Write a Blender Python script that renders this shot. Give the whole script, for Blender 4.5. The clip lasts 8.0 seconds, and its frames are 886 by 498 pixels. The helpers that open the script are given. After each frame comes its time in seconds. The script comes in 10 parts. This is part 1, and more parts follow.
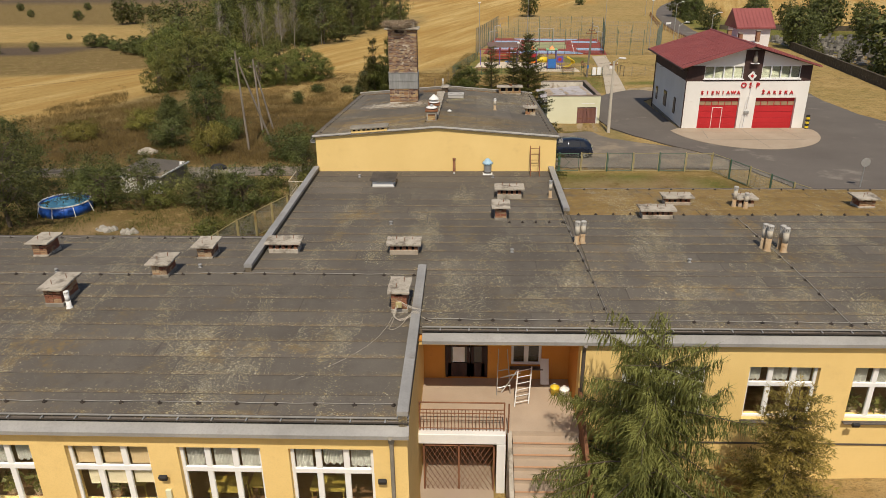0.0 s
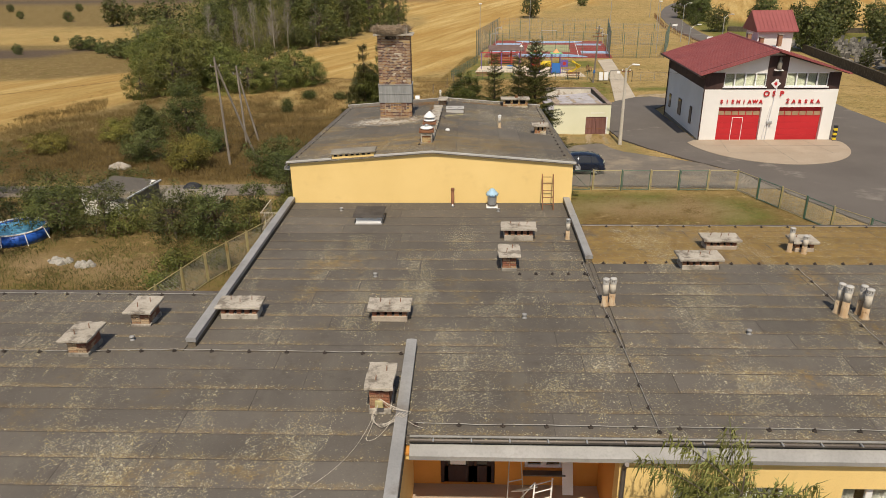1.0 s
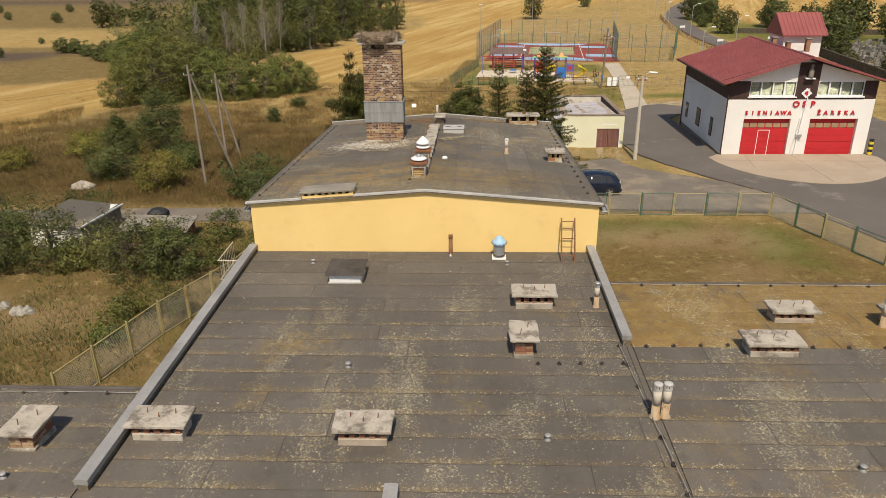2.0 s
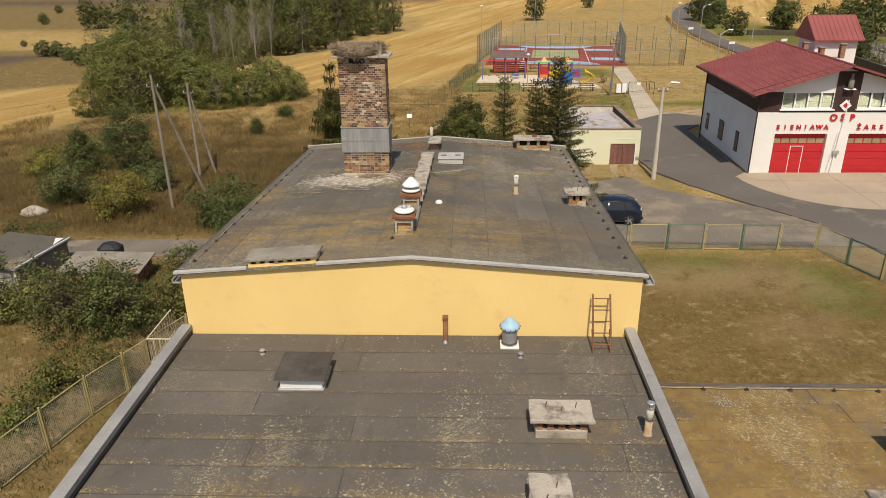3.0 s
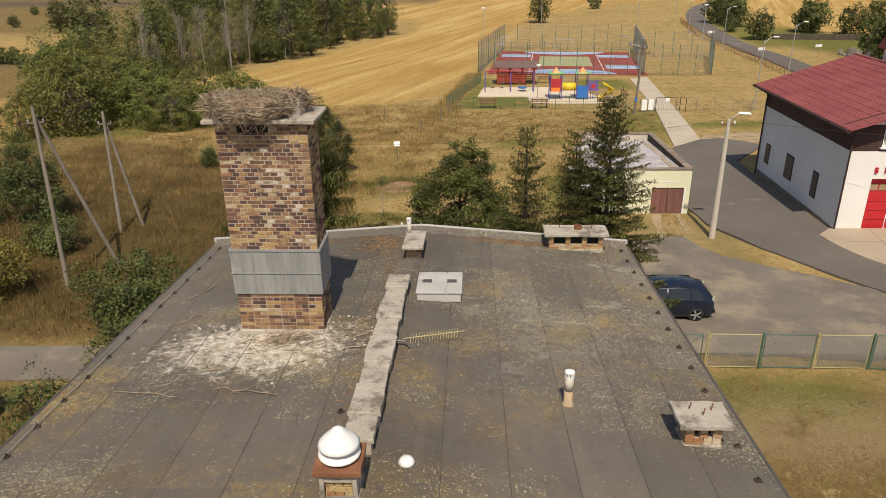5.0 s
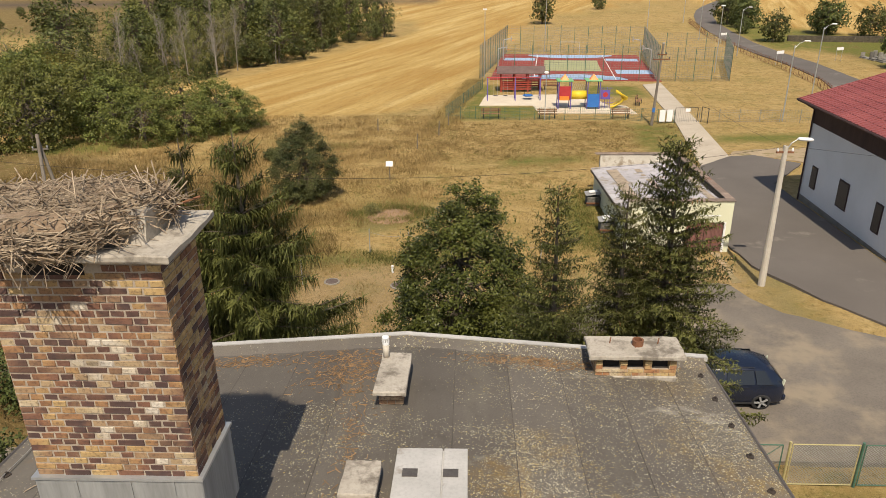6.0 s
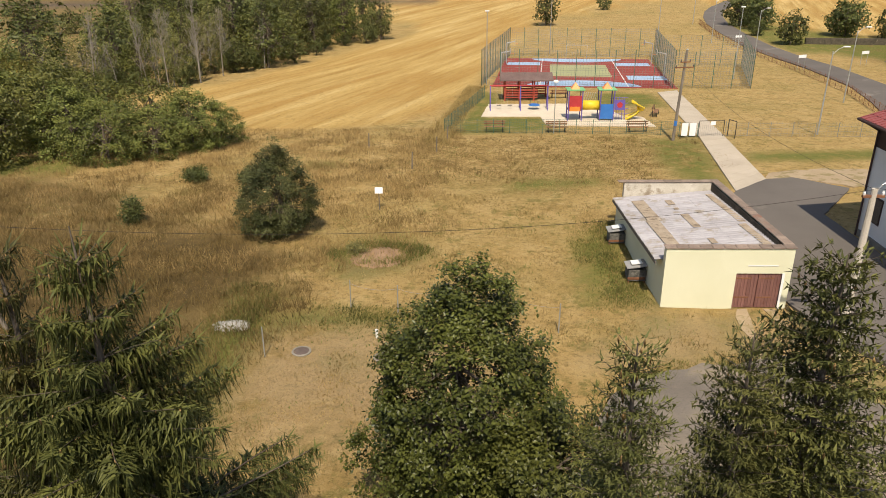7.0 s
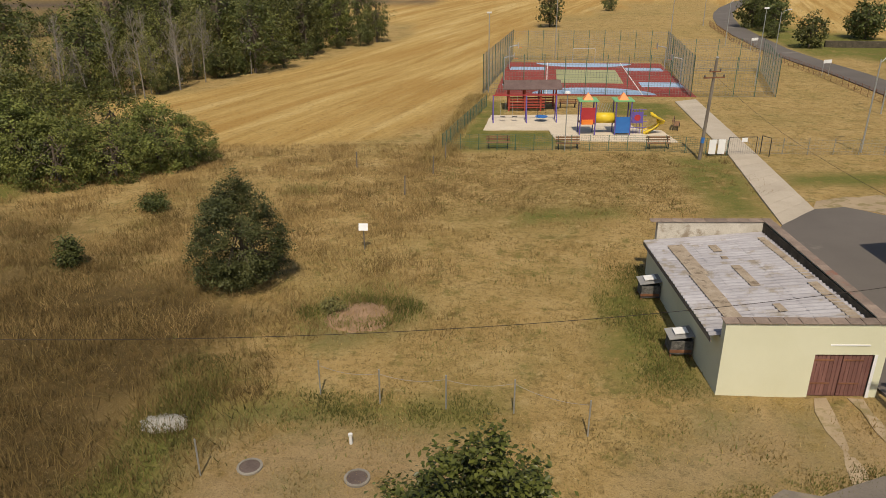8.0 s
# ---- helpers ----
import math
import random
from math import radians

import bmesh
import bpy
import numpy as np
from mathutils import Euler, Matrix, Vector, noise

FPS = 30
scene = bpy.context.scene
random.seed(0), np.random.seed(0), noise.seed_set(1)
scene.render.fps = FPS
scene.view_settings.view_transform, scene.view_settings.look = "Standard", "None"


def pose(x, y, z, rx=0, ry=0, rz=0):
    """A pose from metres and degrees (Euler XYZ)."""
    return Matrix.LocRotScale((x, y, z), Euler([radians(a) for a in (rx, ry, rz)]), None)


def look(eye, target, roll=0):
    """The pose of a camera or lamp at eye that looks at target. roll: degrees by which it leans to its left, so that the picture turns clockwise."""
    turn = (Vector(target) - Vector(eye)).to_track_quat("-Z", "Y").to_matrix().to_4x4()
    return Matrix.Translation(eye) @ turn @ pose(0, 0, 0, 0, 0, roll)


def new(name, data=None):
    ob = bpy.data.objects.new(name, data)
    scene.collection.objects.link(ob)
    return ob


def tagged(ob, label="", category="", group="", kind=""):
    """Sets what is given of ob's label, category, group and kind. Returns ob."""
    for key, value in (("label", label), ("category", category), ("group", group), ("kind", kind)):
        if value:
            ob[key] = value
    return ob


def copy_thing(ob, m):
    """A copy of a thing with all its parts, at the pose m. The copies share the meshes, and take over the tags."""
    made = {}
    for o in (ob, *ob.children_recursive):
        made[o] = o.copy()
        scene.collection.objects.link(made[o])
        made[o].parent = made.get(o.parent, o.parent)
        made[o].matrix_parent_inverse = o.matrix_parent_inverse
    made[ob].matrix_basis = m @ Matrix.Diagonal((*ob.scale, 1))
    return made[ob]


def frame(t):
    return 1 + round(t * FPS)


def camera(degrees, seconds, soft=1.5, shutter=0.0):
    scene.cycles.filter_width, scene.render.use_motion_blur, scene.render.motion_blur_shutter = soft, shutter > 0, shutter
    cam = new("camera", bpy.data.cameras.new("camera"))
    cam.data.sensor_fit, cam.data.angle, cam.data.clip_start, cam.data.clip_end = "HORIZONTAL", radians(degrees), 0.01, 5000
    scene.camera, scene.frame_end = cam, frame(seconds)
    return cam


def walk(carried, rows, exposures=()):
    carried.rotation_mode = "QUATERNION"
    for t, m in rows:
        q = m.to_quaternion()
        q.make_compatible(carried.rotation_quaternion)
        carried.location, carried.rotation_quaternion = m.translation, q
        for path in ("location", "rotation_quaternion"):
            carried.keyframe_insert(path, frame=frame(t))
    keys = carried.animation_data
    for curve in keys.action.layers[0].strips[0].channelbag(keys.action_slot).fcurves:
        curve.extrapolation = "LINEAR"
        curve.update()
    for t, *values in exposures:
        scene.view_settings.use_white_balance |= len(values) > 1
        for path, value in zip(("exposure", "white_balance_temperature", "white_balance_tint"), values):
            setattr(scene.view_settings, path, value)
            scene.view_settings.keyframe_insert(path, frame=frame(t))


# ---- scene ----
cam = camera(63.6, 8.0, 0.86)
METRES, EYE, TILT, LEAN, TURN = 49.0, 15.6, 0.0, 0.0, 2.3
ROWS = [
    (0.0, 0.0, 0.0, 0.0, -0.27, -23.15, 0.62),
    (0.5, 0.0014, 0.0515, -0.0028, -0.27, -23.13, 0.61),
    (1.0, 0.0029, 0.105, -0.0059, -0.29, -23.1, 0.62),
    (1.5, 0.0044, 0.161, -0.0089, -0.29, -23.09, 0.61),
    (3.0, 0.0104, 0.3394, -0.0185, -0.33, -23.06, 0.64),
    (3.5, 0.0128, 0.4015, -0.0217, -0.33, -23.05, 0.64),
    (4.0, 0.0154, 0.465, -0.0255, -0.33, -23.05, 0.64),
    (5.5, 0.0205, 0.6585, -0.0362, -0.36, -23.03, 0.67),
    (6.0, 0.0219, 0.7249, -0.0397, -0.36, -23.04, 0.7),
    (6.5, 0.0239, 0.7918, -0.0433, -0.34, -23.03, 0.69),
    (7.0, 0.026, 0.8603, -0.047, -0.33, -23.04, 0.71),
    (7.5, 0.0278, 0.9289, -0.0507, -0.34, -23.03, 0.68),
    (8.0, 0.0301, 0.998, -0.0549, -0.33, -23.03, 0.69),
]
walk(cam, [(t, pose(0, 0, EYE, TILT, LEAN, TURN) @ pose(METRES * x, METRES * y, METRES * z, 90 + pitch, roll, yaw)) for t, x, y, z, yaw, pitch, roll in ROWS], ((0.0, -0.1), (1.5, 0.1), (3.0, 0.06), (4.0, -0.03), (4.3, -0.08), (5.3, 0.2), (6.0, 0.28), (6.5, 0.31), (7.0, 0.36), (7.5, 0.05), (8.0, -0.16)))
# ---- light ----
SUN_EL, SUN_DIR = 56.0, Vector((-0.02, 0.68, -1.0))
world = bpy.data.worlds.new("sky")
scene.world = world
world.use_nodes = True
wn = world.node_tree.nodes
sky = wn.new("ShaderNodeTexSky")
sky.sky_type, sky.sun_disc = "NISHITA", False
sky.sun_elevation, sky.sun_rotation = radians(SUN_EL), radians(180)
sky.dust_density = 2.0
world.node_tree.links.new(sky.outputs[0], wn["Background"].inputs[0])
wn["Background"].inputs[1].default_value = 0.09
sun = new("sun", bpy.data.lights.new("sun", "SUN"))
sun.data.energy, sun.data.angle, sun.data.color = 4.1, radians(0.5), (1.0, 0.885, 0.715)
sun.matrix_world = look((0, -20, 40), Vector((0, -20, 40)) + SUN_DIR)

# ---- materials ----
TRANSP = {}


def nodes_of(name):
    m = bpy.data.materials.new(name)
    m.use_nodes = True
    return m, m.node_tree.nodes, m.node_tree.links


def noise_node(n, l, scale, detail=4.0, rough=0.55, coord=None, stretch=None):
    t = n.new("ShaderNodeTexNoise")
    t.inputs["Scale"].default_value, t.inputs["Detail"].default_value, t.inputs["Roughness"].default_value = scale, detail, rough
    if coord is not None:
        if stretch:
            mp = n.new("ShaderNodeMapping")
            mp.inputs["Scale"].default_value = stretch
            l.new(coord, mp.inputs[0])
            coord = mp.outputs[0]
        l.new(coord, t.inputs["Vector"])
    return t.outputs["Fac"]


def ramp(n, l, fac, stops):
    r = n.new("ShaderNodeValToRGB")
    e = r.color_ramp.elements
    while len(e) < len(stops):
        e.new(0.5)
    for k, (p, c) in enumerate(stops):
        e[k].position, e[k].color = p, (*c, 1) if len(c) == 3 else c
    l.new(fac, r.inputs[0])
    return r.outputs[0]


def mask(n, l, fac, lo, hi):
    r = n.new("ShaderNodeMapRange")
    r.interpolation_type = "SMOOTHSTEP"
    r.inputs[1].default_value, r.inputs[2].default_value = lo, hi
    l.new(fac, r.inputs[0])
    return r.outputs[0]


def blend(n, l, fac, a, b):
    m = n.new("ShaderNodeMix")
    m.data_type = "RGBA"
    for sock, v in ((m.inputs[0], fac), (m.inputs[6], a), (m.inputs[7], b)):
        if isinstance(v, (int, float)):
            sock.default_value = v
        elif isinstance(v, tuple):
            sock.default_value = (*v, 1)
        else:
            l.new(v, sock)
    return m.outputs[2]


def math_node(n, l, op, a, b):
    m = n.new("ShaderNodeMath")
    m.operation = op
    for sock, v in ((m.inputs[0], a), (m.inputs[1], b)):
        if isinstance(v, (int, float)):
            sock.default_value = v
        else:
            l.new(v, sock)
    return m.outputs[0]


def surface(name, a, b, scale=1.0, fine=25.0, rough=0.85, bump=0.3, depth=0.01, metal=0.0, stain=None, stain_at=(0.58, 0.7),
            stain_scale=0.6, vary=0.0, island=0.0, stretch=None, fine_amount=0.35, spec=0.3):
    """Two-scale surface: broad drift from a to b, fine grain, optional stains, optional change from piece to piece."""
    m, n, l = nodes_of(name)
    p = n["Principled BSDF"]
    pos = n.new("ShaderNodeNewGeometry").outputs["Position"]
    col = ramp(n, l, noise_node(n, l, scale, 5, 0.6, pos, stretch), [(0.32, a), (0.68, b)])
    grain = noise_node(n, l, fine, 3, 0.6, pos, stretch)
    col = blend(n, l, math_node(n, l, "MULTIPLY", mask(n, l, grain, 0.4, 0.75), fine_amount), col, tuple(c * 0.55 for c in a))
    if stain:
        col = blend(n, l, mask(n, l, noise_node(n, l, stain_scale, 6, 0.65, pos), *stain_at), col, stain)
    if vary or island:
        src = n.new("ShaderNodeObjectInfo").outputs["Random"] if vary else n.new("ShaderNodeNewGeometry").outputs["Random Per Island"]
        hsv = n.new("ShaderNodeHueSaturation")
        amount = vary or island
        l.new(math_node(n, l, "ADD", math_node(n, l, "MULTIPLY", src, amount), 1 - amount / 2), hsv.inputs["Value"])
        l.new(col, hsv.inputs["Color"])
        col = hsv.outputs[0]
    l.new(col, p.inputs["Base Color"])
    p.inputs["Roughness"].default_value, p.inputs["Metallic"].default_value = rough, metal
    p.inputs["Specular IOR Level"].default_value = spec
    if bump:
        bp = n.new("ShaderNodeBump")
        bp.inputs["Strength"].default_value, bp.inputs["Distance"].default_value = bump, depth
        l.new(grain, bp.inputs["Height"])
        l.new(bp.outputs[0], p.inputs["Normal"])
    return m


def foliage(name, dark, light, rough=0.6, trans=0.25):
    m, n, l = nodes_of(name)
    p = n["Principled BSDF"]
    geo = n.new("ShaderNodeNewGeometry")
    rnd = geo.outputs["Random Per Island"]
    big = noise_node(n, l, 0.7, 3, 0.5, geo.outputs["Position"])
    f = math_node(n, l, "ADD", math_node(n, l, "MULTIPLY", rnd, 0.5), math_node(n, l, "MULTIPLY", mask(n, l, big, 0.3, 0.7), 0.5))
    tree = n.new("ShaderNodeObjectInfo").outputs["Random"]
    col = ramp(n, l, f, [(0.05, dark), (0.8, light), (1.0, tuple(c * 1.15 for c in light))])
    hsv = n.new("ShaderNodeHueSaturation")
    l.new(math_node(n, l, "ADD", math_node(n, l, "MULTIPLY", tree, 0.3), 0.85), hsv.inputs["Value"])
    l.new(math_node(n, l, "ADD", math_node(n, l, "MULTIPLY", tree, 0.03), 0.485), hsv.inputs["Hue"])
    l.new(col, hsv.inputs["Color"])
    l.new(hsv.outputs[0], p.inputs["Base Color"])
    p.inputs["Roughness"].default_value = rough
    p.inputs["Specular IOR Level"].default_value = 0.25
    tr = n.new("ShaderNodeBsdfTranslucent")
    l.new(hsv.outputs[0], tr.inputs[0])
    mx = n.new("ShaderNodeMixShader")
    mx.inputs[0].default_value = trans
    l.new(p.outputs[0], mx.inputs[1])
    l.new(tr.outputs[0], mx.inputs[2])
    l.new(mx.outputs[0], n["Material Output"].inputs[0])
    return m


def felt(name, moss, splash=False, clean=0.0):
    """Old roofing felt: grey-brown, fine pale lichen in streaky patches and along the laps, ochre moss; splash: droppings round the chimney foot."""
    m, n, l = nodes_of(name)
    p = n["Principled BSDF"]
    pos = n.new("ShaderNodeNewGeometry").outputs["Position"]
    broad = noise_node(n, l, 0.35, 5, 0.6, pos)
    col = ramp(n, l, broad, [(0.3, (0.096, 0.084, 0.071)), (0.7, (0.142, 0.125, 0.105))])
    streak = noise_node(n, l, 0.8, 5, 0.65, pos, (2.2, 0.35, 1.0))
    col = blend(n, l, math_node(n, l, "MULTIPLY", mask(n, l, streak, 0.48, 0.72), 0.3 - 0.15 * clean), col, (0.182, 0.163, 0.127))
    scuff = noise_node(n, l, 2.3, 7, 0.75, pos)
    col = blend(n, l, math_node(n, l, "MULTIPLY", mask(n, l, scuff, 0.53, 0.68), 0.4), col, (0.067, 0.058, 0.049))
    grain = noise_node(n, l, 60, 2, 0.6, pos)
    col = blend(n, l, math_node(n, l, "MULTIPLY", mask(n, l, grain, 0.45, 0.7), 0.3), col, (0.055, 0.048, 0.042))
    # where water stands: broad damp areas, and the lower edge of every strip
    damp = mask(n, l, noise_node(n, l, 0.16, 4, 0.6, pos), 0.36, 0.62)
    gen = n.new("ShaderNodeSeparateXYZ")
    l.new(n.new("ShaderNodeTexCoord").outputs["Generated"], gen.inputs[0])
    lap = mask(n, l, gen.outputs[1], 0.34, 0.0)
    if splash:
        lap = math_node(n, l, "MULTIPLY", lap, 0.0)
    lap = math_node(n, l, "MULTIPLY", lap, mask(n, l, noise_node(n, l, 0.6, 5, 0.7, pos), 0.34, 0.6))
    mm = mask(n, l, noise_node(n, l, 0.45, 6, 0.72, pos), 0.60 - 0.42 * moss, 0.80 - 0.30 * moss)
    if moss < 0.5:
        mm = math_node(n, l, "MAXIMUM", math_node(n, l, "MULTIPLY", mm, damp), math_node(n, l, "MULTIPLY", lap, 0.55 - 0.4 * clean))
    if splash:
        bed = n.new("ShaderNodeVectorMath")
        bed.operation = "DISTANCE"
        oval = n.new("ShaderNodeMapping")
        oval.inputs["Scale"].default_value = (0.40, 1.0, 0.0)
        l.new(pos, oval.inputs[0])
        l.new(oval.outputs[0], bed.inputs[0])
        bed.inputs[1].default_value = (-2.9 * 0.40, 34.3, 0.0)
        mm = math_node(n, l, "MAXIMUM", mm, math_node(n, l, "MULTIPLY", mask(n, l, bed.outputs["Value"], 3.3, 0.7), mask(n, l, noise_node(n, l, 0.9, 6, 0.7, pos, (0.5, 1.7, 1.0)), 0.36, 0.56)))
    mm = math_node(n, l, "MULTIPLY", mm, mask(n, l, noise_node(n, l, 7, 4, 0.75, pos), 0.36 - 0.12 * moss, 0.60 - 0.08 * moss))
    col = blend(n, l, math_node(n, l, "MULTIPLY", mm, 0.82 if splash else 0.68 + 0.14 * moss), col, ramp(n, l, noise_node(n, l, 2.5, 4, 0.6, pos), [(0.3, (0.205, 0.118, 0.030)), (0.7, (0.295, 0.195, 0.052))]))
    warp = n.new("ShaderNodeVectorMath")
    warp.operation = "MULTIPLY_ADD"
    nz = n.new("ShaderNodeTexNoise")
    nz.inputs["Scale"].default_value = 34.0
    nz.inputs["Detail"].default_value = 4.0
    l.new(pos, nz.inputs["Vector"])
    l.new(nz.outputs["Color"], warp.inputs[0])
    warp.inputs[1].default_value = (0.05, 0.05, 0.05)
    l.new(pos, warp.inputs[2])
    patch = mask(n, l, noise_node(n, l, 0.5, 6, 0.72, pos, (0.6, 1.1, 1.0) if splash else (1.1, 0.45, 1.0)), 0.46, 0.72)
    patch = math_node(n, l, "MULTIPLY", patch, math_node(n, l, "ADD", math_node(n, l, "MULTIPLY", damp, 0.7), 0.6))
    patch = math_node(n, l, "ADD", patch, math_node(n, l, "MULTIPLY", lap, 0.4))
    patch = math_node(n, l, "MULTIPLY", patch, 1.0 - 0.72 * clean)
    if splash:
        patch = math_node(n, l, "MULTIPLY", patch, 0.8)
        patch = math_node(n, l, "ADD", patch, math_node(n, l, "MULTIPLY", mm, 0.3))
        # lichen thickens over the rear slope and along the gable edge
        xyz = n.new("ShaderNodeSeparateXYZ")
        l.new(pos, xyz.inputs[0])
        uneven = mask(n, l, noise_node(n, l, 0.8, 6, 0.7, pos), 0.3, 0.62)
        rear = math_node(n, l, "MULTIPLY", mask(n, l, xyz.outputs[0], -0.9, 0.5), mask(n, l, xyz.outputs[1], 38.0, 41.0))
        rim = math_node(n, l, "MULTIPLY", mask(n, l, xyz.outputs[1], 33.7, 32.1), 0.75)
        patch = math_node(n, l, "ADD", patch, math_node(n, l, "MULTIPLY", math_node(n, l, "MAXIMUM", math_node(n, l, "MULTIPLY", rear, 0.34), rim), uneven))
        smear = math_node(n, l, "MULTIPLY", rear, mask(n, l, noise_node(n, l, 0.7, 8, 0.8, pos, (0.8, 1.6, 1.0)), 0.56, 0.66))
        col = blend(n, l, math_node(n, l, "MULTIPLY", smear, 0.6), col, (0.34, 0.315, 0.265))
    lich = None
    for scale, share in ((28.0, 0.40), (52.0, 0.85)) if splash else ((15.0, 0.20), (28.0, 0.40), (52.0, 0.85)):
        vor = n.new("ShaderNodeTexVoronoi")
        vor.inputs["Scale"].default_value = scale
        l.new(warp.outputs[0], vor.inputs["Vector"])
        cell = n.new("ShaderNodeSeparateColor")
        l.new(vor.outputs["Color"], cell.inputs[0])
        spot = mask(n, l, vor.outputs["Distance"], 0.46, 0.32)
        pick = mask(n, l, math_node(n, l, "SUBTRACT", math_node(n, l, "MULTIPLY", patch, share), cell.outputs[0]), -0.04, 0.04)
        one = math_node(n, l, "MULTIPLY", spot, pick)
        lich = one if lich is None else math_node(n, l, "MAXIMUM", lich, one)
    tint = ramp(n, l, math_node(n, l, "ADD", math_node(n, l, "MULTIPLY", cell.outputs[1], 0.5), math_node(n, l, "MULTIPLY", noise_node(n, l, 0.9, 3, 0.6, pos), 0.5)), [(0.3, (0.50, 0.47, 0.37)), (0.52, (0.43, 0.385, 0.24)), (0.72, (0.36, 0.265, 0.08))])
    col = blend(n, l, math_node(n, l, "MULTIPLY", lich, 0.92), col, tint)
    if splash:
        d = n.new("ShaderNodeVectorMath")
        d.operation = "DISTANCE"
        sq = n.new("ShaderNodeMapping")
        sq.inputs["Scale"].default_value = (0.62, 1.0, 0.0)
        l.new(pos, sq.inputs[0])
        l.new(sq.outputs[0], d.inputs[0])
        d.inputs[1].default_value = (-4.1 * 0.62, 40.45, 0.0)
        near = mask(n, l, d.outputs["Value"], 2.5, 0.2)
        rough_n = noise_node(n, l, 4.5, 8, 0.84, pos)
        wash = mask(n, l, math_node(n, l, "ADD", math_node(n, l, "MULTIPLY", near, 0.36), rough_n), 0.70, 0.86)
        col = blend(n, l, math_node(n, l, "MULTIPLY", wash, 0.9), col, ramp(n, l, noise_node(n, l, 6, 4, 0.7, pos), [(0.35, (0.36, 0.30, 0.22)), (0.62, (0.62, 0.58, 0.50))]))
    hsv = n.new("ShaderNodeHueSaturation")
    l.new(math_node(n, l, "ADD", math_node(n, l, "MULTIPLY", n.new("ShaderNodeObjectInfo").outputs["Random"], 0.2), 0.92), hsv.inputs["Value"])
    l.new(col, hsv.inputs["Color"])
    l.new(hsv.outputs[0], p.inputs["Base Color"])
    p.inputs["Roughness"].default_value, p.inputs["Specular IOR Level"].default_value = 0.85, 0.25
    bp = n.new("ShaderNodeBump")
    bp.inputs["Strength"].default_value, bp.inputs["Distance"].default_value = 0.4, 0.01
    l.new(math_node(n, l, "ADD", grain, lich), bp.inputs["Height"])
    l.new(bp.outputs[0], p.inputs["Normal"])
    return m


def brick_mat(name, per_object, stops):
    m, n, l = nodes_of(name)
    p = n["Principled BSDF"]
    rnd = n.new("ShaderNodeObjectInfo").outputs["Random"] if per_object else n.new("ShaderNodeNewGeometry").outputs["Random Per Island"]
    pos = n.new("ShaderNodeNewGeometry").outputs["Position"]
    drift = mask(n, l, noise_node(n, l, 0.75, 3, 0.6, pos), 0.3, 0.7)
    col = ramp(n, l, math_node(n, l, "ADD", math_node(n, l, "MULTIPLY", rnd, 0.62), math_node(n, l, "MULTIPLY", drift, 0.38)), stops)
    lime = mask(n, l, noise_node(n, l, 5, 6, 0.75, pos), 0.58, 0.72)
    col = blend(n, l, math_node(n, l, "MULTIPLY", lime, 0.28), col, (0.46, 0.39, 0.31))
    grain = noise_node(n, l, 30, 4, 0.6, pos)
    col = blend(n, l, math_node(n, l, "MULTIPLY", mask(n, l, grain, 0.45, 0.7), 0.55), col, (0.07, 0.045, 0.04))
    soot = mask(n, l, noise_node(n, l, 1.3, 5, 0.6, pos), 0.52, 0.7)
    col = blend(n, l, math_node(n, l, "MULTIPLY", soot, 0.45), col, (0.06, 0.045, 0.045))
    l.new(col, p.inputs["Base Color"])
    p.inputs["Roughness"].default_value, p.inputs["Specular IOR Level"].default_value = 0.9, 0.2
    bp = n.new("ShaderNodeBump")
    bp.inputs["Strength"].default_value, bp.inputs["Distance"].default_value = 0.5, 0.006
    l.new(grain, bp.inputs["Height"])
    l.new(bp.outputs[0], p.inputs["Normal"])
    return m


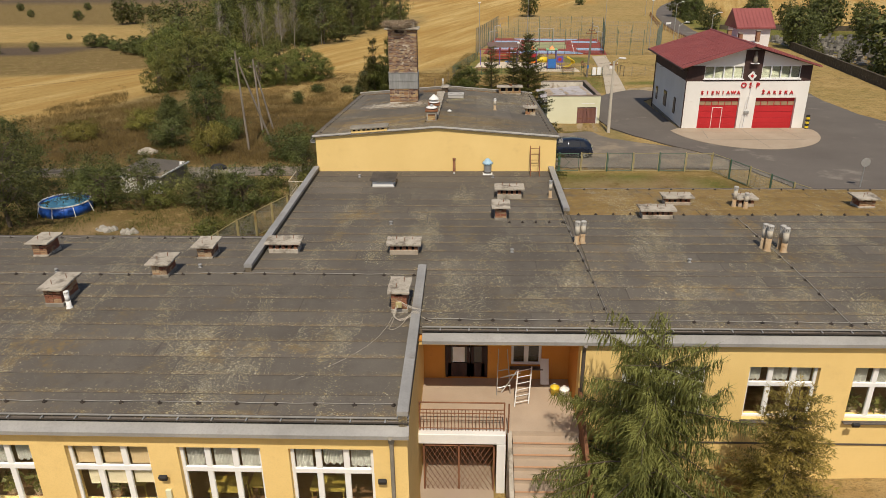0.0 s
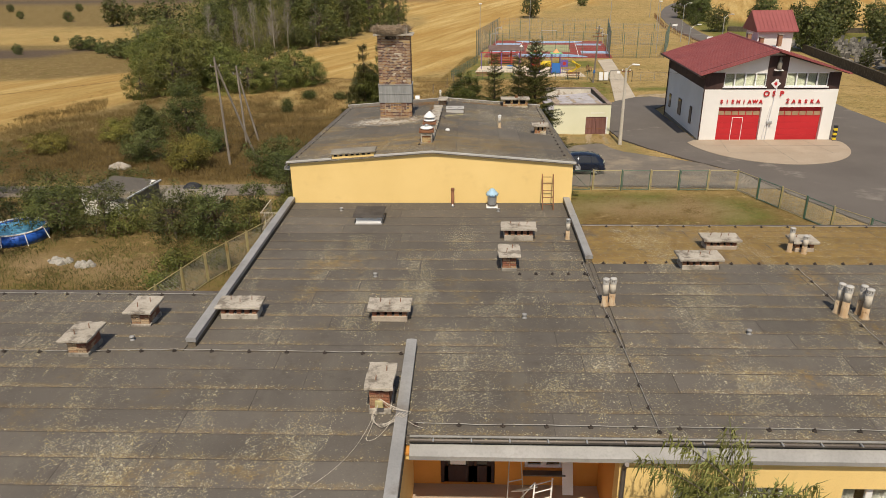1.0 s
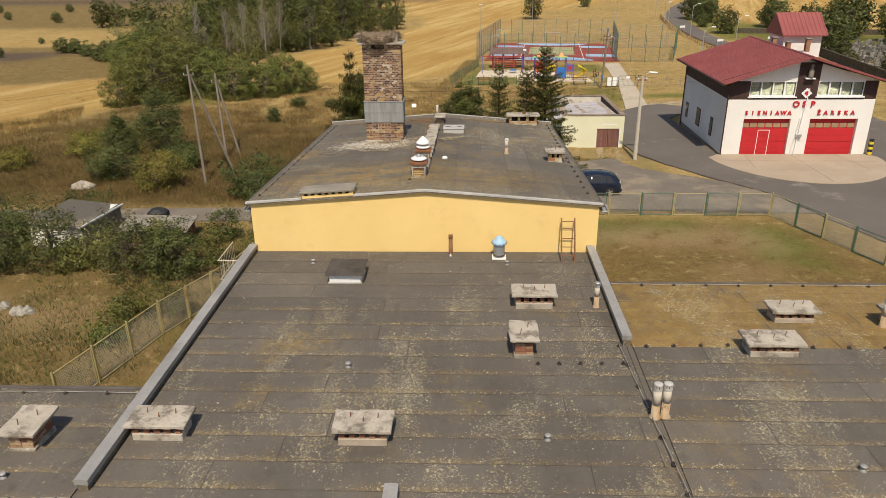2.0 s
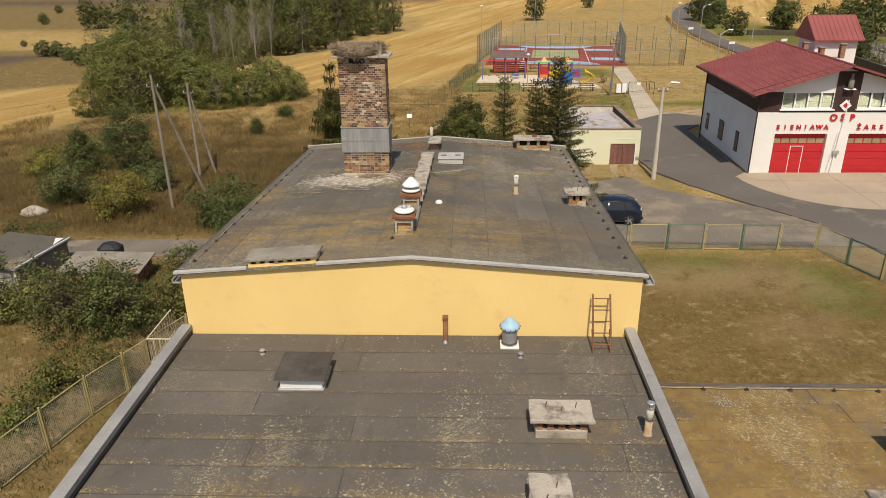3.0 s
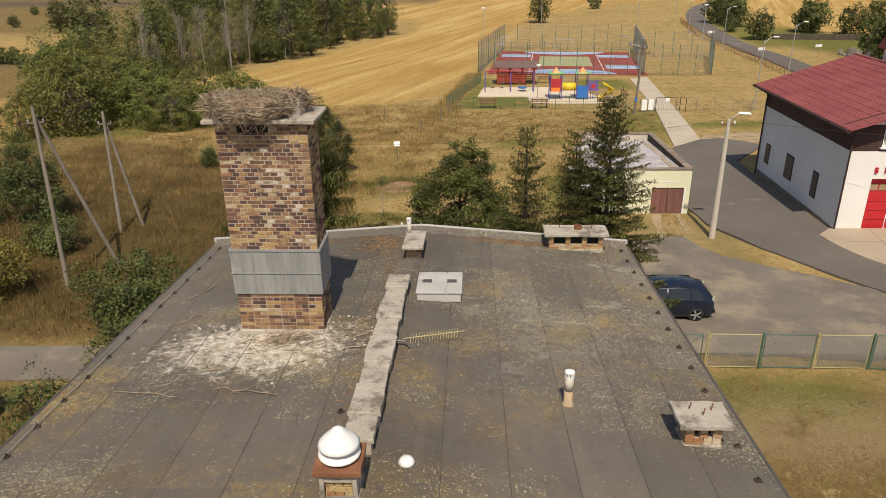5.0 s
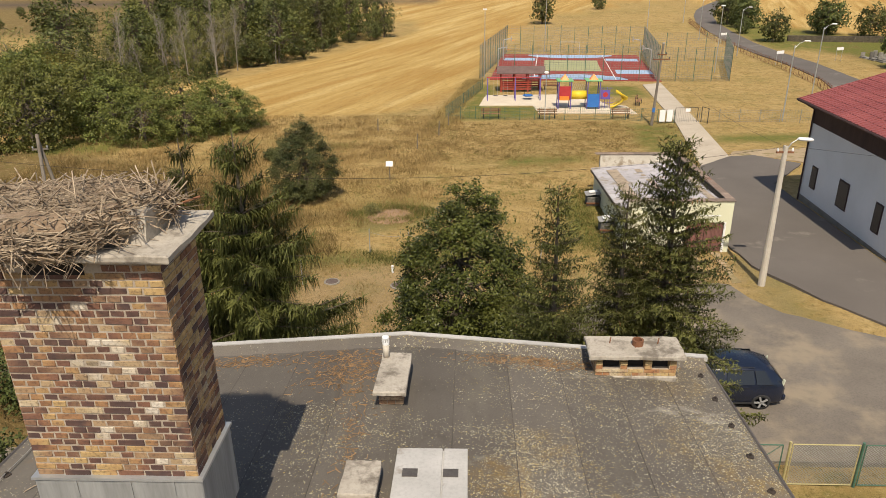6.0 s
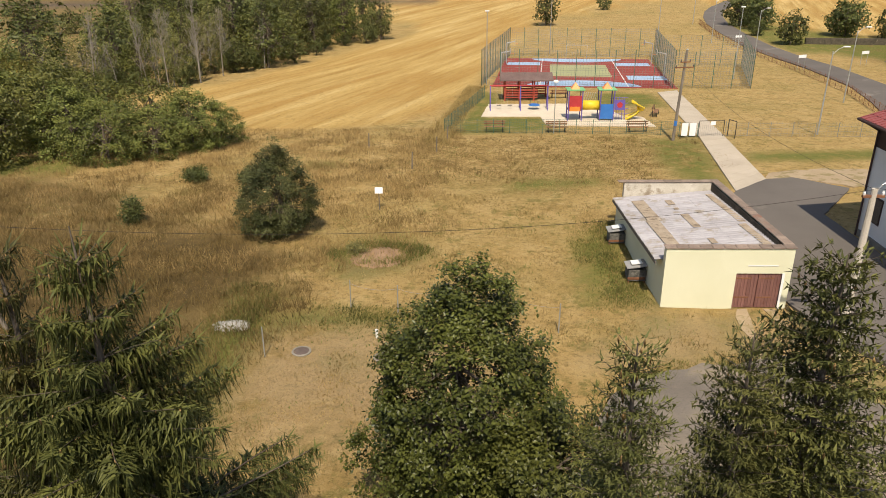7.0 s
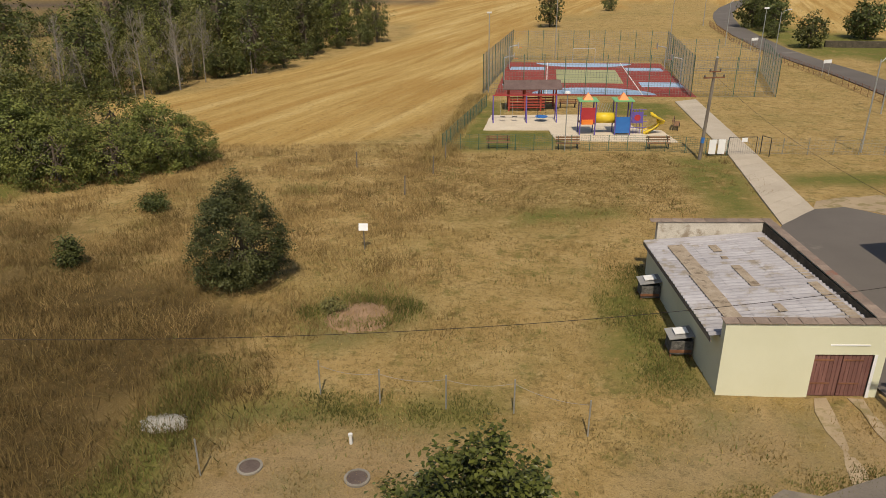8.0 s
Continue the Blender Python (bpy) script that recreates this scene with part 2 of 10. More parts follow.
BRICKS = [(0.0, (0.49, 0.365, 0.18)), (0.26, (0.43, 0.29, 0.13)), (0.38, (0.32, 0.18, 0.088)), (0.46, (0.21, 0.105, 0.066)), (0.54, (0.125, 0.070, 0.056)),
          (0.61, (0.080, 0.052, 0.048)), (0.68, (0.18, 0.10, 0.066)), (0.76, (0.32, 0.205, 0.115)), (0.88, (0.44, 0.34, 0.20)), (0.97, (0.60, 0.54, 0.45))]
MAT = dict(
    plaster=surface("yellow_plaster", (0.79, 0.565, 0.22), (0.85, 0.62, 0.255), 0.5, 30, 0.9, 0.3, 0.005, stain=(0.70, 0.49, 0.20), stain_at=(0.54, 0.8), stain_scale=1.3, fine_amount=0.16),
    # Deeper orange than yellow_plaster; used on the recessed porch walls, soffit and undercroft.
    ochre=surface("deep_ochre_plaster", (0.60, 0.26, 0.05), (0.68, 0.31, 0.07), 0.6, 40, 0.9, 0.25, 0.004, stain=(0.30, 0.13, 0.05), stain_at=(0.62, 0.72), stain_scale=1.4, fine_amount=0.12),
    white_plaster=surface("white_plaster", (0.72, 0.70, 0.66), (0.80, 0.78, 0.74), 0.4, 30, 0.9, 0.2, 0.004, fine_amount=0.08),
    cream=surface("cream_plaster", (0.66, 0.65, 0.46), (0.72, 0.71, 0.52), 0.4, 30, 0.9, 0.2, 0.004, stain=(0.55, 0.52, 0.35), stain_at=(0.62, 0.85), fine_amount=0.1),
    litter=surface("needle_litter", (0.20, 0.12, 0.06), (0.31, 0.195, 0.10), 6, 40, 0.95, 0, island=0.6),
    felt=felt("roof_felt", 0.2), mossy=felt("mossy_roof_felt", 1.0), felt_high=felt("upper_roof_felt", 0.30, True),
    felt_clean=felt("newer_roofing_felt", 0.10, False, 1.0),
    bitumen=surface("bitumen_seam", (0.050, 0.043, 0.037), (0.10, 0.087, 0.075), 2, 30, 0.8, 0.2, 0.004),
    band_zinc=surface("streaked_zinc_sheet", (0.20, 0.202, 0.196), (0.33, 0.332, 0.322), 1.1, 6, 0.6, 0.08, 0.003, metal=0.08, stain=(0.42, 0.41, 0.39), stain_scale=1.2, stretch=(5, 5, 0.5), fine_amount=0.22),
    hatch_grey=surface("chalky_hatch_paint", (0.40, 0.385, 0.36), (0.50, 0.48, 0.45), 1.8, 22, 0.7, 0.15, 0.003, stain=(0.28, 0.25, 0.21), stain_scale=2.0, fine_amount=0.25),
    bare_earth=surface("reddish_bare_earth", (0.25, 0.155, 0.09), (0.36, 0.235, 0.14), 1.5, 14, 0.95, 0.6, 0.03, stain=(0.22, 0.15, 0.08)),
    zinc=surface("weathered_zinc", (0.26, 0.255, 0.245), (0.37, 0.36, 0.345), 0.8, 18, 0.55, 0.1, 0.003, metal=0.12, stain=(0.22, 0.20, 0.18), fine_amount=0.2),
    dark_metal=surface("dark_gutter_metal", (0.105, 0.092, 0.083), (0.17, 0.148, 0.132), 1.0, 25, 0.5, 0.1, 0.003, metal=0.4),
    rust=surface("rusted_steel", (0.17, 0.075, 0.04), (0.26, 0.12, 0.06), 3, 40, 0.8, 0.3, 0.003),
    wire=surface("galvanised_wire", (0.30, 0.28, 0.25), (0.42, 0.40, 0.36), 2, 40, 0.6, 0, metal=0.3),
    block=surface("wire_holder_plastic", (0.03, 0.025, 0.022), (0.06, 0.045, 0.035), 3, 40, 0.8, 0),
    concrete=surface("weathered_concrete", (0.36, 0.32, 0.26), (0.48, 0.43, 0.36), 1.6, 22, 0.92, 0.5, 0.01, stain=(0.17, 0.145, 0.115), stain_scale=2.6, stain_at=(0.47, 0.66)),
    slab_dark=surface("dirty_concrete", (0.20, 0.18, 0.15), (0.30, 0.27, 0.22), 1.6, 22, 0.92, 0.5, 0.01, stain=(0.12, 0.105, 0.09), stain_scale=2.2),
    mortar=surface("lime_mortar", (0.34, 0.28, 0.215), (0.45, 0.38, 0.30), 3, 30, 0.95, 0.4, 0.006, stain=(0.2, 0.16, 0.13)),
    brick=brick_mat("mixed_old_brick", True, BRICKS), bricks=brick_mat("mixed_old_brickwork", False, BRICKS),
    redbricks=brick_mat("red_brickwork", False, [(0.0, (0.33, 0.14, 0.08)), (0.4, (0.25, 0.10, 0.06)), (0.75, (0.40, 0.25, 0.14)), (1.0, (0.5, 0.38, 0.24))]),
    tanbricks=brick_mat("tan_brickwork", False, [(0.0, (0.56, 0.40, 0.20)), (0.35, (0.50, 0.36, 0.17)), (0.6, (0.36, 0.17, 0.08)), (0.8, (0.52, 0.42, 0.26)), (1.0, (0.62, 0.54, 0.42))]),
    pvc=surface("white_window_frame", (0.78, 0.78, 0.78), (0.84, 0.84, 0.83), 2, 40, 0.4, 0, fine_amount=0.05),
    # Near-black colour for the shade inside flue and vent openings.
    dark=surface("hollow_shade", (0.015, 0.013, 0.012), (0.025, 0.022, 0.02), 2, 20, 0.9, 0),
    paint_white=surface("white_paint", (0.72, 0.72, 0.70), (0.8, 0.79, 0.77), 1.5, 30, 0.6, 0.1, 0.003, stain=(0.5, 0.46, 0.4), stain_at=(0.62, 0.8), fine_amount=0.1),
    nosing=surface("ochre_step_edge", (0.46, 0.27, 0.16), (0.54, 0.33, 0.20), 1.5, 30, 0.7, 0.1, 0.003),
    terracotta=surface("terracotta_tile", (0.40, 0.315, 0.235), (0.47, 0.375, 0.285), 0.9, 30, 0.7, 0.15, 0.003, stain=(0.40, 0.31, 0.24), vary=0.12, fine_amount=0.15),
    blind=surface("pale_green_blind", (0.44, 0.46, 0.35), (0.52, 0.53, 0.42), 1.5, 20, 0.9, 0, fine_amount=0.1),
    tan_glazing=surface("tan_translucent_glazing", (0.30, 0.20, 0.12), (0.40, 0.28, 0.17), 2, 20, 0.3, 0, fine_amount=0.1),
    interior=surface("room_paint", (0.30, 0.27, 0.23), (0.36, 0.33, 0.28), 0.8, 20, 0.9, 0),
    curtain=surface("net_curtain", (0.62, 0.61, 0.58), (0.7, 0.69, 0.66), 3, 30, 0.9, 0, fine_amount=0.1),
    blind_tan=surface("tan_roller_blind", (0.50, 0.36, 0.20), (0.58, 0.43, 0.26), 3, 30, 0.9, 0, fine_amount=0.1),
    blind_cream=surface("cream_roller_blind", (0.62, 0.53, 0.38), (0.70, 0.61, 0.45), 3, 30, 0.9, 0, fine_amount=0.1),
    red_roof=surface("red_metal_roof", (0.235, 0.068, 0.066), (0.30, 0.092, 0.086), 0.5, 20, 0.45, 0.1, 0.003, fine_amount=0.12),
    red_paint=surface("red_door_paint", (0.45, 0.022, 0.028), (0.52, 0.030, 0.036), 0.6, 20, 0.45, 0.05, 0.002, fine_amount=0.08),
    brown_board=surface("dark_brown_board", (0.045, 0.025, 0.022), (0.075, 0.042, 0.036), 2, 30, 0.7, 0.2, 0.004, stretch=(1, 1, 0.2)),
    asphalt=surface("asphalt", (0.118, 0.102, 0.089), (0.152, 0.133, 0.116), 0.15, 50, 0.92, 0.3, 0.006, stain=(0.22, 0.195, 0.165), stain_scale=0.25, fine_amount=0.25),
    yard=surface("worn_gravelly_asphalt", (0.145, 0.124, 0.102), (0.198, 0.170, 0.139), 0.3, 16, 0.95, 0.4, 0.01, stain=(0.265, 0.217, 0.155), stain_scale=0.4, stain_at=(0.46, 0.66)),
    apron=surface("concrete_paving", (0.35, 0.28, 0.205), (0.42, 0.34, 0.255), 0.4, 30, 0.9, 0.3, 0.006, stain=(0.36, 0.29, 0.22), vary=0.1),
    verge=surface("sandy_gravel", (0.32, 0.24, 0.145), (0.42, 0.325, 0.21), 0.6, 20, 0.95, 0.5, 0.015, stain=(0.24, 0.19, 0.09), stain_scale=1.4, stain_at=(0.5, 0.62)),
    path=surface("concrete_path", (0.43, 0.365, 0.28), (0.51, 0.44, 0.345), 0.5, 25, 0.92, 0.3, 0.006, vary=0.08),
    sand=surface("pale_play_sand", (0.58, 0.49, 0.37), (0.68, 0.59, 0.45), 0.6, 30, 0.95, 0.4, 0.01),
    court_red=surface("red_sports_surface", (0.23, 0.045, 0.035), (0.29, 0.06, 0.045), 0.3, 30, 0.85, 0.1, 0.003, fine_amount=0.15),
    court_blue=surface("blue_sports_surface", (0.30, 0.42, 0.58), (0.36, 0.48, 0.63), 0.3, 30, 0.85, 0.1, 0.003, fine_amount=0.1),
    court_green=surface("green_sports_surface", (0.30, 0.31, 0.16), (0.36, 0.36, 0.19), 0.3, 30, 0.85, 0.1, 0.003, fine_amount=0.1),
    white_line=surface("white_line_paint", (0.7, 0.7, 0.68), (0.78, 0.78, 0.75), 2, 20, 0.7, 0),
    fence_green=surface("green_fence_paint", (0.06, 0.13, 0.09), (0.09, 0.17, 0.12), 2, 30, 0.5, 0),
    fence_yellow=surface("faded_yellow_paint", (0.38, 0.32, 0.15), (0.47, 0.41, 0.21), 2, 30, 0.6, 0.1, 0.003, stain=(0.3, 0.2, 0.08)),
    fence_grey=surface("grey_fence_wire", (0.22, 0.22, 0.19), (0.3, 0.29, 0.25), 2, 30, 0.6, 0),
    pole=surface("pale_concrete_pole", (0.48, 0.43, 0.355), (0.57, 0.52, 0.435), 1.2, 25, 0.9, 0.3, 0.006),
    wood_pole=surface("grey_timber_pole", (0.15, 0.125, 0.10), (0.25, 0.215, 0.17), 2, 25, 0.9, 0.4, 0.006, stretch=(3, 3, 0.4)),
    pipe_rust=surface("rust_run_pipe", (0.34, 0.21, 0.10), (0.50, 0.41, 0.29), 3.5, 25, 0.9, 0.3, 0.005, stain=(0.14, 0.08, 0.045), stain_scale=5, stretch=(2, 2, 0.5)),
    galv=surface("galvanised_steel", (0.42, 0.43, 0.43), (0.52, 0.53, 0.53), 1.5, 25, 0.42, 0.05, 0.002, metal=0.6, fine_amount=0.15),
    blue_paint=surface("pale_blue_paint", (0.30, 0.47, 0.60), (0.36, 0.53, 0.66), 2, 25, 0.5, 0.05, 0.002, fine_amount=0.1),
    car_paint=surface("dark_blue_car_paint", (0.008, 0.012, 0.025), (0.012, 0.017, 0.034), 1, 20, 0.22, 0, spec=0.6, fine_amount=0.0),
    hutch_mesh=surface("dirty_wire_mesh", (0.05, 0.048, 0.042), (0.20, 0.19, 0.17), 7, 30, 0.8, 0.3, 0.01, fine_amount=0.5),
    cover_brown=surface("rusty_brown_cover", (0.095, 0.07, 0.06), (0.15, 0.115, 0.095), 2, 20, 0.9, 0.2, 0.004),
    rail_cream=surface("cream_rail_paint", (0.55, 0.49, 0.38), (0.66, 0.60, 0.48), 2, 25, 0.6, 0.1, 0.003, stain=(0.35, 0.22, 0.12), stain_scale=4, stain_at=(0.6, 0.7)),
    tyre=surface("black_rubber", (0.02, 0.02, 0.02), (0.035, 0.035, 0.035), 4, 40, 0.8, 0.1, 0.002),
    black=surface("black_plastic", (0.02, 0.02, 0.022), (0.035, 0.035, 0.036), 4, 40, 0.6, 0),
    sticks=surface("bleached_sticks", (0.20, 0.145, 0.095), (0.42, 0.335, 0.235), 9, 40, 0.9, 0.2, 0.004, island=0.7),
    nest=surface("nest_litter", (0.17, 0.12, 0.08), (0.28, 0.20, 0.13), 5, 30, 0.95, 0.6, 0.02, stain=(0.34, 0.28, 0.22), stain_scale=3),
    bark=surface("grey_brown_bark", (0.09, 0.07, 0.05), (0.16, 0.13, 0.10), 4, 25, 0.95, 0.5, 0.02),
    birch=surface("pale_bark", (0.20, 0.18, 0.15), (0.32, 0.29, 0.25), 3, 15, 0.9, 0.3, 0.01, stain=(0.1, 0.09, 0.08), stain_scale=4),
    spruce_leaf=foliage("spruce_needles", (0.035, 0.041, 0.011), (0.142, 0.142, 0.036), 0.6, 0.12),
    larch_leaf=foliage("larch_needles", (0.075, 0.088, 0.024), (0.25, 0.26, 0.075), 0.6, 0.2),
    thuja_leaf=foliage("yellowing_thuja", (0.13, 0.125, 0.03), (0.43, 0.36, 0.085), 0.6, 0.2),
    young_spruce=foliage("young_spruce_needles", (0.038, 0.046, 0.013), (0.150, 0.152, 0.043), 0.6, 0.12),
    linden_leaf=foliage("linden_leaves", (0.019, 0.025, 0.006), (0.100, 0.103, 0.022), 0.38, 0.12),
    leaf=foliage("green_leaves", (0.050, 0.063, 0.016), (0.195, 0.200, 0.048), 0.5, 0.2),
    dark_leaf=foliage("dark_leaves", (0.036, 0.047, 0.014), (0.135, 0.145, 0.041), 0.5, 0.2),
    shrub_leaf=foliage("dark_shrub_leaves", (0.036, 0.050, 0.017), (0.125, 0.138, 0.046), 0.5, 0.2),
    pale_leaf=foliage("olive_leaves", (0.10, 0.105, 0.035), (0.29, 0.275, 0.095), 0.55, 0.25),
    yellow_leaf=foliage("yellow_green_leaves", (0.09, 0.088, 0.02), (0.27, 0.24, 0.05), 0.55, 0.25),
    dry_grass=foliage("dry_grass_blades", (0.17, 0.115, 0.042), (0.44, 0.315, 0.13), 0.8, 0.3),
    fresh_grass=foliage("fresh_grass_blades", (0.085, 0.092, 0.024), (0.22, 0.215, 0.058), 0.7, 0.3),
    green_grass=foliage("green_grass_blades", (0.05, 0.054, 0.015), (0.14, 0.13, 0.04), 0.7, 0.3),
    cone=surface("spruce_cones", (0.24, 0.15, 0.06), (0.34, 0.22, 0.09), 4, 20, 0.8, 0.2, 0.004),
    play_red=surface("red_play_plastic", (0.38, 0.04, 0.045), (0.44, 0.05, 0.055), 2, 20, 0.4, 0, fine_amount=0.05),
    play_yellow=surface("yellow_play_plastic", (0.66, 0.48, 0.03), (0.72, 0.53, 0.04), 2, 20, 0.4, 0, fine_amount=0.05),
    play_blue=surface("blue_play_plastic", (0.035, 0.14, 0.42), (0.045, 0.17, 0.47), 2, 20, 0.4, 0, fine_amount=0.05),
    play_violet=surface("violet_play_steel", (0.12, 0.09, 0.32), (0.15, 0.11, 0.36), 2, 20, 0.4, 0, fine_amount=0.05),
    play_green=surface("green_play_plastic", (0.16, 0.42, 0.16), (0.2, 0.46, 0.2), 2, 20, 0.4, 0, fine_amount=0.05),
    play_orange=surface("orange_play_plastic", (0.8, 0.22, 0.04), (0.85, 0.26, 0.05), 2, 20, 0.4, 0, fine_amount=0.05),
    # Desk yellow is darkened to paint in the dimness of the classroom.
    desk=surface("dimmed_yellow_desk", (0.30, 0.22, 0.04), (0.36, 0.27, 0.055), 2, 20, 0.5, 0, fine_amount=0.1),
    wood=surface("stained_wood", (0.20, 0.10, 0.05), (0.30, 0.16, 0.08), 3, 30, 0.7, 0.2, 0.004, stretch=(0.4, 3, 3), vary=0.2),
    red_wood=surface("red_stained_wood", (0.30, 0.05, 0.03), (0.40, 0.08, 0.05), 3, 30, 0.7, 0.2, 0.004),
    door_brown=surface("worn_maroon_planks", (0.165, 0.075, 0.064), (0.25, 0.125, 0.10), 2.5, 30, 0.8, 0.3, 0.005, stretch=(4, 4, 0.4), stain=(0.28, 0.19, 0.15), stain_scale=1.5, stain_at=(0.6, 0.75), vary=0.25),
    stained_plaster=surface("stained_whitewash", (0.52, 0.47, 0.38), (0.66, 0.61, 0.52), 1.2, 22, 0.9, 0.3, 0.006, stain=(0.30, 0.24, 0.17), stain_scale=1.6, stain_at=(0.5, 0.66)),
    tan_strip=surface("tan_weathered_cement", (0.30, 0.235, 0.165), (0.44, 0.36, 0.27), 2.2, 14, 0.92, 0.5, 0.012, stain=(0.19, 0.145, 0.10), stain_scale=2.4, stain_at=(0.52, 0.66)),
    corrugated=surface("weathered_asbestos_sheet", (0.30, 0.285, 0.295), (0.41, 0.395, 0.41), 0.9, 9, 0.85, 0.3, 0.006, stain=(0.25, 0.215, 0.17), stain_scale=1.1, stain_at=(0.52, 0.68), vary=0.16, stretch=(0.5, 2.5, 1.0)),
    brown_cap=surface("mossy_coping", (0.20, 0.15, 0.12), (0.30, 0.23, 0.18), 2, 20, 0.9, 0.4, 0.008, stain=(0.30, 0.13, 0.09), vary=0.4),
    shelter_roof=surface("dark_brown_roof_felt", (0.13, 0.085, 0.075), (0.18, 0.125, 0.11), 1.2, 20, 0.9, 0.3, 0.006, stain=(0.1, 0.075, 0.065)),
    # Moss for the garage parapet; shade put into colour for the cemetery walls.
    moss_and_shade=surface("moss_and_shade_render", (0.06, 0.05, 0.035), (0.12, 0.10, 0.07), 2, 18, 0.95, 0.5, 0.01, stain=(0.22, 0.19, 0.14), stain_scale=2.5),
    stone=surface("grave_stone", (0.10, 0.092, 0.08), (0.25, 0.232, 0.20), 1.5, 25, 0.7, 0.1, 0.003, vary=1.3),
    pool=surface("blue_pool_foil", (0.02, 0.09, 0.42), (0.03, 0.12, 0.5), 2, 20, 0.4, 0, fine_amount=0.05),
    pool_water=surface("pool_cover", (0.12, 0.40, 0.62), (0.16, 0.46, 0.68), 2, 20, 0.25, 0, fine_amount=0.05),
    rubble=surface("pale_rubble", (0.30, 0.285, 0.25), (0.42, 0.395, 0.345), 3, 20, 0.95, 0.5, 0.02),
    tall_dry=foliage("brown_tall_grass", (0.11, 0.073, 0.027), (0.23, 0.157, 0.060), 0.8, 0.3),
    droppings=surface("bird_droppings", (0.55, 0.52, 0.45), (0.66, 0.63, 0.56), 4, 30, 0.95, 0.1, 0.003),
)


def glass_mat(name, tint, rough=0.03):
    m, n, l = nodes_of(name)
    p = n["Principled BSDF"]
    p.inputs["Base Color"].default_value = (*tint, 1)
    p.inputs["Transmission Weight"].default_value = 1.0
    p.inputs["Roughness"].default_value, p.inputs["IOR"].default_value = rough, 1.45
    return m


MAT["glass"] = glass_mat("window_glass", (0.85, 0.88, 0.86))
MAT["car_glass"] = surface("tinted_car_glass", (0.012, 0.014, 0.016), (0.016, 0.018, 0.02), 1, 10, 0.06, 0, spec=0.7, fine_amount=0.0)


# ---- mesh helpers ----
class Geo:
    """Collects vertices and faces for one mesh."""

    def __init__(self):
        self.v, self.f = [], []

    def add(self, vs, fs):
        k = len(self.v)
        self.v += [tuple(p) for p in vs]
        self.f += [tuple(i + k for i in f) for f in fs]
        return self

    def box(self, x0, x1, y0, y1, z0, z1, c=0.0):
        if c <= 0:
            return self.add([(x, y, z) for z in (z0, z1) for y in (y0, y1) for x in (x0, x1)],
                            [(0, 2, 3, 1), (4, 5, 7, 6), (0, 1, 5, 4), (2, 6, 7, 3), (0, 4, 6, 2), (1, 3, 7, 5)])
        # chamfered box: ring at each height
        prof = [(z0, c), (z0 + c, 0), (z1 - c, 0), (z1, c)]
        rings = []
        for z, s in prof:
            a, b, d, e = x0 + s, x1 - s, y0 + s, y1 - s
            rings.append([(a + c, d, z), (b - c, d, z), (b, d + c, z), (b, e - c, z), (b - c, e, z), (a + c, e, z), (a, e - c, z), (a, d + c, z)])
        vs = [p for r in rings for p in r]
        fs = [tuple(range(7, -1, -1)), tuple(range(24, 32))]
        for r in range(3):
            fs += [(r * 8 + i, r * 8 + (i + 1) % 8, r * 8 + 8 + (i + 1) % 8, r * 8 + 8 + i) for i in range(8)]
        return self.add(vs, fs)

    def slant(self, m, sx, sy, sz, c=0.0):
        """A box of that size centred on the pose m."""
        g = Geo().box(-sx / 2, sx / 2, -sy / 2, sy / 2, -sz / 2, sz / 2, c)
        return self.add([m @ Vector(p) for p in g.v], g.f)

    def rod(self, a, b, r0, r1=None, n=6, caps=True):
        a, b = Vector(a), Vector(b)
        r1 = r0 if r1 is None else r1
        d = (b - a).normalized()
        u = d.orthogonal().normalized()
        w = d.cross(u)
        vs = [p + (u * math.cos(6.2832 * i / n) + w * math.sin(6.2832 * i / n)) * r for p, r in ((a, r0), (b, r1)) for i in range(n)]
        fs = [(i, (i + 1) % n, n + (i + 1) % n, n + i) for i in range(n)]
        if caps:
            fs += [tuple(range(n - 1, -1, -1)), tuple(range(n, 2 * n))]
        return self.add(vs, fs)

    def tube(self, pts, r, n=6):
        for a, b in zip(pts, pts[1:]):
            self.rod(a, b, r, r, n, True)
        return self

    def lathe(self, cx, cy, prof, n=20):
        vs = [(cx + r * math.cos(6.2832 * i / n), cy + r * math.sin(6.2832 * i / n), z) for r, z in prof for i in range(n)]
        fs = [(k * n + i, k * n + (i + 1) % n, k * n + n + (i + 1) % n, k * n + n + i) for k in range(len(prof) - 1) for i in range(n)]
        fs += [tuple(range(n - 1, -1, -1)), tuple(range(len(vs) - n, len(vs)))]
        return self.add(vs, fs)

    def prism(self, pts, lift):
        """A polygon of 3D points pushed along lift."""
        n, lift = len(pts), Vector(lift)
        vs = [Vector(p) for p in pts] + [Vector(p) + lift for p in pts]
        return self.add(vs, [tuple(range(n - 1, -1, -1)), tuple(range(n, 2 * n))] + [(i, (i + 1) % n, n + (i + 1) % n, n + i) for i in range(n)])

    def mesh(self, name, smooth=False):
        me = bpy.data.meshes.new(name)
        me.from_pydata(self.v, [], self.f)
        me.validate()
        bm = bmesh.new()
        bm.from_mesh(me)
        if len(bm.faces) < 60000:
            bmesh.ops.recalc_face_normals(bm, faces=bm.faces)
        for f in bm.faces:
            f.smooth = smooth
        bm.to_mesh(me)
        bm.free()
        return me


def part(name, geo, material, parent, label="", smooth=False, at=None):
    me = geo if isinstance(geo, bpy.types.Mesh) else geo.mesh(name, smooth)
    if not me.materials:
        me.materials.append(MAT[material])
    ob = new(name, me)
    ob.parent = parent
    if at is not None:
        ob.matrix_basis = at
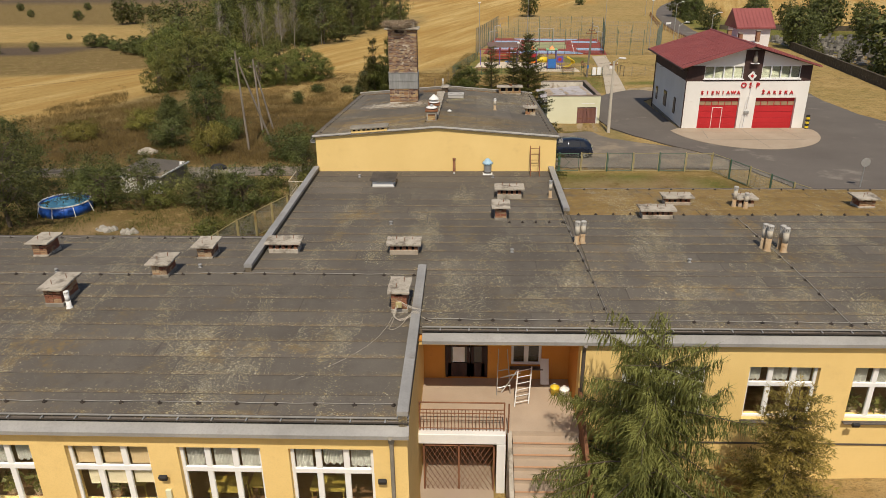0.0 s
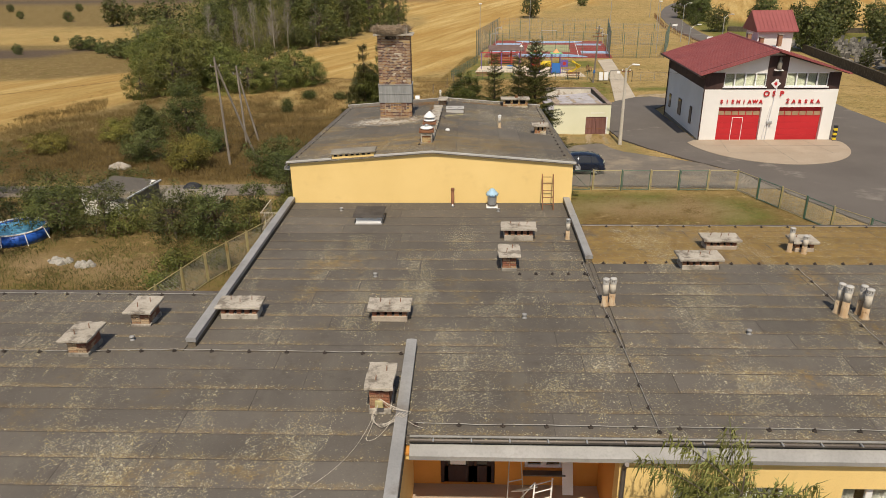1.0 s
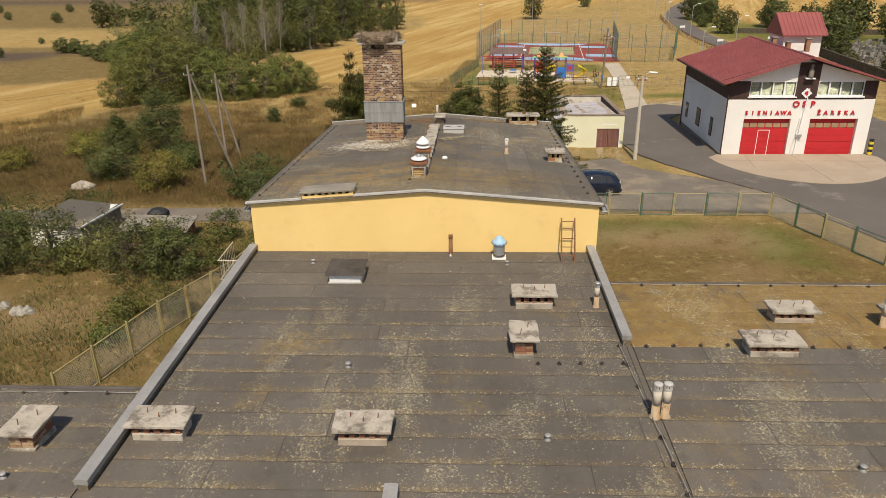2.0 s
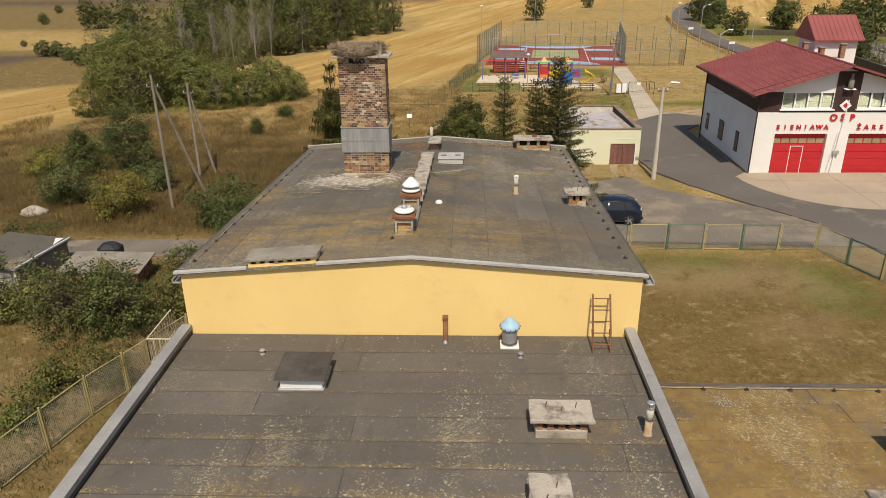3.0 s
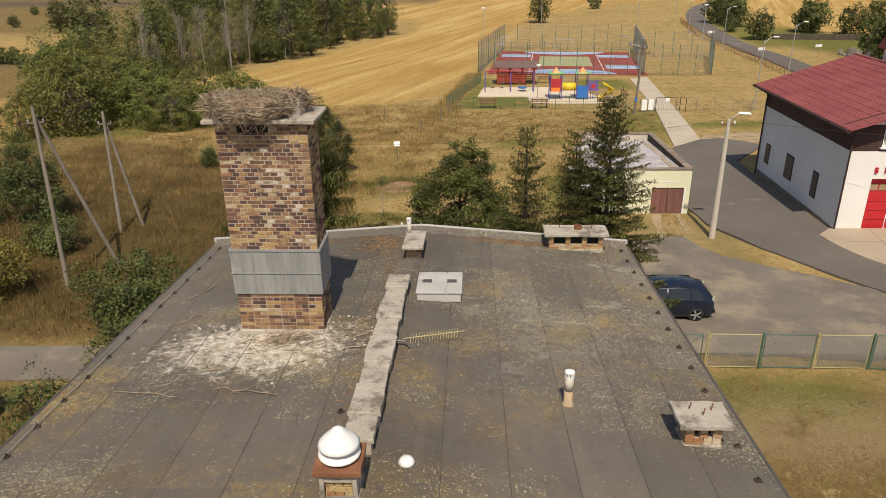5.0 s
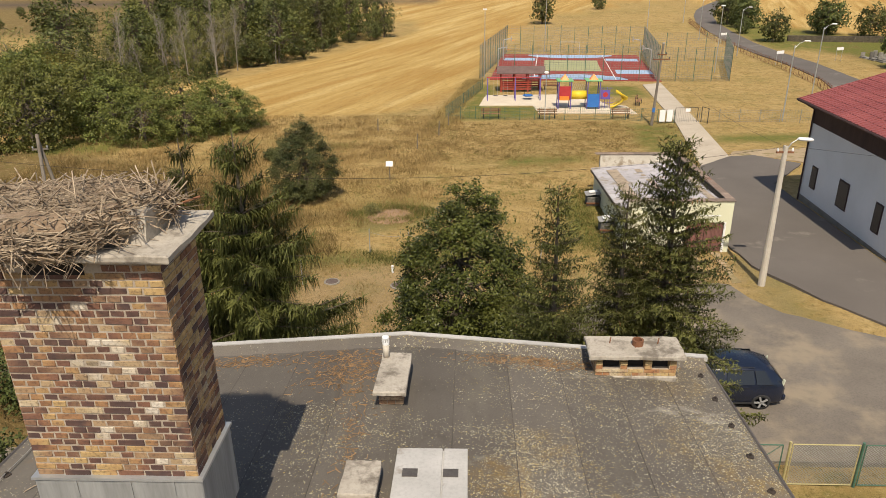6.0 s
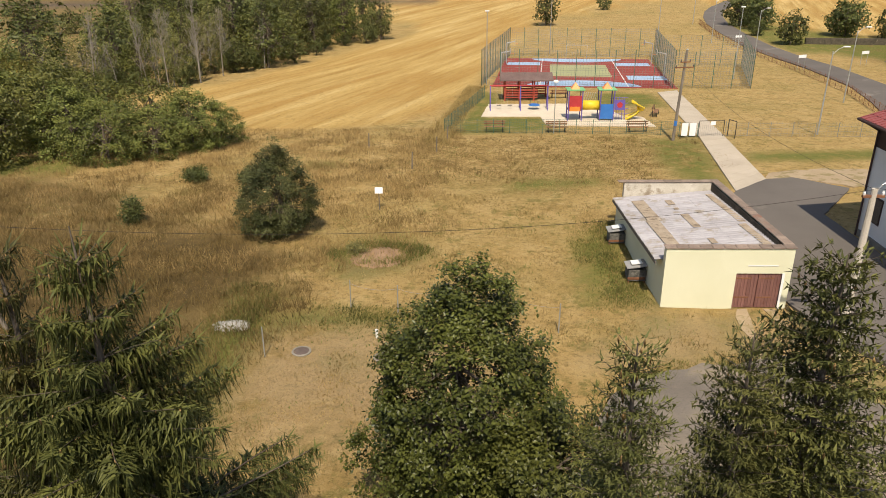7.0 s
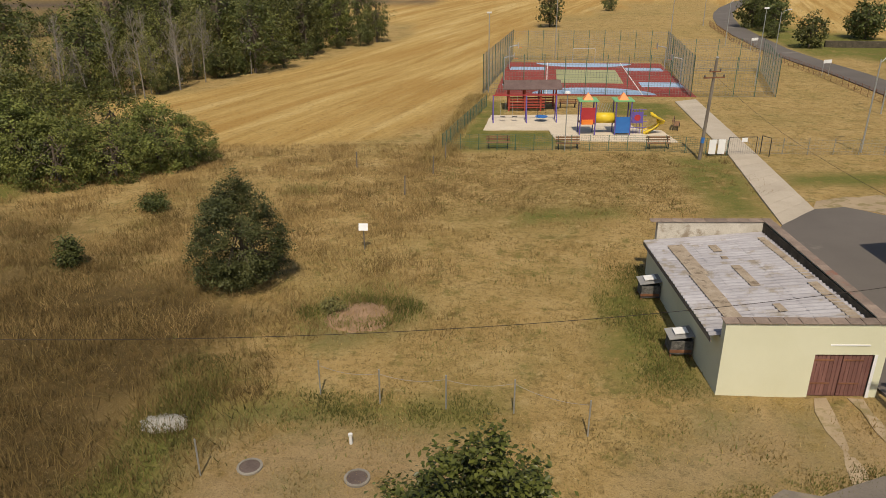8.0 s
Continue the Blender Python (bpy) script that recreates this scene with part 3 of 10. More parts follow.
    if label:
        ob["label"] = label
    return ob


def thing(name, at, label, category, group="", kind=""):
    ob = new(name)
    ob.empty_display_size = 0.2
    ob.matrix_basis = at if isinstance(at, Matrix) else Matrix.Translation(at)
    return tagged(ob, label, category, group, kind)


def setting(name, geo, material, label, category, smooth=False):
    return tagged(part(name, geo, material, None, smooth=smooth), label, category, kind="structure")


def ground_z(y):
    return 1.25 - 0.025 * min(y, 150.0)


def on_ground(x, y, rz=0.0):
    return pose(x, y, ground_z(y), 0, 0, rz)


rng = np.random.default_rng(7)

# ---- ground ----
def fbm(x, y, s, k):
    return np.array([noise.fractal(Vector((a * s, b * s, k)), 1.0, 2.0, 3) for a, b in zip(x.ravel(), y.ravel())]).reshape(x.shape)


def inside(x, y, poly, soft, wob):
    """1 inside the polygon, fading over soft metres outwards, with a wobbling edge."""
    n = len(poly)
    ins, dist = np.zeros(x.shape, bool), np.full(x.shape, 1e9)
    for i in range(n):
        (ax, ay), (bx, by) = poly[i], poly[(i + 1) % n]
        hit = ((ay > y) != (by > y)) & (x < (bx - ax) * (y - ay) / (by - ay + 1e-9) + ax)
        ins ^= hit
        t = np.clip(((x - ax) * (bx - ax) + (y - ay) * (by - ay)) / ((bx - ax) ** 2 + (by - ay) ** 2), 0, 1)
        dist = np.minimum(dist, np.hypot(x - ax - t * (bx - ax), y - ay - t * (by - ay)))
    d = np.where(ins, dist, -dist) + wob
    return np.clip(d / soft + 0.5, 0, 1)


def axis(lo, hi, step, far_lo, far_hi):
    mid = list(np.arange(lo, hi + 0.01, step))
    out, s, v = [], step, hi
    while v < far_hi:
        s *= 1.18
        v += s
        out.append(v)
    back, s, v = [], step, lo
    while v > far_lo:
        s *= 1.18
        v -= s
        back.append(v)
    return np.array(back[::-1] + mid + out)


gx, gy = np.meshgrid(axis(-46, 46, 0.6, -1800, 1800), axis(26, 128, 0.6, -400, 3000))
wob = 1.3 * fbm(gx, gy, 0.22, 3.0)
gz = 1.25 - 0.025 * np.minimum(gy, 150.0) + 0.05 * fbm(gx, gy, 0.35, 9.0)
STUBBLE = [(-21, 101.5), (-16, 102.6), (-10, 104), (-6.5, 106.5), (-3.5, 112), (-0.5, 122), (1.6, 138), (7, 168), (10, 188), (13, 205), (60, 280), (60, 700), (-200, 700), (-60, 262), (-10, 200), (-12, 178), (-20, 162), (-25, 147), (-31, 129), (-39, 121)]
STUBBLE_W = [(-130, 55), (-45, 66), (-39.5, 82), (-38, 96), (-48, 111), (-58, 103), (-130, 84)]
STRIPS_W = [(-400, 150), (-70, 150), (-70, 178), (-400, 190)]
RIGHT_F = [(62, 190), (75, 165), (300, 150), (400, 600), (90, 600), (66, 260)]
PLOUGH = [(-400, 112), (-75, 128), (-70, 142), (-400, 138)]
FAR_PLOUGH = [(-500, 255), (-20, 255), (-10, 275), (-500, 300)]
gold = np.maximum.reduce([inside(gx, gy, p, 2.5, wob) for p in (STUBBLE, RIGHT_F)] + [0.75 * inside(gx, gy, STUBBLE_W, 2.5, wob), 0.25 * inside(gx, gy, STRIPS_W, 2.5, wob)])
soil = np.maximum(inside(gx, gy, PLOUGH, 4, wob), inside(gx, gy, FAR_PLOUGH, 5, wob))
GREEN = [[(-10.6, 70.2), (-8.7, 69.8), (-8.2, 65), (-8.6, 62), (-8.6, 57.5), (-12.0, 57.5), (-11.1, 62), (-10.4, 64.3), (-10.6, 67)], [(-6.9, 75.3), (-3.1, 76.1), (-2.3, 74), (-3.4, 72.1), (-5.9, 71.5), (-7.0, 72.7)],
         [(-8.0, 66.5), (-4.8, 66.7), (-4.8, 67.7), (-8.0, 67.5)], [(-3.6, 66.3), (0.6, 66.5), (0.6, 67.7), (-3.6, 67.5)], [(4.9, 76.2), (7.1, 78), (7.35, 68.4), (4.7, 68.7), (4.4, 71)], [(9.3, 67.6), (10.3, 67.6), (9.9, 64.5), (8.7, 65.2)],
         [(13.3, 92.8), (15.3, 99.2), (17.5, 99.2), (17, 90), (15.1, 88.6)], [(19, 91.6), (30, 92.6), (30.4, 95.0), (20, 94.2)], [(0.3, 101.2), (6.3, 102.5), (6.2, 107.8), (0.6, 107.5)],
         [(-2, 101), (0.8, 101), (2.9, 122), (0.9, 122)], [(12.5, 115), (19, 112), (19.5, 121), (13, 121)], [(4, 45), (7, 46), (9, 48), (13, 48.6), (13, 50.8), (4, 50.8)], [(15, 44), (18, 43), (18, 49), (15, 50)], [(55, 125), (110, 110), (110, 160), (60, 165)], [(-34, 88.5), (-28, 88.5), (-28, 93.5), (-34, 93.5)], [(12.6, 60), (13.6, 60), (13.3, 68), (12.5, 68)],
         [(49, 158), (58, 150), (90, 150), (96, 225), (70, 232), (58, 214), (51, 190)]]
GREEN += [[(-6.4, 66.8), (0.4, 66.9), (0.4, 68.1), (-6.4, 67.8)], [(-6.7, 76), (-4, 77.1), (-2.8, 75.4), (-3.2, 73.3), (-5.2, 71.8), (-6.9, 72)], [(13, 86), (13.8, 99), (17.8, 99), (16, 86)], [(6.3, 66.2), (7.9, 66.4), (7.8, 67.7), (6.6, 67.6)],
          [(-5.1, 63.4), (-4.4, 63.4), (-4.4, 64.2), (-5.1, 64.2)], [(-12, 90.4), (-9.6, 90.4), (-9.8, 92), (-12, 92)], [(8.6, 48.4), (12.2, 47.6), (12.6, 50.6), (8.4, 50.8)], [(2.0, 84.6), (8.6, 85.8), (8.0, 87.6), (2.4, 86.6)]]
green = np.maximum.reduce([inside(gx, gy, p, 1.5, 0.5 * wob) for p in GREEN])
DIRT = [[(8.5, 46.5), (11, 46.8), (10.6, 49.6), (8.4, 49.4)], [(12, 42), (15, 41.5), (15.4, 43.4), (12.2, 43.8)], [(9, 35), (13, 34), (13, 37), (9, 37.5)], [(6.5, 46), (9, 46), (9, 48), (6.5, 48)], [(4, 63.6), (12.5, 63.6), (12.5, 68.2), (7, 68.2)], [(-5.6, 72.6), (-3.0, 72.6), (-3.0, 75.2), (-5.6, 75.2)], [(-8.2, 65.2), (-4.6, 66.4), (-1.5, 66.2), (0.6, 63.6), (-1, 59), (-7.2, 59.5), (-8.2, 62)], [(-1, 47), (3, 47), (4, 52), (-2, 54)],
        [(-14.5, 33), (-13.4, 33), (-13.3, 43.5), (-14.4, 43.5)], [(-24, 37), (-17, 36), (-17, 38.5), (-24, 39)], [(3.5, -5), (40, -5), (40, 17), (3.5, 17)], [(12, 60), (13.5, 60), (13.3, 68), (12.5, 68)], [(0, 46), (16, 46), (16, 49), (0, 49)]]
dirt = np.maximum.reduce([inside(gx, gy, p, 2.5, wob) for p in DIRT])
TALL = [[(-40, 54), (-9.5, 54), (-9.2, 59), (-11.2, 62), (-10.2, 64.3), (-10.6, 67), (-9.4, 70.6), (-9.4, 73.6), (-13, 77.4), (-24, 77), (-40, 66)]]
OLIVE = [[(-40, 24), (-8, 24), (-8, 46), (-16, 51), (-40, 50)], [(-70, 52), (-17, 51), (-10, 54), (-9, 70), (-15, 79), (-24, 86), (-38, 92), (-45, 70), (-70, 60)], [(3.9, 30.3), (25, 30.3), (19, 50.8), (3.9, 50.8)], [(57, 105), (120, 95), (140, 170), (57, 172)], [(-500, 84), (-58, 103), (-46, 112), (-52, 142), (-72, 150), (-500, 150)], [(-500, 192), (-70, 184), (-60, 262), (-200, 700), (-800, 700)], [(-900, 700), (900, 700), (900, 3000), (-900, 3000)]]
olive = np.maximum.reduce([inside(gx, gy, p, 4.0, 1.5 * wob) for p in OLIVE] + [0.4 * inside(gx, gy, [(-9, 56), (1.5, 56), (0.5, 66), (-9, 66)], 4.0, 2.0 * wob)])
rough = inside(gx, gy, [(-4.4, 99.6), (19, 99.3), (16.2, 90), (10.1, 87), (-2.9, 86.4), (-6, 92)], 4.0, 2.0 * wob)
rough = np.maximum(rough, inside(gx, gy, [(4.4, 30.6), (24, 30.6), (19, 50), (4.4, 50)], 3.0, 2.0 * wob))
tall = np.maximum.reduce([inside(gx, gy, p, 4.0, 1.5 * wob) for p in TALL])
ny, nx = gx.shape
ids = np.arange(nx * ny).reshape(ny, nx)
quads = np.stack([ids[:-1, :-1], ids[:-1, 1:], ids[1:, 1:], ids[1:, :-1]], -1).reshape(-1, 4)
gm = bpy.data.meshes.new("ground")
gm.from_pydata(np.stack([gx, gy, gz], -1).reshape(-1, 3).tolist(), [], quads.tolist())
for key, arr in (("gold", gold), ("soil", soil), ("green", green), ("dirt", dirt), ("tall", tall), ("olive", olive), ("rough", rough)):
    gm.attributes.new(key, "FLOAT", "POINT").data.foreach_set("value", arr.ravel().astype(np.float32))


def ground_mat():
    m, n, l = nodes_of("meadow_and_fields")
    p = n["Principled BSDF"]
    pos = n.new("ShaderNodeNewGeometry").outputs["Position"]

    def att(k):
        a = n.new("ShaderNodeAttribute")
        a.attribute_name = k
        return a.outputs["Fac"]

    broad, mid = noise_node(n, l, 0.09, 5, 0.6, pos), noise_node(n, l, 0.55, 6, 0.68, pos)
    fine, tiny = noise_node(n, l, 3.2, 6, 0.72, pos), noise_node(n, l, 22, 3, 0.7, pos)
    col = ramp(n, l, mid, [(0.3, (0.32, 0.215, 0.078)), (0.5, (0.40, 0.275, 0.108)), (0.72, (0.475, 0.34, 0.15))])
    col = blend(n, l, math_node(n, l, "MULTIPLY", mask(n, l, broad, 0.45, 0.65), 0.4), col, (0.25, 0.20, 0.066))
    ol = ramp(n, l, mid, [(0.3, (0.150, 0.103, 0.040)), (0.7, (0.235, 0.165, 0.068))])
    col = blend(n, l, att("olive"), col, ol)
    tuft = noise_node(n, l, 1.6, 6, 0.75, pos)
    clumpy = noise_node(n, l, 0.9, 7, 0.8, pos)
    speck = noise_node(n, l, 5.5, 5, 0.75, pos)
    col = blend(n, l, math_node(n, l, "MULTIPLY", mask(n, l, tuft, 0.52, 0.66), 0.5), col, (0.22, 0.158, 0.052))
    col = blend(n, l, math_node(n, l, "MULTIPLY", mask(n, l, clumpy, 0.52, 0.64), 0.75), col, (0.165, 0.148, 0.042))
    col = blend(n, l, math_node(n, l, "MULTIPLY", mask(n, l, tuft, 0.46, 0.34), 0.5), col, (0.52, 0.385, 0.185))
    col = blend(n, l, math_node(n, l, "MULTIPLY", math_node(n, l, "MULTIPLY", att("rough"), mask(n, l, tuft, 0.44, 0.62)), 0.5), col, (0.215, 0.135, 0.045))
    col = blend(n, l, math_node(n, l, "MULTIPLY", mask(n, l, speck, 0.55, 0.67), 0.65), col, (0.125, 0.100, 0.032))
    grit = noise_node(n, l, 2.6, 8, 0.82, pos)
    col = blend(n, l, math_node(n, l, "MULTIPLY", math_node(n, l, "MULTIPLY", att("rough"), mask(n, l, grit, 0.50, 0.60)), 0.6), col, (0.125, 0.082, 0.030))
    col = blend(n, l, math_node(n, l, "MULTIPLY", math_node(n, l, "MULTIPLY", att("rough"), mask(n, l, grit, 0.45, 0.36)), 0.5), col, (0.33, 0.235, 0.115))
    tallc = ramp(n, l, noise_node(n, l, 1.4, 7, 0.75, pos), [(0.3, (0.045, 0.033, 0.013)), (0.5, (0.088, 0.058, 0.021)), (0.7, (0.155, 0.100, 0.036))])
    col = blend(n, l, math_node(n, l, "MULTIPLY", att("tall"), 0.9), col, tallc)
    gr = ramp(n, l, fine, [(0.3, (0.075, 0.092, 0.018)), (0.7, (0.185, 0.195, 0.043))])
    gf = math_node(n, l, "MULTIPLY", att("green"), mask(n, l, mid, 0.28, 0.52))
    col = blend(n, l, math_node(n, l, "MULTIPLY", gf, 0.9), col, gr)
    dr = ramp(n, l, fine, [(0.3, (0.27, 0.185, 0.098)), (0.7, (0.44, 0.325, 0.19))])
    df = math_node(n, l, "MULTIPLY", att("dirt"), mask(n, l, mid, 0.28, 0.5))
    col = blend(n, l, math_node(n, l, "MULTIPLY", df, 0.55), col, dr)
    # stubble: drill rows and wheel tracks along the field
    turned = n.new("ShaderNodeVectorRotate")
    turned.rotation_type = "Z_AXIS"
    turned.inputs["Angle"].default_value = radians(19)
    l.new(pos, turned.inputs["Vector"])
    row = noise_node(n, l, 0.75, 6, 0.72, turned.outputs[0], (1.0, 0.05, 1.0))
    band = noise_node(n, l, 0.26, 4, 0.6, turned.outputs[0], (1.0, 0.07, 1.0))
    gd = ramp(n, l, row, [(0.32, (0.35, 0.215, 0.064)), (0.5, (0.47, 0.315, 0.108)), (0.68, (0.58, 0.415, 0.165))])
    gd = blend(n, l, math_node(n, l, "MULTIPLY", mask(n, l, band, 0.48, 0.60), 0.65), gd, (0.37, 0.212, 0.058))
    gd = blend(n, l, math_node(n, l, "MULTIPLY", mask(n, l, band, 0.44, 0.34), 0.6), gd, (0.60, 0.445, 0.195))
    gd = blend(n, l, math_node(n, l, "MULTIPLY", mask(n, l, fine, 0.5, 0.7), 0.3), gd, (0.30, 0.19, 0.06))
    col = blend(n, l, att("gold"), col, gd)
    col = blend(n, l, att("soil"), col, (0.105, 0.078, 0.058))
    col = blend(n, l, math_node(n, l, "MULTIPLY", mask(n, l, fine, 0.50, 0.70), 0.55), col, (0.13, 0.095, 0.037))
    col = blend(n, l, math_node(n, l, "MULTIPLY", mask(n, l, tiny, 0.5, 0.72), 0.55), col, (0.09, 0.065, 0.028))
    col = blend(n, l, math_node(n, l, "MULTIPLY", mask(n, l, noise_node(n, l, 9, 5, 0.75, pos), 0.56, 0.68), 0.4), col, (0.50, 0.38, 0.20))
    l.new(col, p.inputs["Base Color"])
    p.inputs["Roughness"].default_value, p.inputs["Specular IOR Level"].default_value = 0.95, 0.1
    bp = n.new("ShaderNodeBump")
    bp.inputs["Strength"].default_value, bp.inputs["Distance"].default_value = 0.8, 0.12
    l.new(math_node(n, l, "ADD", fine, math_node(n, l, "MULTIPLY", tiny, 0.5)), bp.inputs["Height"])
    l.new(bp.outputs[0], p.inputs["Normal"])
    return m


MAT["ground"] = ground_mat()
gm.materials.append(MAT["ground"])
for poly in gm.polygons:
    poly.use_smooth = True
tagged(new("ground", gm), "dry summer meadow and golden stubble fields reaching the horizon", "ground", kind="structure")


def worn(pts, amount, seed):
    """The outline with broken, wandering edges."""
    r, out = random.Random(seed), []
    for (ax, ay), (bx, by) in zip(pts, pts[1:] + pts[:1]):
        n = max(1, int(math.hypot(bx - ax, by - ay) / 0.7))
        for i in range(n):
            f = i / n
            a = amount if i else amount * 0.4
            out.append((ax + (bx - ax) * f + r.uniform(-a, a), ay + (by - ay) * f + r.uniform(-a, a)))
    return out


def sheet(name, pts, material, lift, label, category, thick=0.25, edge=0.05):
    """A flat paving over the gently falling ground."""
    pts = worn(pts, edge, len(name))
    g = Geo().prism([(x, y, ground_z(y) + lift) for x, y in pts], (0, 0, -thick))
    return setting(name, g, material, label, category)


def ribbon(name, line, width, material, lift, label, category):
    g, pts = Geo(), [Vector((x, y)) for x, y in line]
    ring = []
    for i, p in enumerate(pts):
        d = (pts[min(i + 1, len(pts) - 1)] - pts[max(i - 1, 0)]).normalized()
        s = Vector((d.y, -d.x)) * width / 2
        a, b = p - s, p + s
        z0, z1 = ground_z(a.y) + lift, ground_z(b.y) + lift
        ring.append([(a.x, a.y, z0), (b.x, b.y, z1), (b.x, b.y, z1 - 0.3), (a.x, a.y, z0 - 0.3)])
    for a, b in zip(ring, ring[1:]):
        g.add(a + b, [(0, 1, 5, 4), (1, 2, 6, 5), (2, 3, 7, 6), (3, 0, 4, 7)])
    return setting(name, g, material, label, category)


ASPHALT = [(12.6, 70), (12.9, 66.5), (14.5, 62.8), (17, 58.8), (19.5, 55.3), (21, 50), (22.5, 45.6), (25, 40), (70, 36), (70, 47), (46, 54), (41, 62), (38.6, 72), (38.6, 80), (40, 92), (33, 96),
           (30.6, 80), (30.6, 64.6), (19.2, 64.6), (19.2, 80), (23, 85), (20.5, 87.4), (18.7, 87.0), (15.9, 84.4), (14.4, 82), (13.2, 77)]
sheet("road", ASPHALT, "asphalt", 0.10, "worn grey asphalt road sweeping round the fire station", "road")
sheet("pavement_yard", [(2.2, 52.2), (20.6, 51.6), (19.6, 55.0), (17.0, 58.3), (15.2, 59.6), (13.7, 60.6), (12.4, 61.6), (11.6, 63.0), (11.2, 64.3), (10.6, 64.5), (9.4, 64.0), (6.5, 63.4), (4.6, 62.2), (3.3, 60.2), (2.4, 57)], "yard", 0.085, "worn gravelly asphalt yard behind the yellow building", "yard", edge=0.22)
sheet("pavement_verge", [(18.75, 87.1), (19.5, 88.6), (23, 89.6), (31, 89.2), (31, 85), (23.5, 85.4), (20.5, 87.5)], "verge", 0.07, "patchy gravel verge beside the asphalt", "pavement", edge=0.25)
ribbon("road_far", [(36, 96), (38.5, 105), (41.5, 114), (44.2, 124), (46.0, 140), (46.2, 152), (46.4, 164), (48.4, 182), (51, 199), (54.8, 214), (59, 227), (64.2, 239.5), (74, 259), (92, 282), (130, 310)], 4.3, "asphalt", 0.10, "narrow asphalt country road curving away between fields", "road")
ribbon("track", [(-60, 50.5), (-30, 50.6), (-14, 51.2), (-8, 51.0)], 2.4, "yard", 0.085, "pale gravel track behind the yellow building", "track")
sheet("track_rut", [(10.45, 68.3), (10.1, 66.6), (9.7, 64.2), (10.1, 64.2), (10.5, 66.5), (10.85, 68.3)], "verge", 0.02, "pale dirt wheel rut before the garage door", "track", edge=0.17)
sheet("track_rut_east", [(11.55, 68.3), (11.5, 66.6), (11.4, 64.6), (11.85, 64.7), (11.9, 66.5), (11.95, 68.3)], "verge", 0.02, "pale dirt wheel rut before the garage door", "track", edge=0.17)


# ---- the yellow building: walls, openings, eaves ----
def wall_y(name, x0, x1, z0, z1, y0, y1, openings, material, label):
    """A wall along x with rectangular openings (xa, xb, za, zb) cut through it."""
    xs = sorted({x0, x1, *[v for o in openings for v in o[:2]]})
    zs = sorted({z0, z1, *[v for o in openings for v in o[2:]]})
    g = Geo()
    for xa, xb in zip(xs, xs[1:]):
        run = None
        for za, zb in zip(zs, zs[1:]):
            cx, cz = (xa + xb) / 2, (za + zb) / 2
            solid = not any(o[0] < cx < o[1] and o[2] < cz < o[3] for o in openings)
            if solid and run:
                run[1] = zb
            elif solid:
                run = [za, zb]
            if run and (not solid or zb == zs[-1]):
                g.box(xa, xb, y0, y1, run[0], run[1])
                run = None
    return setting(name, g, material, label, "wall")


WINDOWS = [0]


def pvc_window(x0, x1, z0, z1, y, cols, split, room=True, label="white three-part window with net curtains behind", frame_w=0.085, blinds=False):
    """A white window set back in its opening: frame, panes, sill, and curtain behind the glass."""
    WINDOWS[0] += 1
    w = thing("window_%d" % WINDOWS[0], ((x0 + x1) / 2, y, z0), label, "window", kind="structure")
    ox, oz, a, b, h = (x0 + x1) / 2, z0, x0 - (x0 + x1) / 2, x1 - (x0 + x1) / 2, z1 - z0
    g = Geo()
    g.box(a, a + frame_w, -0.03, 0.04, 0, h, 0.01).box(b - frame_w, b, -0.03, 0.04, 0, h, 0.01)
    g.box(a + frame_w, b - frame_w, -0.03, 0.04, 0, frame_w, 0.01).box(a + frame_w, b - frame_w, -0.03, 0.04, h - frame_w, h, 0.01)
    zt = split * h
    step = (b - a) / cols
    for k in range(1, cols):
        g.box(a + k * step - 0.072, a + k * step + 0.072, -0.035, 0.04, frame_w, h - frame_w, 0.01)
    if split < 1:
        g.box(a + frame_w, b - frame_w, -0.045, 0.035, zt - 0.07, zt + 0.07, 0.01)
    part("window_frame", g, "pvc", w)
    for k in range(cols):
        xa, xb = a + k * step + 0.05, a + (k + 1) * step - 0.05
        for za, zb in ((0.05, zt - 0.05), (zt + 0.05, h - 0.05)) if split < 1 else ((0.05, h - 0.05),):
            p = part("pane", Geo().box(xa, xb, 0.0, 0.006, za, zb), "glass", w)
            p.visible_shadow = False
    part("window_sill", Geo().box(a - 0.04, b + 0.04, -0.3, -0.02, -0.05, -0.005, 0.01), "dark_metal", w)
    if blinds:
        for k in range(cols):
            xa, xb = a + k * step + 0.08, a + (k + 1) * step - 0.08
            part("blind", Geo().box(xa, xb, 0.11, 0.118, zt + 0.03, h - 0.05), "blind_tan", w, "tan roller blind")
            part("blind", Geo().box(xa + (0.2 if k == 0 else 0), xb, 0.09, 0.098, zt * 0.5 + 0.03 * k, zt - 0.02), "blind_cream", w, "half-drawn cream roller blind")
            part("blind_bar", Geo().box(xa + (0.2 if k == 0 else 0), xb, 0.085, 0.103, zt * 0.5 + 0.03 * k - 0.02, zt * 0.5 + 0.03 * k, 0.004), "blind_cream", w)
    elif room:
        r = random.Random(WINDOWS[0])
        c = Geo()
        n = 60
        for half in range(cols):
            drop = (1 - split) * h + r.uniform(-0.06, 0.03) * h
            xa, xb = a + half * step + 0.08, a + (half + 1) * step - r.uniform(0.08, 0.2)
            vs, fs = [], []
            for i in range(n + 1):
                x = xa + (xb - xa) * i / n
                yy = 0.14 + 0.025 * math.sin(i * 1.3 + r.random())
                low = h - drop - 0.06 * math.sin(3.1416 * i / n * 3) ** 2
                vs += [(x, yy, low), (x, yy, h - 0.04), (x, yy + 0.004, h - 0.04), (x, yy + 0.004, low)]
                if i:
                    k = 4 * i
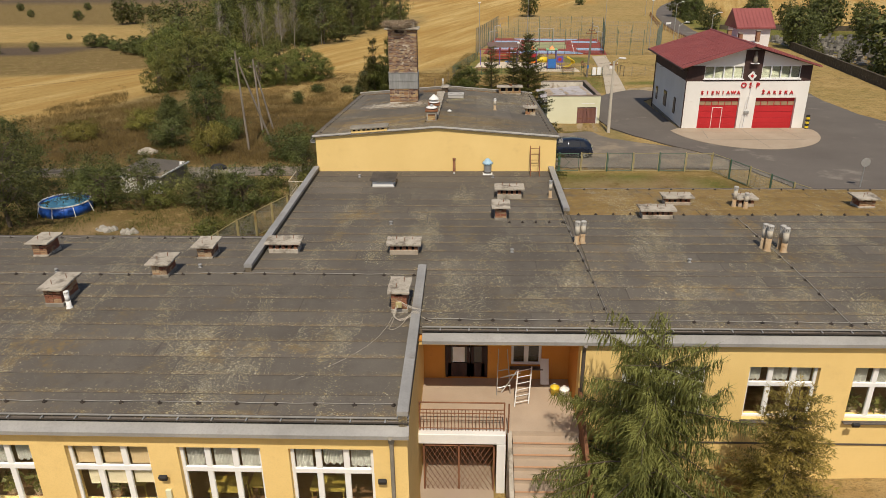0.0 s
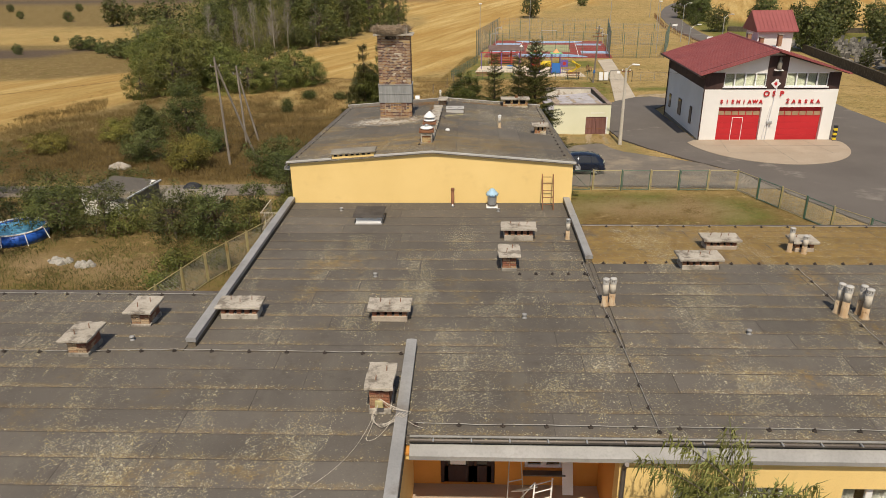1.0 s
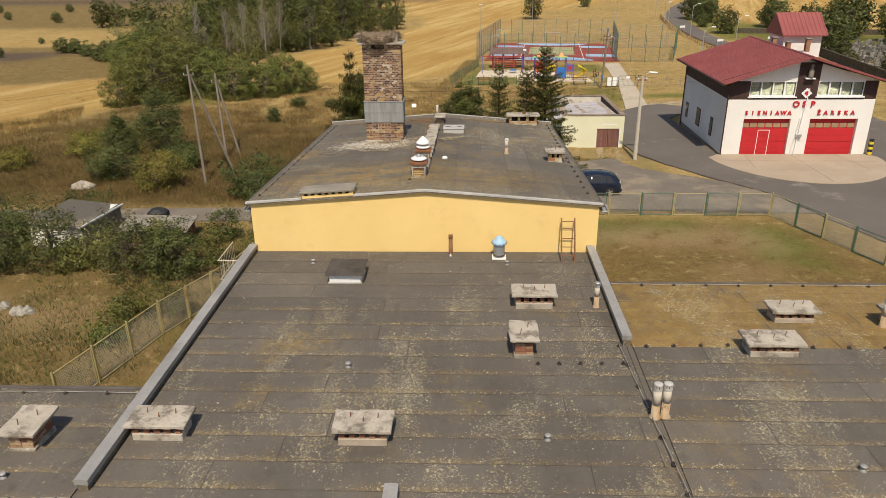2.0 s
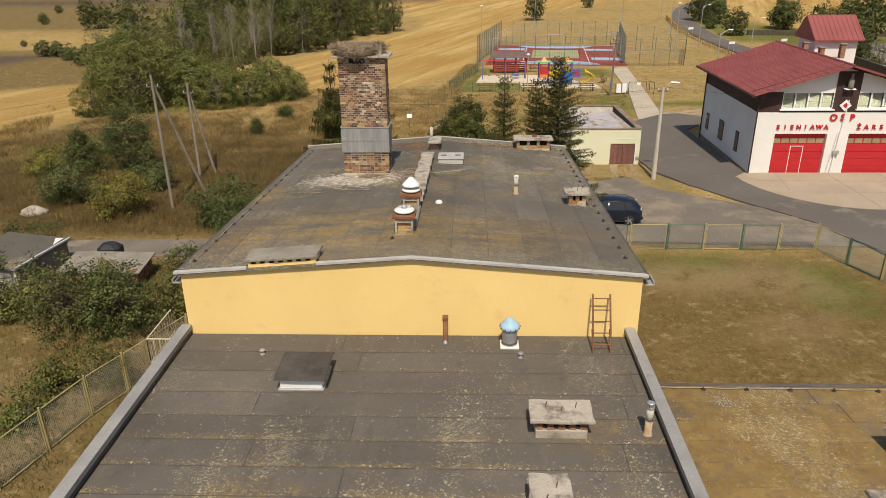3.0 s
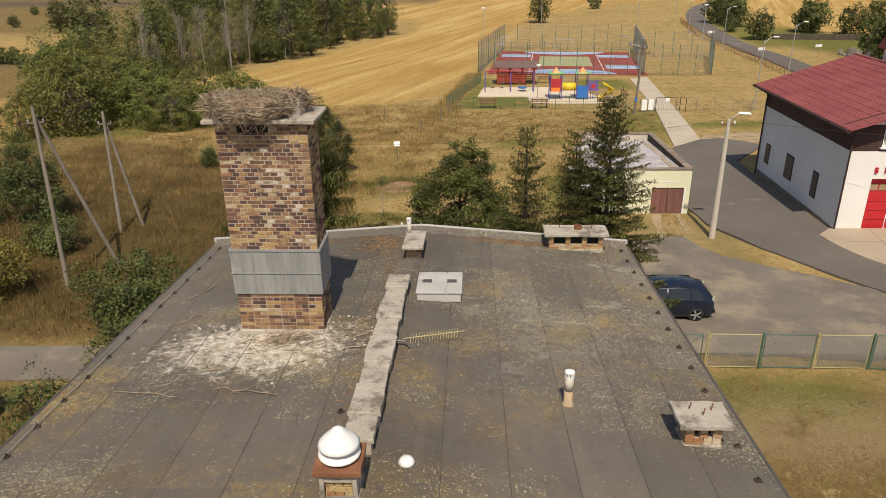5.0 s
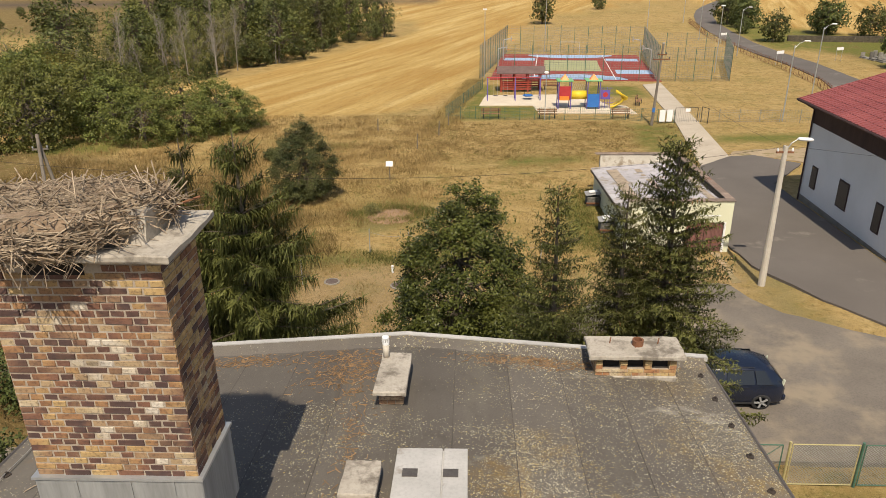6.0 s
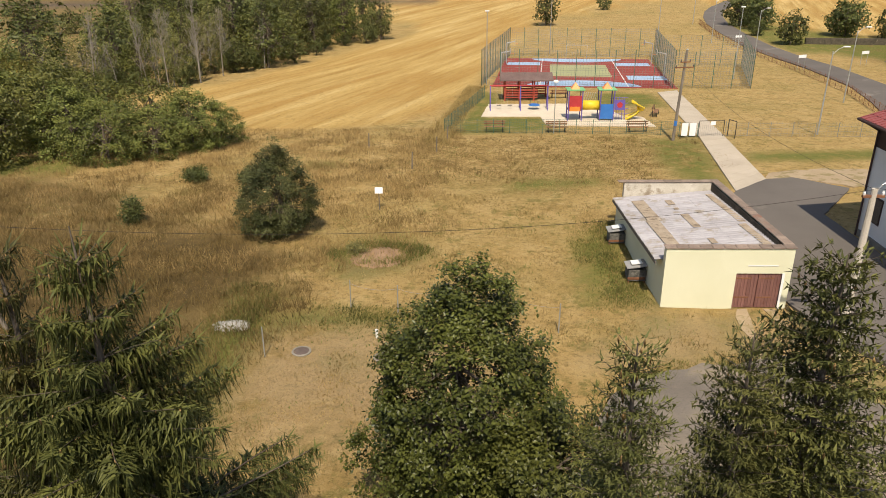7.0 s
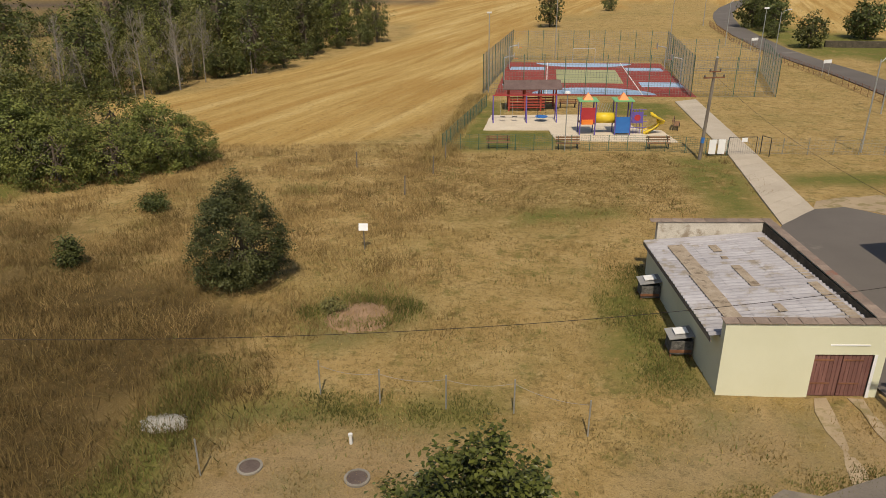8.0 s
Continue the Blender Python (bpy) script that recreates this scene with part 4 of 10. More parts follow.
                    fs += [(k - 4, k, k + 1, k - 3), (k - 2, k + 2, k + 3, k - 1), (k - 3, k + 1, k + 2, k - 2), (k - 1, k + 3, k, k - 4)]
            c.add(vs, fs)
        part("curtain", c, "curtain", w, "gathered white net curtain")
    return w


LW = [(-19.0, -17.0), (-15.95, -13.95), (-12.45, -10.45), (-9.6, -7.59), (-6.89, -4.9), (-4.23, -2.23)]
RW = [(4.32, 6.68), (7.84, 9.78), (10.73, 12.7), (13.4, 15.4)]
LY, RY = 13.42, 17.3
wall_y("wall_south_west", -32, -1.42, -0.2, 5.35, LY, LY + 0.4, [(a, b, 2.85, 4.75) for a, b in LW], "plaster", "warm yellow plastered front wall with white windows")
wall_y("wall_south_east", 3.12, 32, -0.2, 5.45, RY, RY + 0.4, [(a, b, 2.9, 4.66) for a, b in RW], "plaster", "warm yellow plastered wall behind the larches")
for a, b in LW:
    if a == -9.6:
        pvc_window(a, b, 2.85, 4.75, LY + 0.16, 3, 0.61, label="white three-part window with tan and cream roller blinds", blinds=True)
    else:
        pvc_window(a, b, 2.85, 4.75, LY + 0.16, 3, 0.61)
for a, b in RW:
    pvc_window(a, b, 2.9, 4.66, RY + 0.16, 3, 0.64)
setting("trim_plinth", Geo().box(3.14, 32, RY - 0.03, RY - 0.002, 2.05, 2.1), "dark_metal", "dark flashing line above the plinth", "trim")
setting("wall_porch_west", Geo().box(-1.82, -1.42, LY + 0.4, 20.0, -0.2, 5.5), "plaster", "yellow side wall beside the recessed porch", "wall")
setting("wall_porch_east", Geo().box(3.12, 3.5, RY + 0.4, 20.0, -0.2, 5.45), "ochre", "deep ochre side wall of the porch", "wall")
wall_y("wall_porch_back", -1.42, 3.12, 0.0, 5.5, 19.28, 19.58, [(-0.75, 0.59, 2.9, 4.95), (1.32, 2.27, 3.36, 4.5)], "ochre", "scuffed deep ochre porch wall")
setting("wall_gable", Geo().prism([(-7.1, 32.0, -0.4), (3.95, 32.0, -0.4), (3.95, 32.0, 7.44), (-1.5, 32.0, 7.88), (-7.1, 32.0, 7.48)], (0, 0.4, 0)), "plaster", "broad yellow plastered gable wall above the felt roof", "wall")
setting("wall_high_west", Geo().prism([(-7.1, 32.4, -1), (-7.1, 46.9, -1), (-7.1, 46.9, 6.38), (-7.1, 32.4, 7.40)], (0.4, 0, 0)), "plaster", "yellow side wall of the taller wing", "wall")
setting("wall_high_east", Geo().prism([(3.55, 32.4, -1), (3.55, 46.9, -1), (3.55, 46.9, 6.36), (3.55, 32.4, 7.38)], (0.4, 0, 0)), "plaster", "yellow side wall of the taller wing", "wall")
setting("wall_high_north", Geo().prism([(-7.1, 46.9, -1.0), (3.95, 46.9, -1.0), (3.95, 46.9, 6.36), (-1.5, 46.9, 6.8), (-7.1, 46.9, 6.38)], (0, 0.25, 0)), "plaster", "yellow north wall of the taller wing", "wall")
setting("wall_mid_west", Geo().box(-7.1, -6.75, 24.4, 32, -0.6, 5.75), "plaster", "yellow side wall of the middle wing", "wall")
setting("wall_mid_east", Geo().box(3.5, 3.85, 30.2, 32, -0.6, 5.75), "plaster", "yellow side wall of the middle wing", "wall")
setting("wall_north_west", Geo().box(-32, -7.1, 24.0, 24.35, -0.6, 5.5), "plaster", "yellow back wall of the long wing", "wall")
setting("wall_north_east", Geo().box(3.85, 32, 29.9, 30.2, -0.6, 5.4), "plaster", "yellow back wall of the long wing", "wall")
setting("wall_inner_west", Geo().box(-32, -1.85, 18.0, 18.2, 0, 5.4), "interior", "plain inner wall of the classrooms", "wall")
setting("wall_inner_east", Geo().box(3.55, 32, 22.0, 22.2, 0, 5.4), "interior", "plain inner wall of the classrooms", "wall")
setting("floor_west", Geo().box(-32, -1.85, LY + 0.42, 18.0, 2.0, 2.1), "wood", "dim classroom floor", "floor")
setting("floor_east", Geo().box(3.55, 32, RY + 0.42, 22.0, 1.9, 2.0), "wood", "dim classroom floor", "floor")
setting("ceiling", Geo().box(-32, -1.85, LY + 0.42, 18.0, 5.2, 5.3).box(3.55, 32, RY + 0.42, 22.0, 5.2, 5.3), "paint_white", "plain white classroom ceiling", "ceiling")
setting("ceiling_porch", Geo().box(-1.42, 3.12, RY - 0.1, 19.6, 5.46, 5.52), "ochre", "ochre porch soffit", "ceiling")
setting("trim_beam", Geo().box(-1.42, 3.12, RY - 0.06, RY + 0.24, 5.30, 5.46, 0.02), "plaster", "yellow beam over the porch opening", "trim")

# roof surfaces: heights of the felt
def low_z(x, y):
    if y <= 20.5:
        return 5.62 + 0.30 * (y - 12.9) / 7.6
    if x < -7.1:
        return 5.92 - 0.32 * (y - 20.5) / 3.9
    if x > 3.75:
        return 5.92 if y <= 26.0 else 5.92 - 0.40 * (y - 26.0) / 4.4
    return 5.92 - 0.06 * (y - 20.5) / 11.5


def high_z(x, y):
    ridge = 7.97 - 0.07 * (y - 32)
    return ridge - 0.42 * (-1.5 - x) / 5.7 if x < -1.5 else ridge - 0.45 * (x + 1.5) / 5.5


deck = Geo()
for x0, x1, ys in ((-32, -7.1, (13.44, 20.5, 24.45)), (-7.1, -1.5, (13.44, 20.5, 32.0)), (-1.5, 3.75, (17.4, 20.5, 32.0)), (3.75, 32, (17.4, 20.5, 26.0, 30.4))):
    for ya, yb in zip(ys, ys[1:]):
        e = 0.01
        za, zb = low_z((x0 + x1) / 2, ya + e) - 0.03, low_z((x0 + x1) / 2, yb - e) - 0.03
        deck.add([(x0, ya, za), (x1, ya, za), (x1, yb, zb), (x0, yb, zb), (x0, ya, za - 0.2), (x1, ya, za - 0.2), (x1, yb, zb - 0.2), (x0, yb, zb - 0.2)],
                 [(0, 1, 2, 3), (4, 7, 6, 5), (0, 4, 5, 1), (1, 5, 6, 2), (2, 6, 7, 3), (3, 7, 4, 0)])
roof_low = setting("roof_low", deck, "felt", "flat grey roofing felt laid in lapped strips with lichen", "roof")
def slab4(g, xa, xb, ya, yb, z, thick):
    """A sloping slab over a rectangle, its top at z(x, y)."""
    top = [(x, y, z(x, y)) for x, y in ((xa, ya), (xb, ya), (xb, yb), (xa, yb))]
    return g.prism(top, (0, 0, -thick))


HY0, HY1 = 31.9, 47.1
deck = Geo()
for xa, xb in ((-7.2, -1.5), (-1.5, 4.03)):
    slab4(deck, xa, xb, HY0, HY1, lambda x, y: high_z(min(max(x, xa + 1e-4), xb - 1e-4), y) - 0.03, 0.06)
roof_high = setting("roof_high", deck, "felt_high", "weathered felt roof of the taller wing, low ridge in the middle", "roof")


def eave(name, xa, xb, y, z):
    """Zinc cornice cover with a half-round gutter on brackets at the roof's edge."""
    t = thing(name, (0, 0, 0), "grey zinc cornice flashing with a dark gutter along the eave", "gutter", kind="structure")
    g = Geo()
    g.prism([(xa, y - 0.30, z - 0.40), (xa, y - 0.30, z - 0.30), (xa, y - 0.06, z - 0.17), (xa, y - 0.05, z - 0.172), (xa, y - 0.05, z - 0.40)], (xb - xa, 0, 0))
    part("cornice_flashing", g, "zinc", t)
    seam = Geo()
    x = xa + 0.9
    while x < xb:
        seam.slant(Matrix.Translation((x, y - 0.14, z - 0.232)) @ pose(0, 0, 0, 22, 0, 0), 0.03, 0.34, 0.012)
        x += 1.65
    part("seam", seam, "zinc", t)
    gut = Geo()
    prof = [(math.cos(a) * 0.075, math.sin(a) * 0.075) for a in np.linspace(math.pi, 2 * math.pi, 9)]
    ring = prof + [(p * 0.9, q * 0.9) for p, q in prof[::-1]]
    gut.prism([(xa, y - 0.07 + p, z - 0.03 + q) for p, q in ring], (xb - xa, 0, 0))
    part("gutter", gut, "dark_metal", t)
    br = Geo()
    x = xa + 0.5
    while x < xb:
        br.box(x - 0.015, x + 0.015, y - 0.16, y + 0.05, z - 0.035, z - 0.02)
        x += 0.8
    part("bracket", br, "galv", t)
    drip = Geo().box(xa, xb, y - 0.05, y + 0.10, z - 0.012, z + 0.006)
    part("drip_edge", drip, "wire", t)
    return t


eave("gutter_south_west", -32, -1.36, 13.46, 5.64)
eave("gutter_south_east", -1.30, 32, 17.42, 5.80)


def side_gutter(name, pts, r=0.07):
    t = thing(name, (0, 0, 0), "dark half-round metal gutter along the roof edge", "gutter", kind="structure")
    part("gutter", Geo().tube(pts, r, 8), "dark_metal", t)
    return t


side_gutter("gutter_high_east", [(4.06, 31.95, 7.44), (4.06, 47.1, 6.38)], 0.05)
side_gutter("gutter_high_west", [(-7.23, 31.95, 7.48), (-7.23, 47.1, 6.42)], 0.05)
side_gutter("gutter_north_west", [(-32, 24.5, 5.55), (-7.1, 24.5, 5.55)])
side_gutter("gutter_north_east", [(3.85, 30.45, 5.47), (32, 30.45, 5.47)])


def parapet(name, x, y0, y1, h, w=0.2):
    """A low upstand wall across the felt roof with a folded sheet-metal coping."""
    t = thing(name, (0, 0, 0), "low roof upstand covered with folded grey sheet metal", "parapet", kind="structure")
    z0 = min(low_z(x - 0.3, y0 + 0.05), low_z(x + 0.3, y0 + 0.05)) - 0.25
    za, zb = 5.92 + h if y0 > 15 else low_z(x, y0) + h, low_z(0, y1 - 0.05) + h
    g = Geo()
    g.add([(x - w / 2 + 0.03, y0 + 0.02, z0), (x + w / 2 - 0.03, y0 + 0.02, z0), (x + w / 2 - 0.03, y1, z0), (x - w / 2 + 0.03, y1, z0),
           (x - w / 2 + 0.03, y0 + 0.02, za), (x + w / 2 - 0.03, y0 + 0.02, za), (x + w / 2 - 0.03, y1, zb), (x - w / 2 + 0.03, y1, zb)],
          [(0, 3, 2, 1), (4, 5, 6, 7), (0, 1, 5, 4), (1, 2, 6, 5), (2, 3, 7, 6), (3, 0, 4, 7)])
    part("upstand", g, "felt", t)
    n = max(2, round((y1 - y0) / 2.0))
    for k in range(n):
        ya, yb = y0 + (y1 - y0) * k / n, y0 + (y1 - y0) * (k + 1) / n + (0.03 if k < n - 1 else 0)
        a, b = za + (zb - za) * k / n, za + (zb - za) * (k + 1) / n
        c = Geo()
        lift = 0.004 * (k % 2)
        prof = [(-w / 2, -0.10), (-w / 2, 0.012), (0, 0.03), (w / 2, 0.012), (w / 2, -0.10)]
        c.add([(x + p, ya, a + q + lift) for p, q in prof] + [(x + p, yb, b + q + lift) for p, q in prof], [(i, i + 1, i + 6, i + 5) for i in range(4)] + [(0, 1, 2, 3, 4), (9, 8, 7, 6, 5), (4, 0, 5, 9)])
        part("coping", c, "zinc", t)
    return t


parapet("parapet_west", -7.15, 20.75, 31.98, 0.22, 0.26)
parapet("parapet_east", 3.75, 26.1, 31.98, 0.22, 0.24)
parapet("parapet_middle", -1.5, 13.35, 20.8, 0.22, 0.26)

# gable and rear flashing of the high roof
fl = Geo()
for xa, xb in ((-7.22, -5.44), (-3.76, -1.5), (-1.5, 4.05)):
    slab4(fl, xa, xb, 31.885, 32.0, lambda x, y: high_z(x, 32) + 0.018, 0.055)
for xa, xb in ((-7.22, -1.5), (-1.5, 4.05)):
    slab4(fl, xa, xb, 47.01, 47.12, lambda x, y: high_z(x, 47) + 0.145, 0.09)
setting("trim_flashing", fl, "hatch_grey", "pale bent metal flashing along the gable edges", "trim")
up = Geo()
for xa, xb in ((-7.15, -1.5), (-1.5, 3.98)):
    za, zb = high_z(xa, 47), high_z(xb, 47)
    up.add([(xa, 46.75, za), (xb, 46.75, zb), (xb, 47.0, zb + 0.13), (xa, 47.0, za + 0.13), (xa, 47.0, za - 0.02), (xb, 47.0, zb - 0.02)], [(0, 1, 2, 3), (0, 3, 4), (1, 5, 2), (0, 4, 5, 1), (3, 2, 5, 4)])
setting("trim_upstand", up, "felt_high", "felt upstand at the rear roof edge", "trim")
# white box gutters at the gable's ends
for name, x in (("gutter_end_east", 3.97), ("gutter_end_west", -7.5)):
    x += 0.06 if x > 0 else 0.14
    g = Geo().box(x, x + 0.22, 32.05, 32.5, 7.18, 7.23, 0.015).box(x, x + 0.04, 32.05, 32.5, 7.23, 7.30).box(x + 0.18, x + 0.22, 32.05, 32.5, 7.23, 7.30)
    setting(name, g, "zinc", "white painted eave box at the gable corner", "eave")


# ---- fire station ----
FX0, FX1, FY0, FY1, FZ = 19.45, 30.35, 65.6, 77.0, -0.4
fs = thing("fire_station", (0, 0, 0), "white fire station with red metal roof and two red garage doors", "building")
D1, D2 = (20.82, 24.36, 2.5), (25.8, 29.38, 2.48)
for a, b in ((FX0, D1[0]), (D1[1], D2[0]), (D2[1], FX1)):
    part("front_pier", Geo().box(a, b, FY0, FY0 + 0.45, FZ - 0.6, 2.5), "white_plaster", fs)
part("front_wall", Geo().box(FX0, FX1, FY0, FY0 + 0.45, 2.5, 3.98), "white_plaster", fs)
part("side_wall", Geo().box(FX0, FX0 + 0.4, FY0 + 0.45, FY1, FZ - 1.2, 3.98), "white_plaster", fs)
part("side_wall", Geo().box(FX1 - 0.4, FX1, FY0 + 0.45, FY1, FZ - 1.2, 3.98), "white_plaster", fs)
part("rear_wall", Geo().box(FX0 + 0.4, FX1 - 0.4, FY1 - 0.4, FY1, FZ - 1.2, 3.98), "white_plaster", fs)
bw = Geo()
W1, W2 = (20.95, 24.35), (25.95, 29.35)
WZ0, WZ1 = 4.2, 5.35
bw.box(FX0, W1[0], FY0 + 0.02, FY0 + 0.4, 3.98, WZ1).box(W1[1], W2[0], FY0 + 0.02, FY0 + 0.4, 3.98, WZ1).box(W2[1], FX1, FY0 + 0.02, FY0 + 0.4, 3.98, WZ1)
bw.box(W1[0], W1[1], FY0 + 0.02, FY0 + 0.4, 3.98, WZ0).box(W2[0], W2[1], FY0 + 0.02, FY0 + 0.4, 3.98, WZ0)
bw.box(FX0, FX0 + 0.4, FY0 + 0.4, FY1, 3.98, 5.3).box(FX1 - 0.4, FX1, FY0 + 0.4, FY1, 3.98, 5.3)
part("upper_wall", bw, "brown_board", fs, "dark brown boarded upper storey")
AP, RIDGE = 24.75, 7.2
gw = Geo().prism([(FX0, FY0 + 0.04, WZ1), (FX1, FY0 + 0.04, WZ1), (AP, FY0 + 0.04, RIDGE - 0.25)], (0, 0.3, 0))
part("gable", gw, "white_plaster", fs)
part("gable_panel", Geo().box(24.35, 25.95, FY0 - 0.01, FY0 + 0.03, 3.98, 6.7), "brown_board", fs, "dark brown centre panel")
part("verge_board", Geo().prism([(FX0 - 0.6, FY0 - 0.05, 5.2), (AP, FY0 - 0.05, RIDGE - 0.2), (FX1 + 0.6, FY0 - 0.05, 5.2), (FX1 + 0.6, FY0 - 0.05, 5.42), (AP, FY0 - 0.05, RIDGE + 0.02), (FX0 - 0.6, FY0 - 0.05, 5.42)], (0, 0.1, 0)), "brown_board", fs)
# profiled red roof: one panel each slope, ribs every 0.35 m
for sx, name in ((-1, "roof"), (1, "roof")):
    xe = FX0 - 0.8 if sx < 0 else FX1 + 0.4
    ze = 5.32 if sx < 0 else 5.42
    y0, y1 = FY0 - 0.9, FY1 + 0.5
    r = Geo()
    r.prism([(xe, y0, ze), (AP, y0, RIDGE), (AP, y0, RIDGE - 0.1), (xe, y0, ze - 0.1)], (0, y1 - y0, 0))
    ro = part("roof", r, "red_roof", fs, "red profiled metal roof")
    rib = Geo()
    y = y0 + 0.1
    while y < y1:
        rib.prism([(xe, y, ze + 0.003), (AP, y, RIDGE + 0.003), (AP, y, RIDGE + 0.035), (xe, y, ze + 0.035)], (0, 0.05, 0))
        y += 0.33
    part("rib", rib, "red_roof", ro)
    stp = Geo()
    for k in range(1, 12):
        f = k / 12
        x, z = xe + (AP - xe) * f, ze + (RIDGE - ze) * f
        stp.box(x - 0.02, x + 0.02, y0, y1, z + 0.003, z + 0.022)
    part("tile_step", stp, "red_roof", ro)
part("ridge_cap", Geo().rod((AP, FY0 - 0.9, RIDGE + 0.01), (AP, FY1 + 0.5, RIDGE + 0.01), 0.09, n=10), "red_roof", fs)
part("fascia", Geo().box(FX0 - 0.82, FX0 - 0.74, FY0 - 0.9, FY1 + 0.5, 5.14, 5.3), "brown_board", fs)
part("gutter", Geo().rod((FX0 - 0.86, FY0 - 0.9, 5.24), (FX0 - 0.86, FY1 + 0.5, 5.24), 0.07, n=8), "brown_board", fs)
part("downpipe", Geo().tube([(FX0 - 0.8, FY0 - 0.1, 5.2), (FX0 - 0.08, FY0 - 0.1, 4.8), (FX0 - 0.08, FY0 - 0.1, FZ)], 0.05, 8), "brown_board", fs)
part("downpipe", Geo().tube([(FX0 - 0.8, FY1 - 0.1, 5.2), (FX0 - 0.08, FY1 - 0.1, 4.8), (FX0 - 0.08, FY1 - 0.1, FZ - 0.3)], 0.05, 8), "brown_board", fs)
for (a, b, top), wicket in ((D1, True), (D2, False)):
    d = part("garage_door", Geo().box(a, b, FY0 + 0.3, FY0 + 0.36, FZ - 0.2, top), "red_paint", fs, "red sectional garage door")
    for k in range(5):
        za = FZ + 0.02 + k * 0.52
        part("door_panel", Geo().box(a + 0.02, b - 0.02, FY0 + 0.275, FY0 + 0.298, za, min(za + 0.5, top - 0.5), 0.008), "red_paint", d) if za + 0.3 < top - 0.5 else None
    n = 6
    for k in range(n):
        x0, x1 = a + (b - a) * (k + 0.06) / n, a + (b - a) * (k + 0.94) / n
        part("door_window", Geo().box(x0, x1, FY0 + 0.27, FY0 + 0.29, top - 0.72, top - 0.36, 0.01), "tan_glazing", d)
    if wicket:
        wk = Geo()
        x0, x1, z0, z1 = a + 1.3, a + 2.2, FZ + 0.05, FZ + 1.95
        for q in ((x0, x0 + 0.04, z0, z1), (x1 - 0.04, x1, z0, z1), (x0, x1, z1, z1 + 0.04), (x0, x1, z0 - 0.04, z0)):
            wk.box(q[0], q[1], FY0 + 0.255, FY0 + 0.272, q[2], q[3])
        part("wicket_outline", wk, "pvc", d, "white wicket door outline")
    part("door_jamb", Geo().box(a - 0.05, a - 0.002, FY0 - 0.01, FY0 + 0.3, FZ, top), "paint_white", fs)
for a, b in (W1, W2):
    w = part("window", Geo().box(a, b, FY0 + 0.04, FY0 + 0.1, WZ0, WZ0 + 0.08).box(a, b, FY0 + 0.04, FY0 + 0.1, WZ1 - 0.08, WZ1), "pvc", fs, "white four-pane strip window")
    n = 4
    for k in range(n + 1):
        x = a + (b - a) * k / n
        part("mullion", Geo().box(max(a, x - 0.05), min(b, x + 0.05), FY0 + 0.03, FY0 + 0.1, WZ0, WZ1), "pvc", w)
    for k in range(n):
        part("blind", Geo().box(a + (b - a) * (k + 0.1) / n, a + (b - a) * (k + 0.9) / n, FY0 + 0.17, FY0 + 0.19, WZ0 + 0.05, WZ1), "blind", w, "pale drawn blind")
        part("pane", Geo().box(a + (b - a) * k / n + 0.05, a + (b - a) * (k + 1) / n - 0.05, FY0 + 0.12, FY0 + 0.126, WZ0, WZ1), "glass", w).visible_shadow = False
    part("sill", Geo().box(a - 0.1, b + 0.1, FY0 - 0.12, FY0 + 0.03, WZ0 - 0.08, WZ0), "pvc", w)
for y, w2, h in ((75.6, 0.7, 1.3), (72.2, 1.1, 1.5), (68.7, 0.7, 1.5)):
    w = part("window", Geo().box(FX0 - 0.03, FX0 - 0.004, y - w2 / 2, y + w2 / 2, 0.45, 0.45 + h), "brown_board", fs, "dark narrow side window")
    part("pane", Geo().box(FX0 - 0.045, FX0 - 0.032, y - w2 / 2 + 0.06, y + w2 / 2 - 0.06, 0.52, 0.38 + h), "car_glass", w)
part("plinth", Geo().box(FX0 - 0.05, FX0 - 0.004, FY0, FY1, FZ - 1.0, FZ + 0.12), "slab_dark", fs)
# hose tower behind the ridge
tw = thing("hose_tower", (0, 0, 0), "white stub tower with a red metal roof behind the ridge", "tower")
TX0, TX1, TY0, TY1 = 26.4, 29.55, 74.2, 77.2
part("wall", Geo().box(TX0, TX1, TY0, TY1, 5.5, 7.75), "white_plaster", tw)
part("roof", Geo().prism([(TX0 - 0.3, TY0 - 0.4, 7.6), (TX0 - 0.3, TY0 - 0.4, 7.72), (TX0 - 0.3, 75.9, 9.35), (TX0 - 0.3, TY1 + 0.3, 7.72), (TX0 - 0.3, TY1 + 0.3, 7.6)], (TX1 - TX0 + 0.6, 0, 0)), "red_roof", tw, "red metal roof")
rib = Geo()
for k in range(11):
    x = TX0 - 0.28 + k * 0.36
    rib.prism([(x, TY0 - 0.4, 7.725), (x, 75.9, 9.355), (x, 75.9, 9.39), (x, TY0 - 0.4, 7.76)], (0.05, 0, 0))
part("rib", rib, "red_roof", tw)
for x, y, h in ((25.3, 73.4, 0.8), (25.9, 72.0, 0.6), (28.0, 73.2, 0.7)):
    c = thing("roof_chimney", (x, y, 6.75), "small red-painted flue on the fire station roof", "chimney", "station flues")
    part("flue", Geo().box(-0.18, 0.18, -0.18, 0.18, -0.3, h, 0.02), "redbricks", c)
    part("cap", Geo().box(-0.24, 0.24, -0.24, 0.24, h, h + 0.08, 0.02), "slab_dark", c)
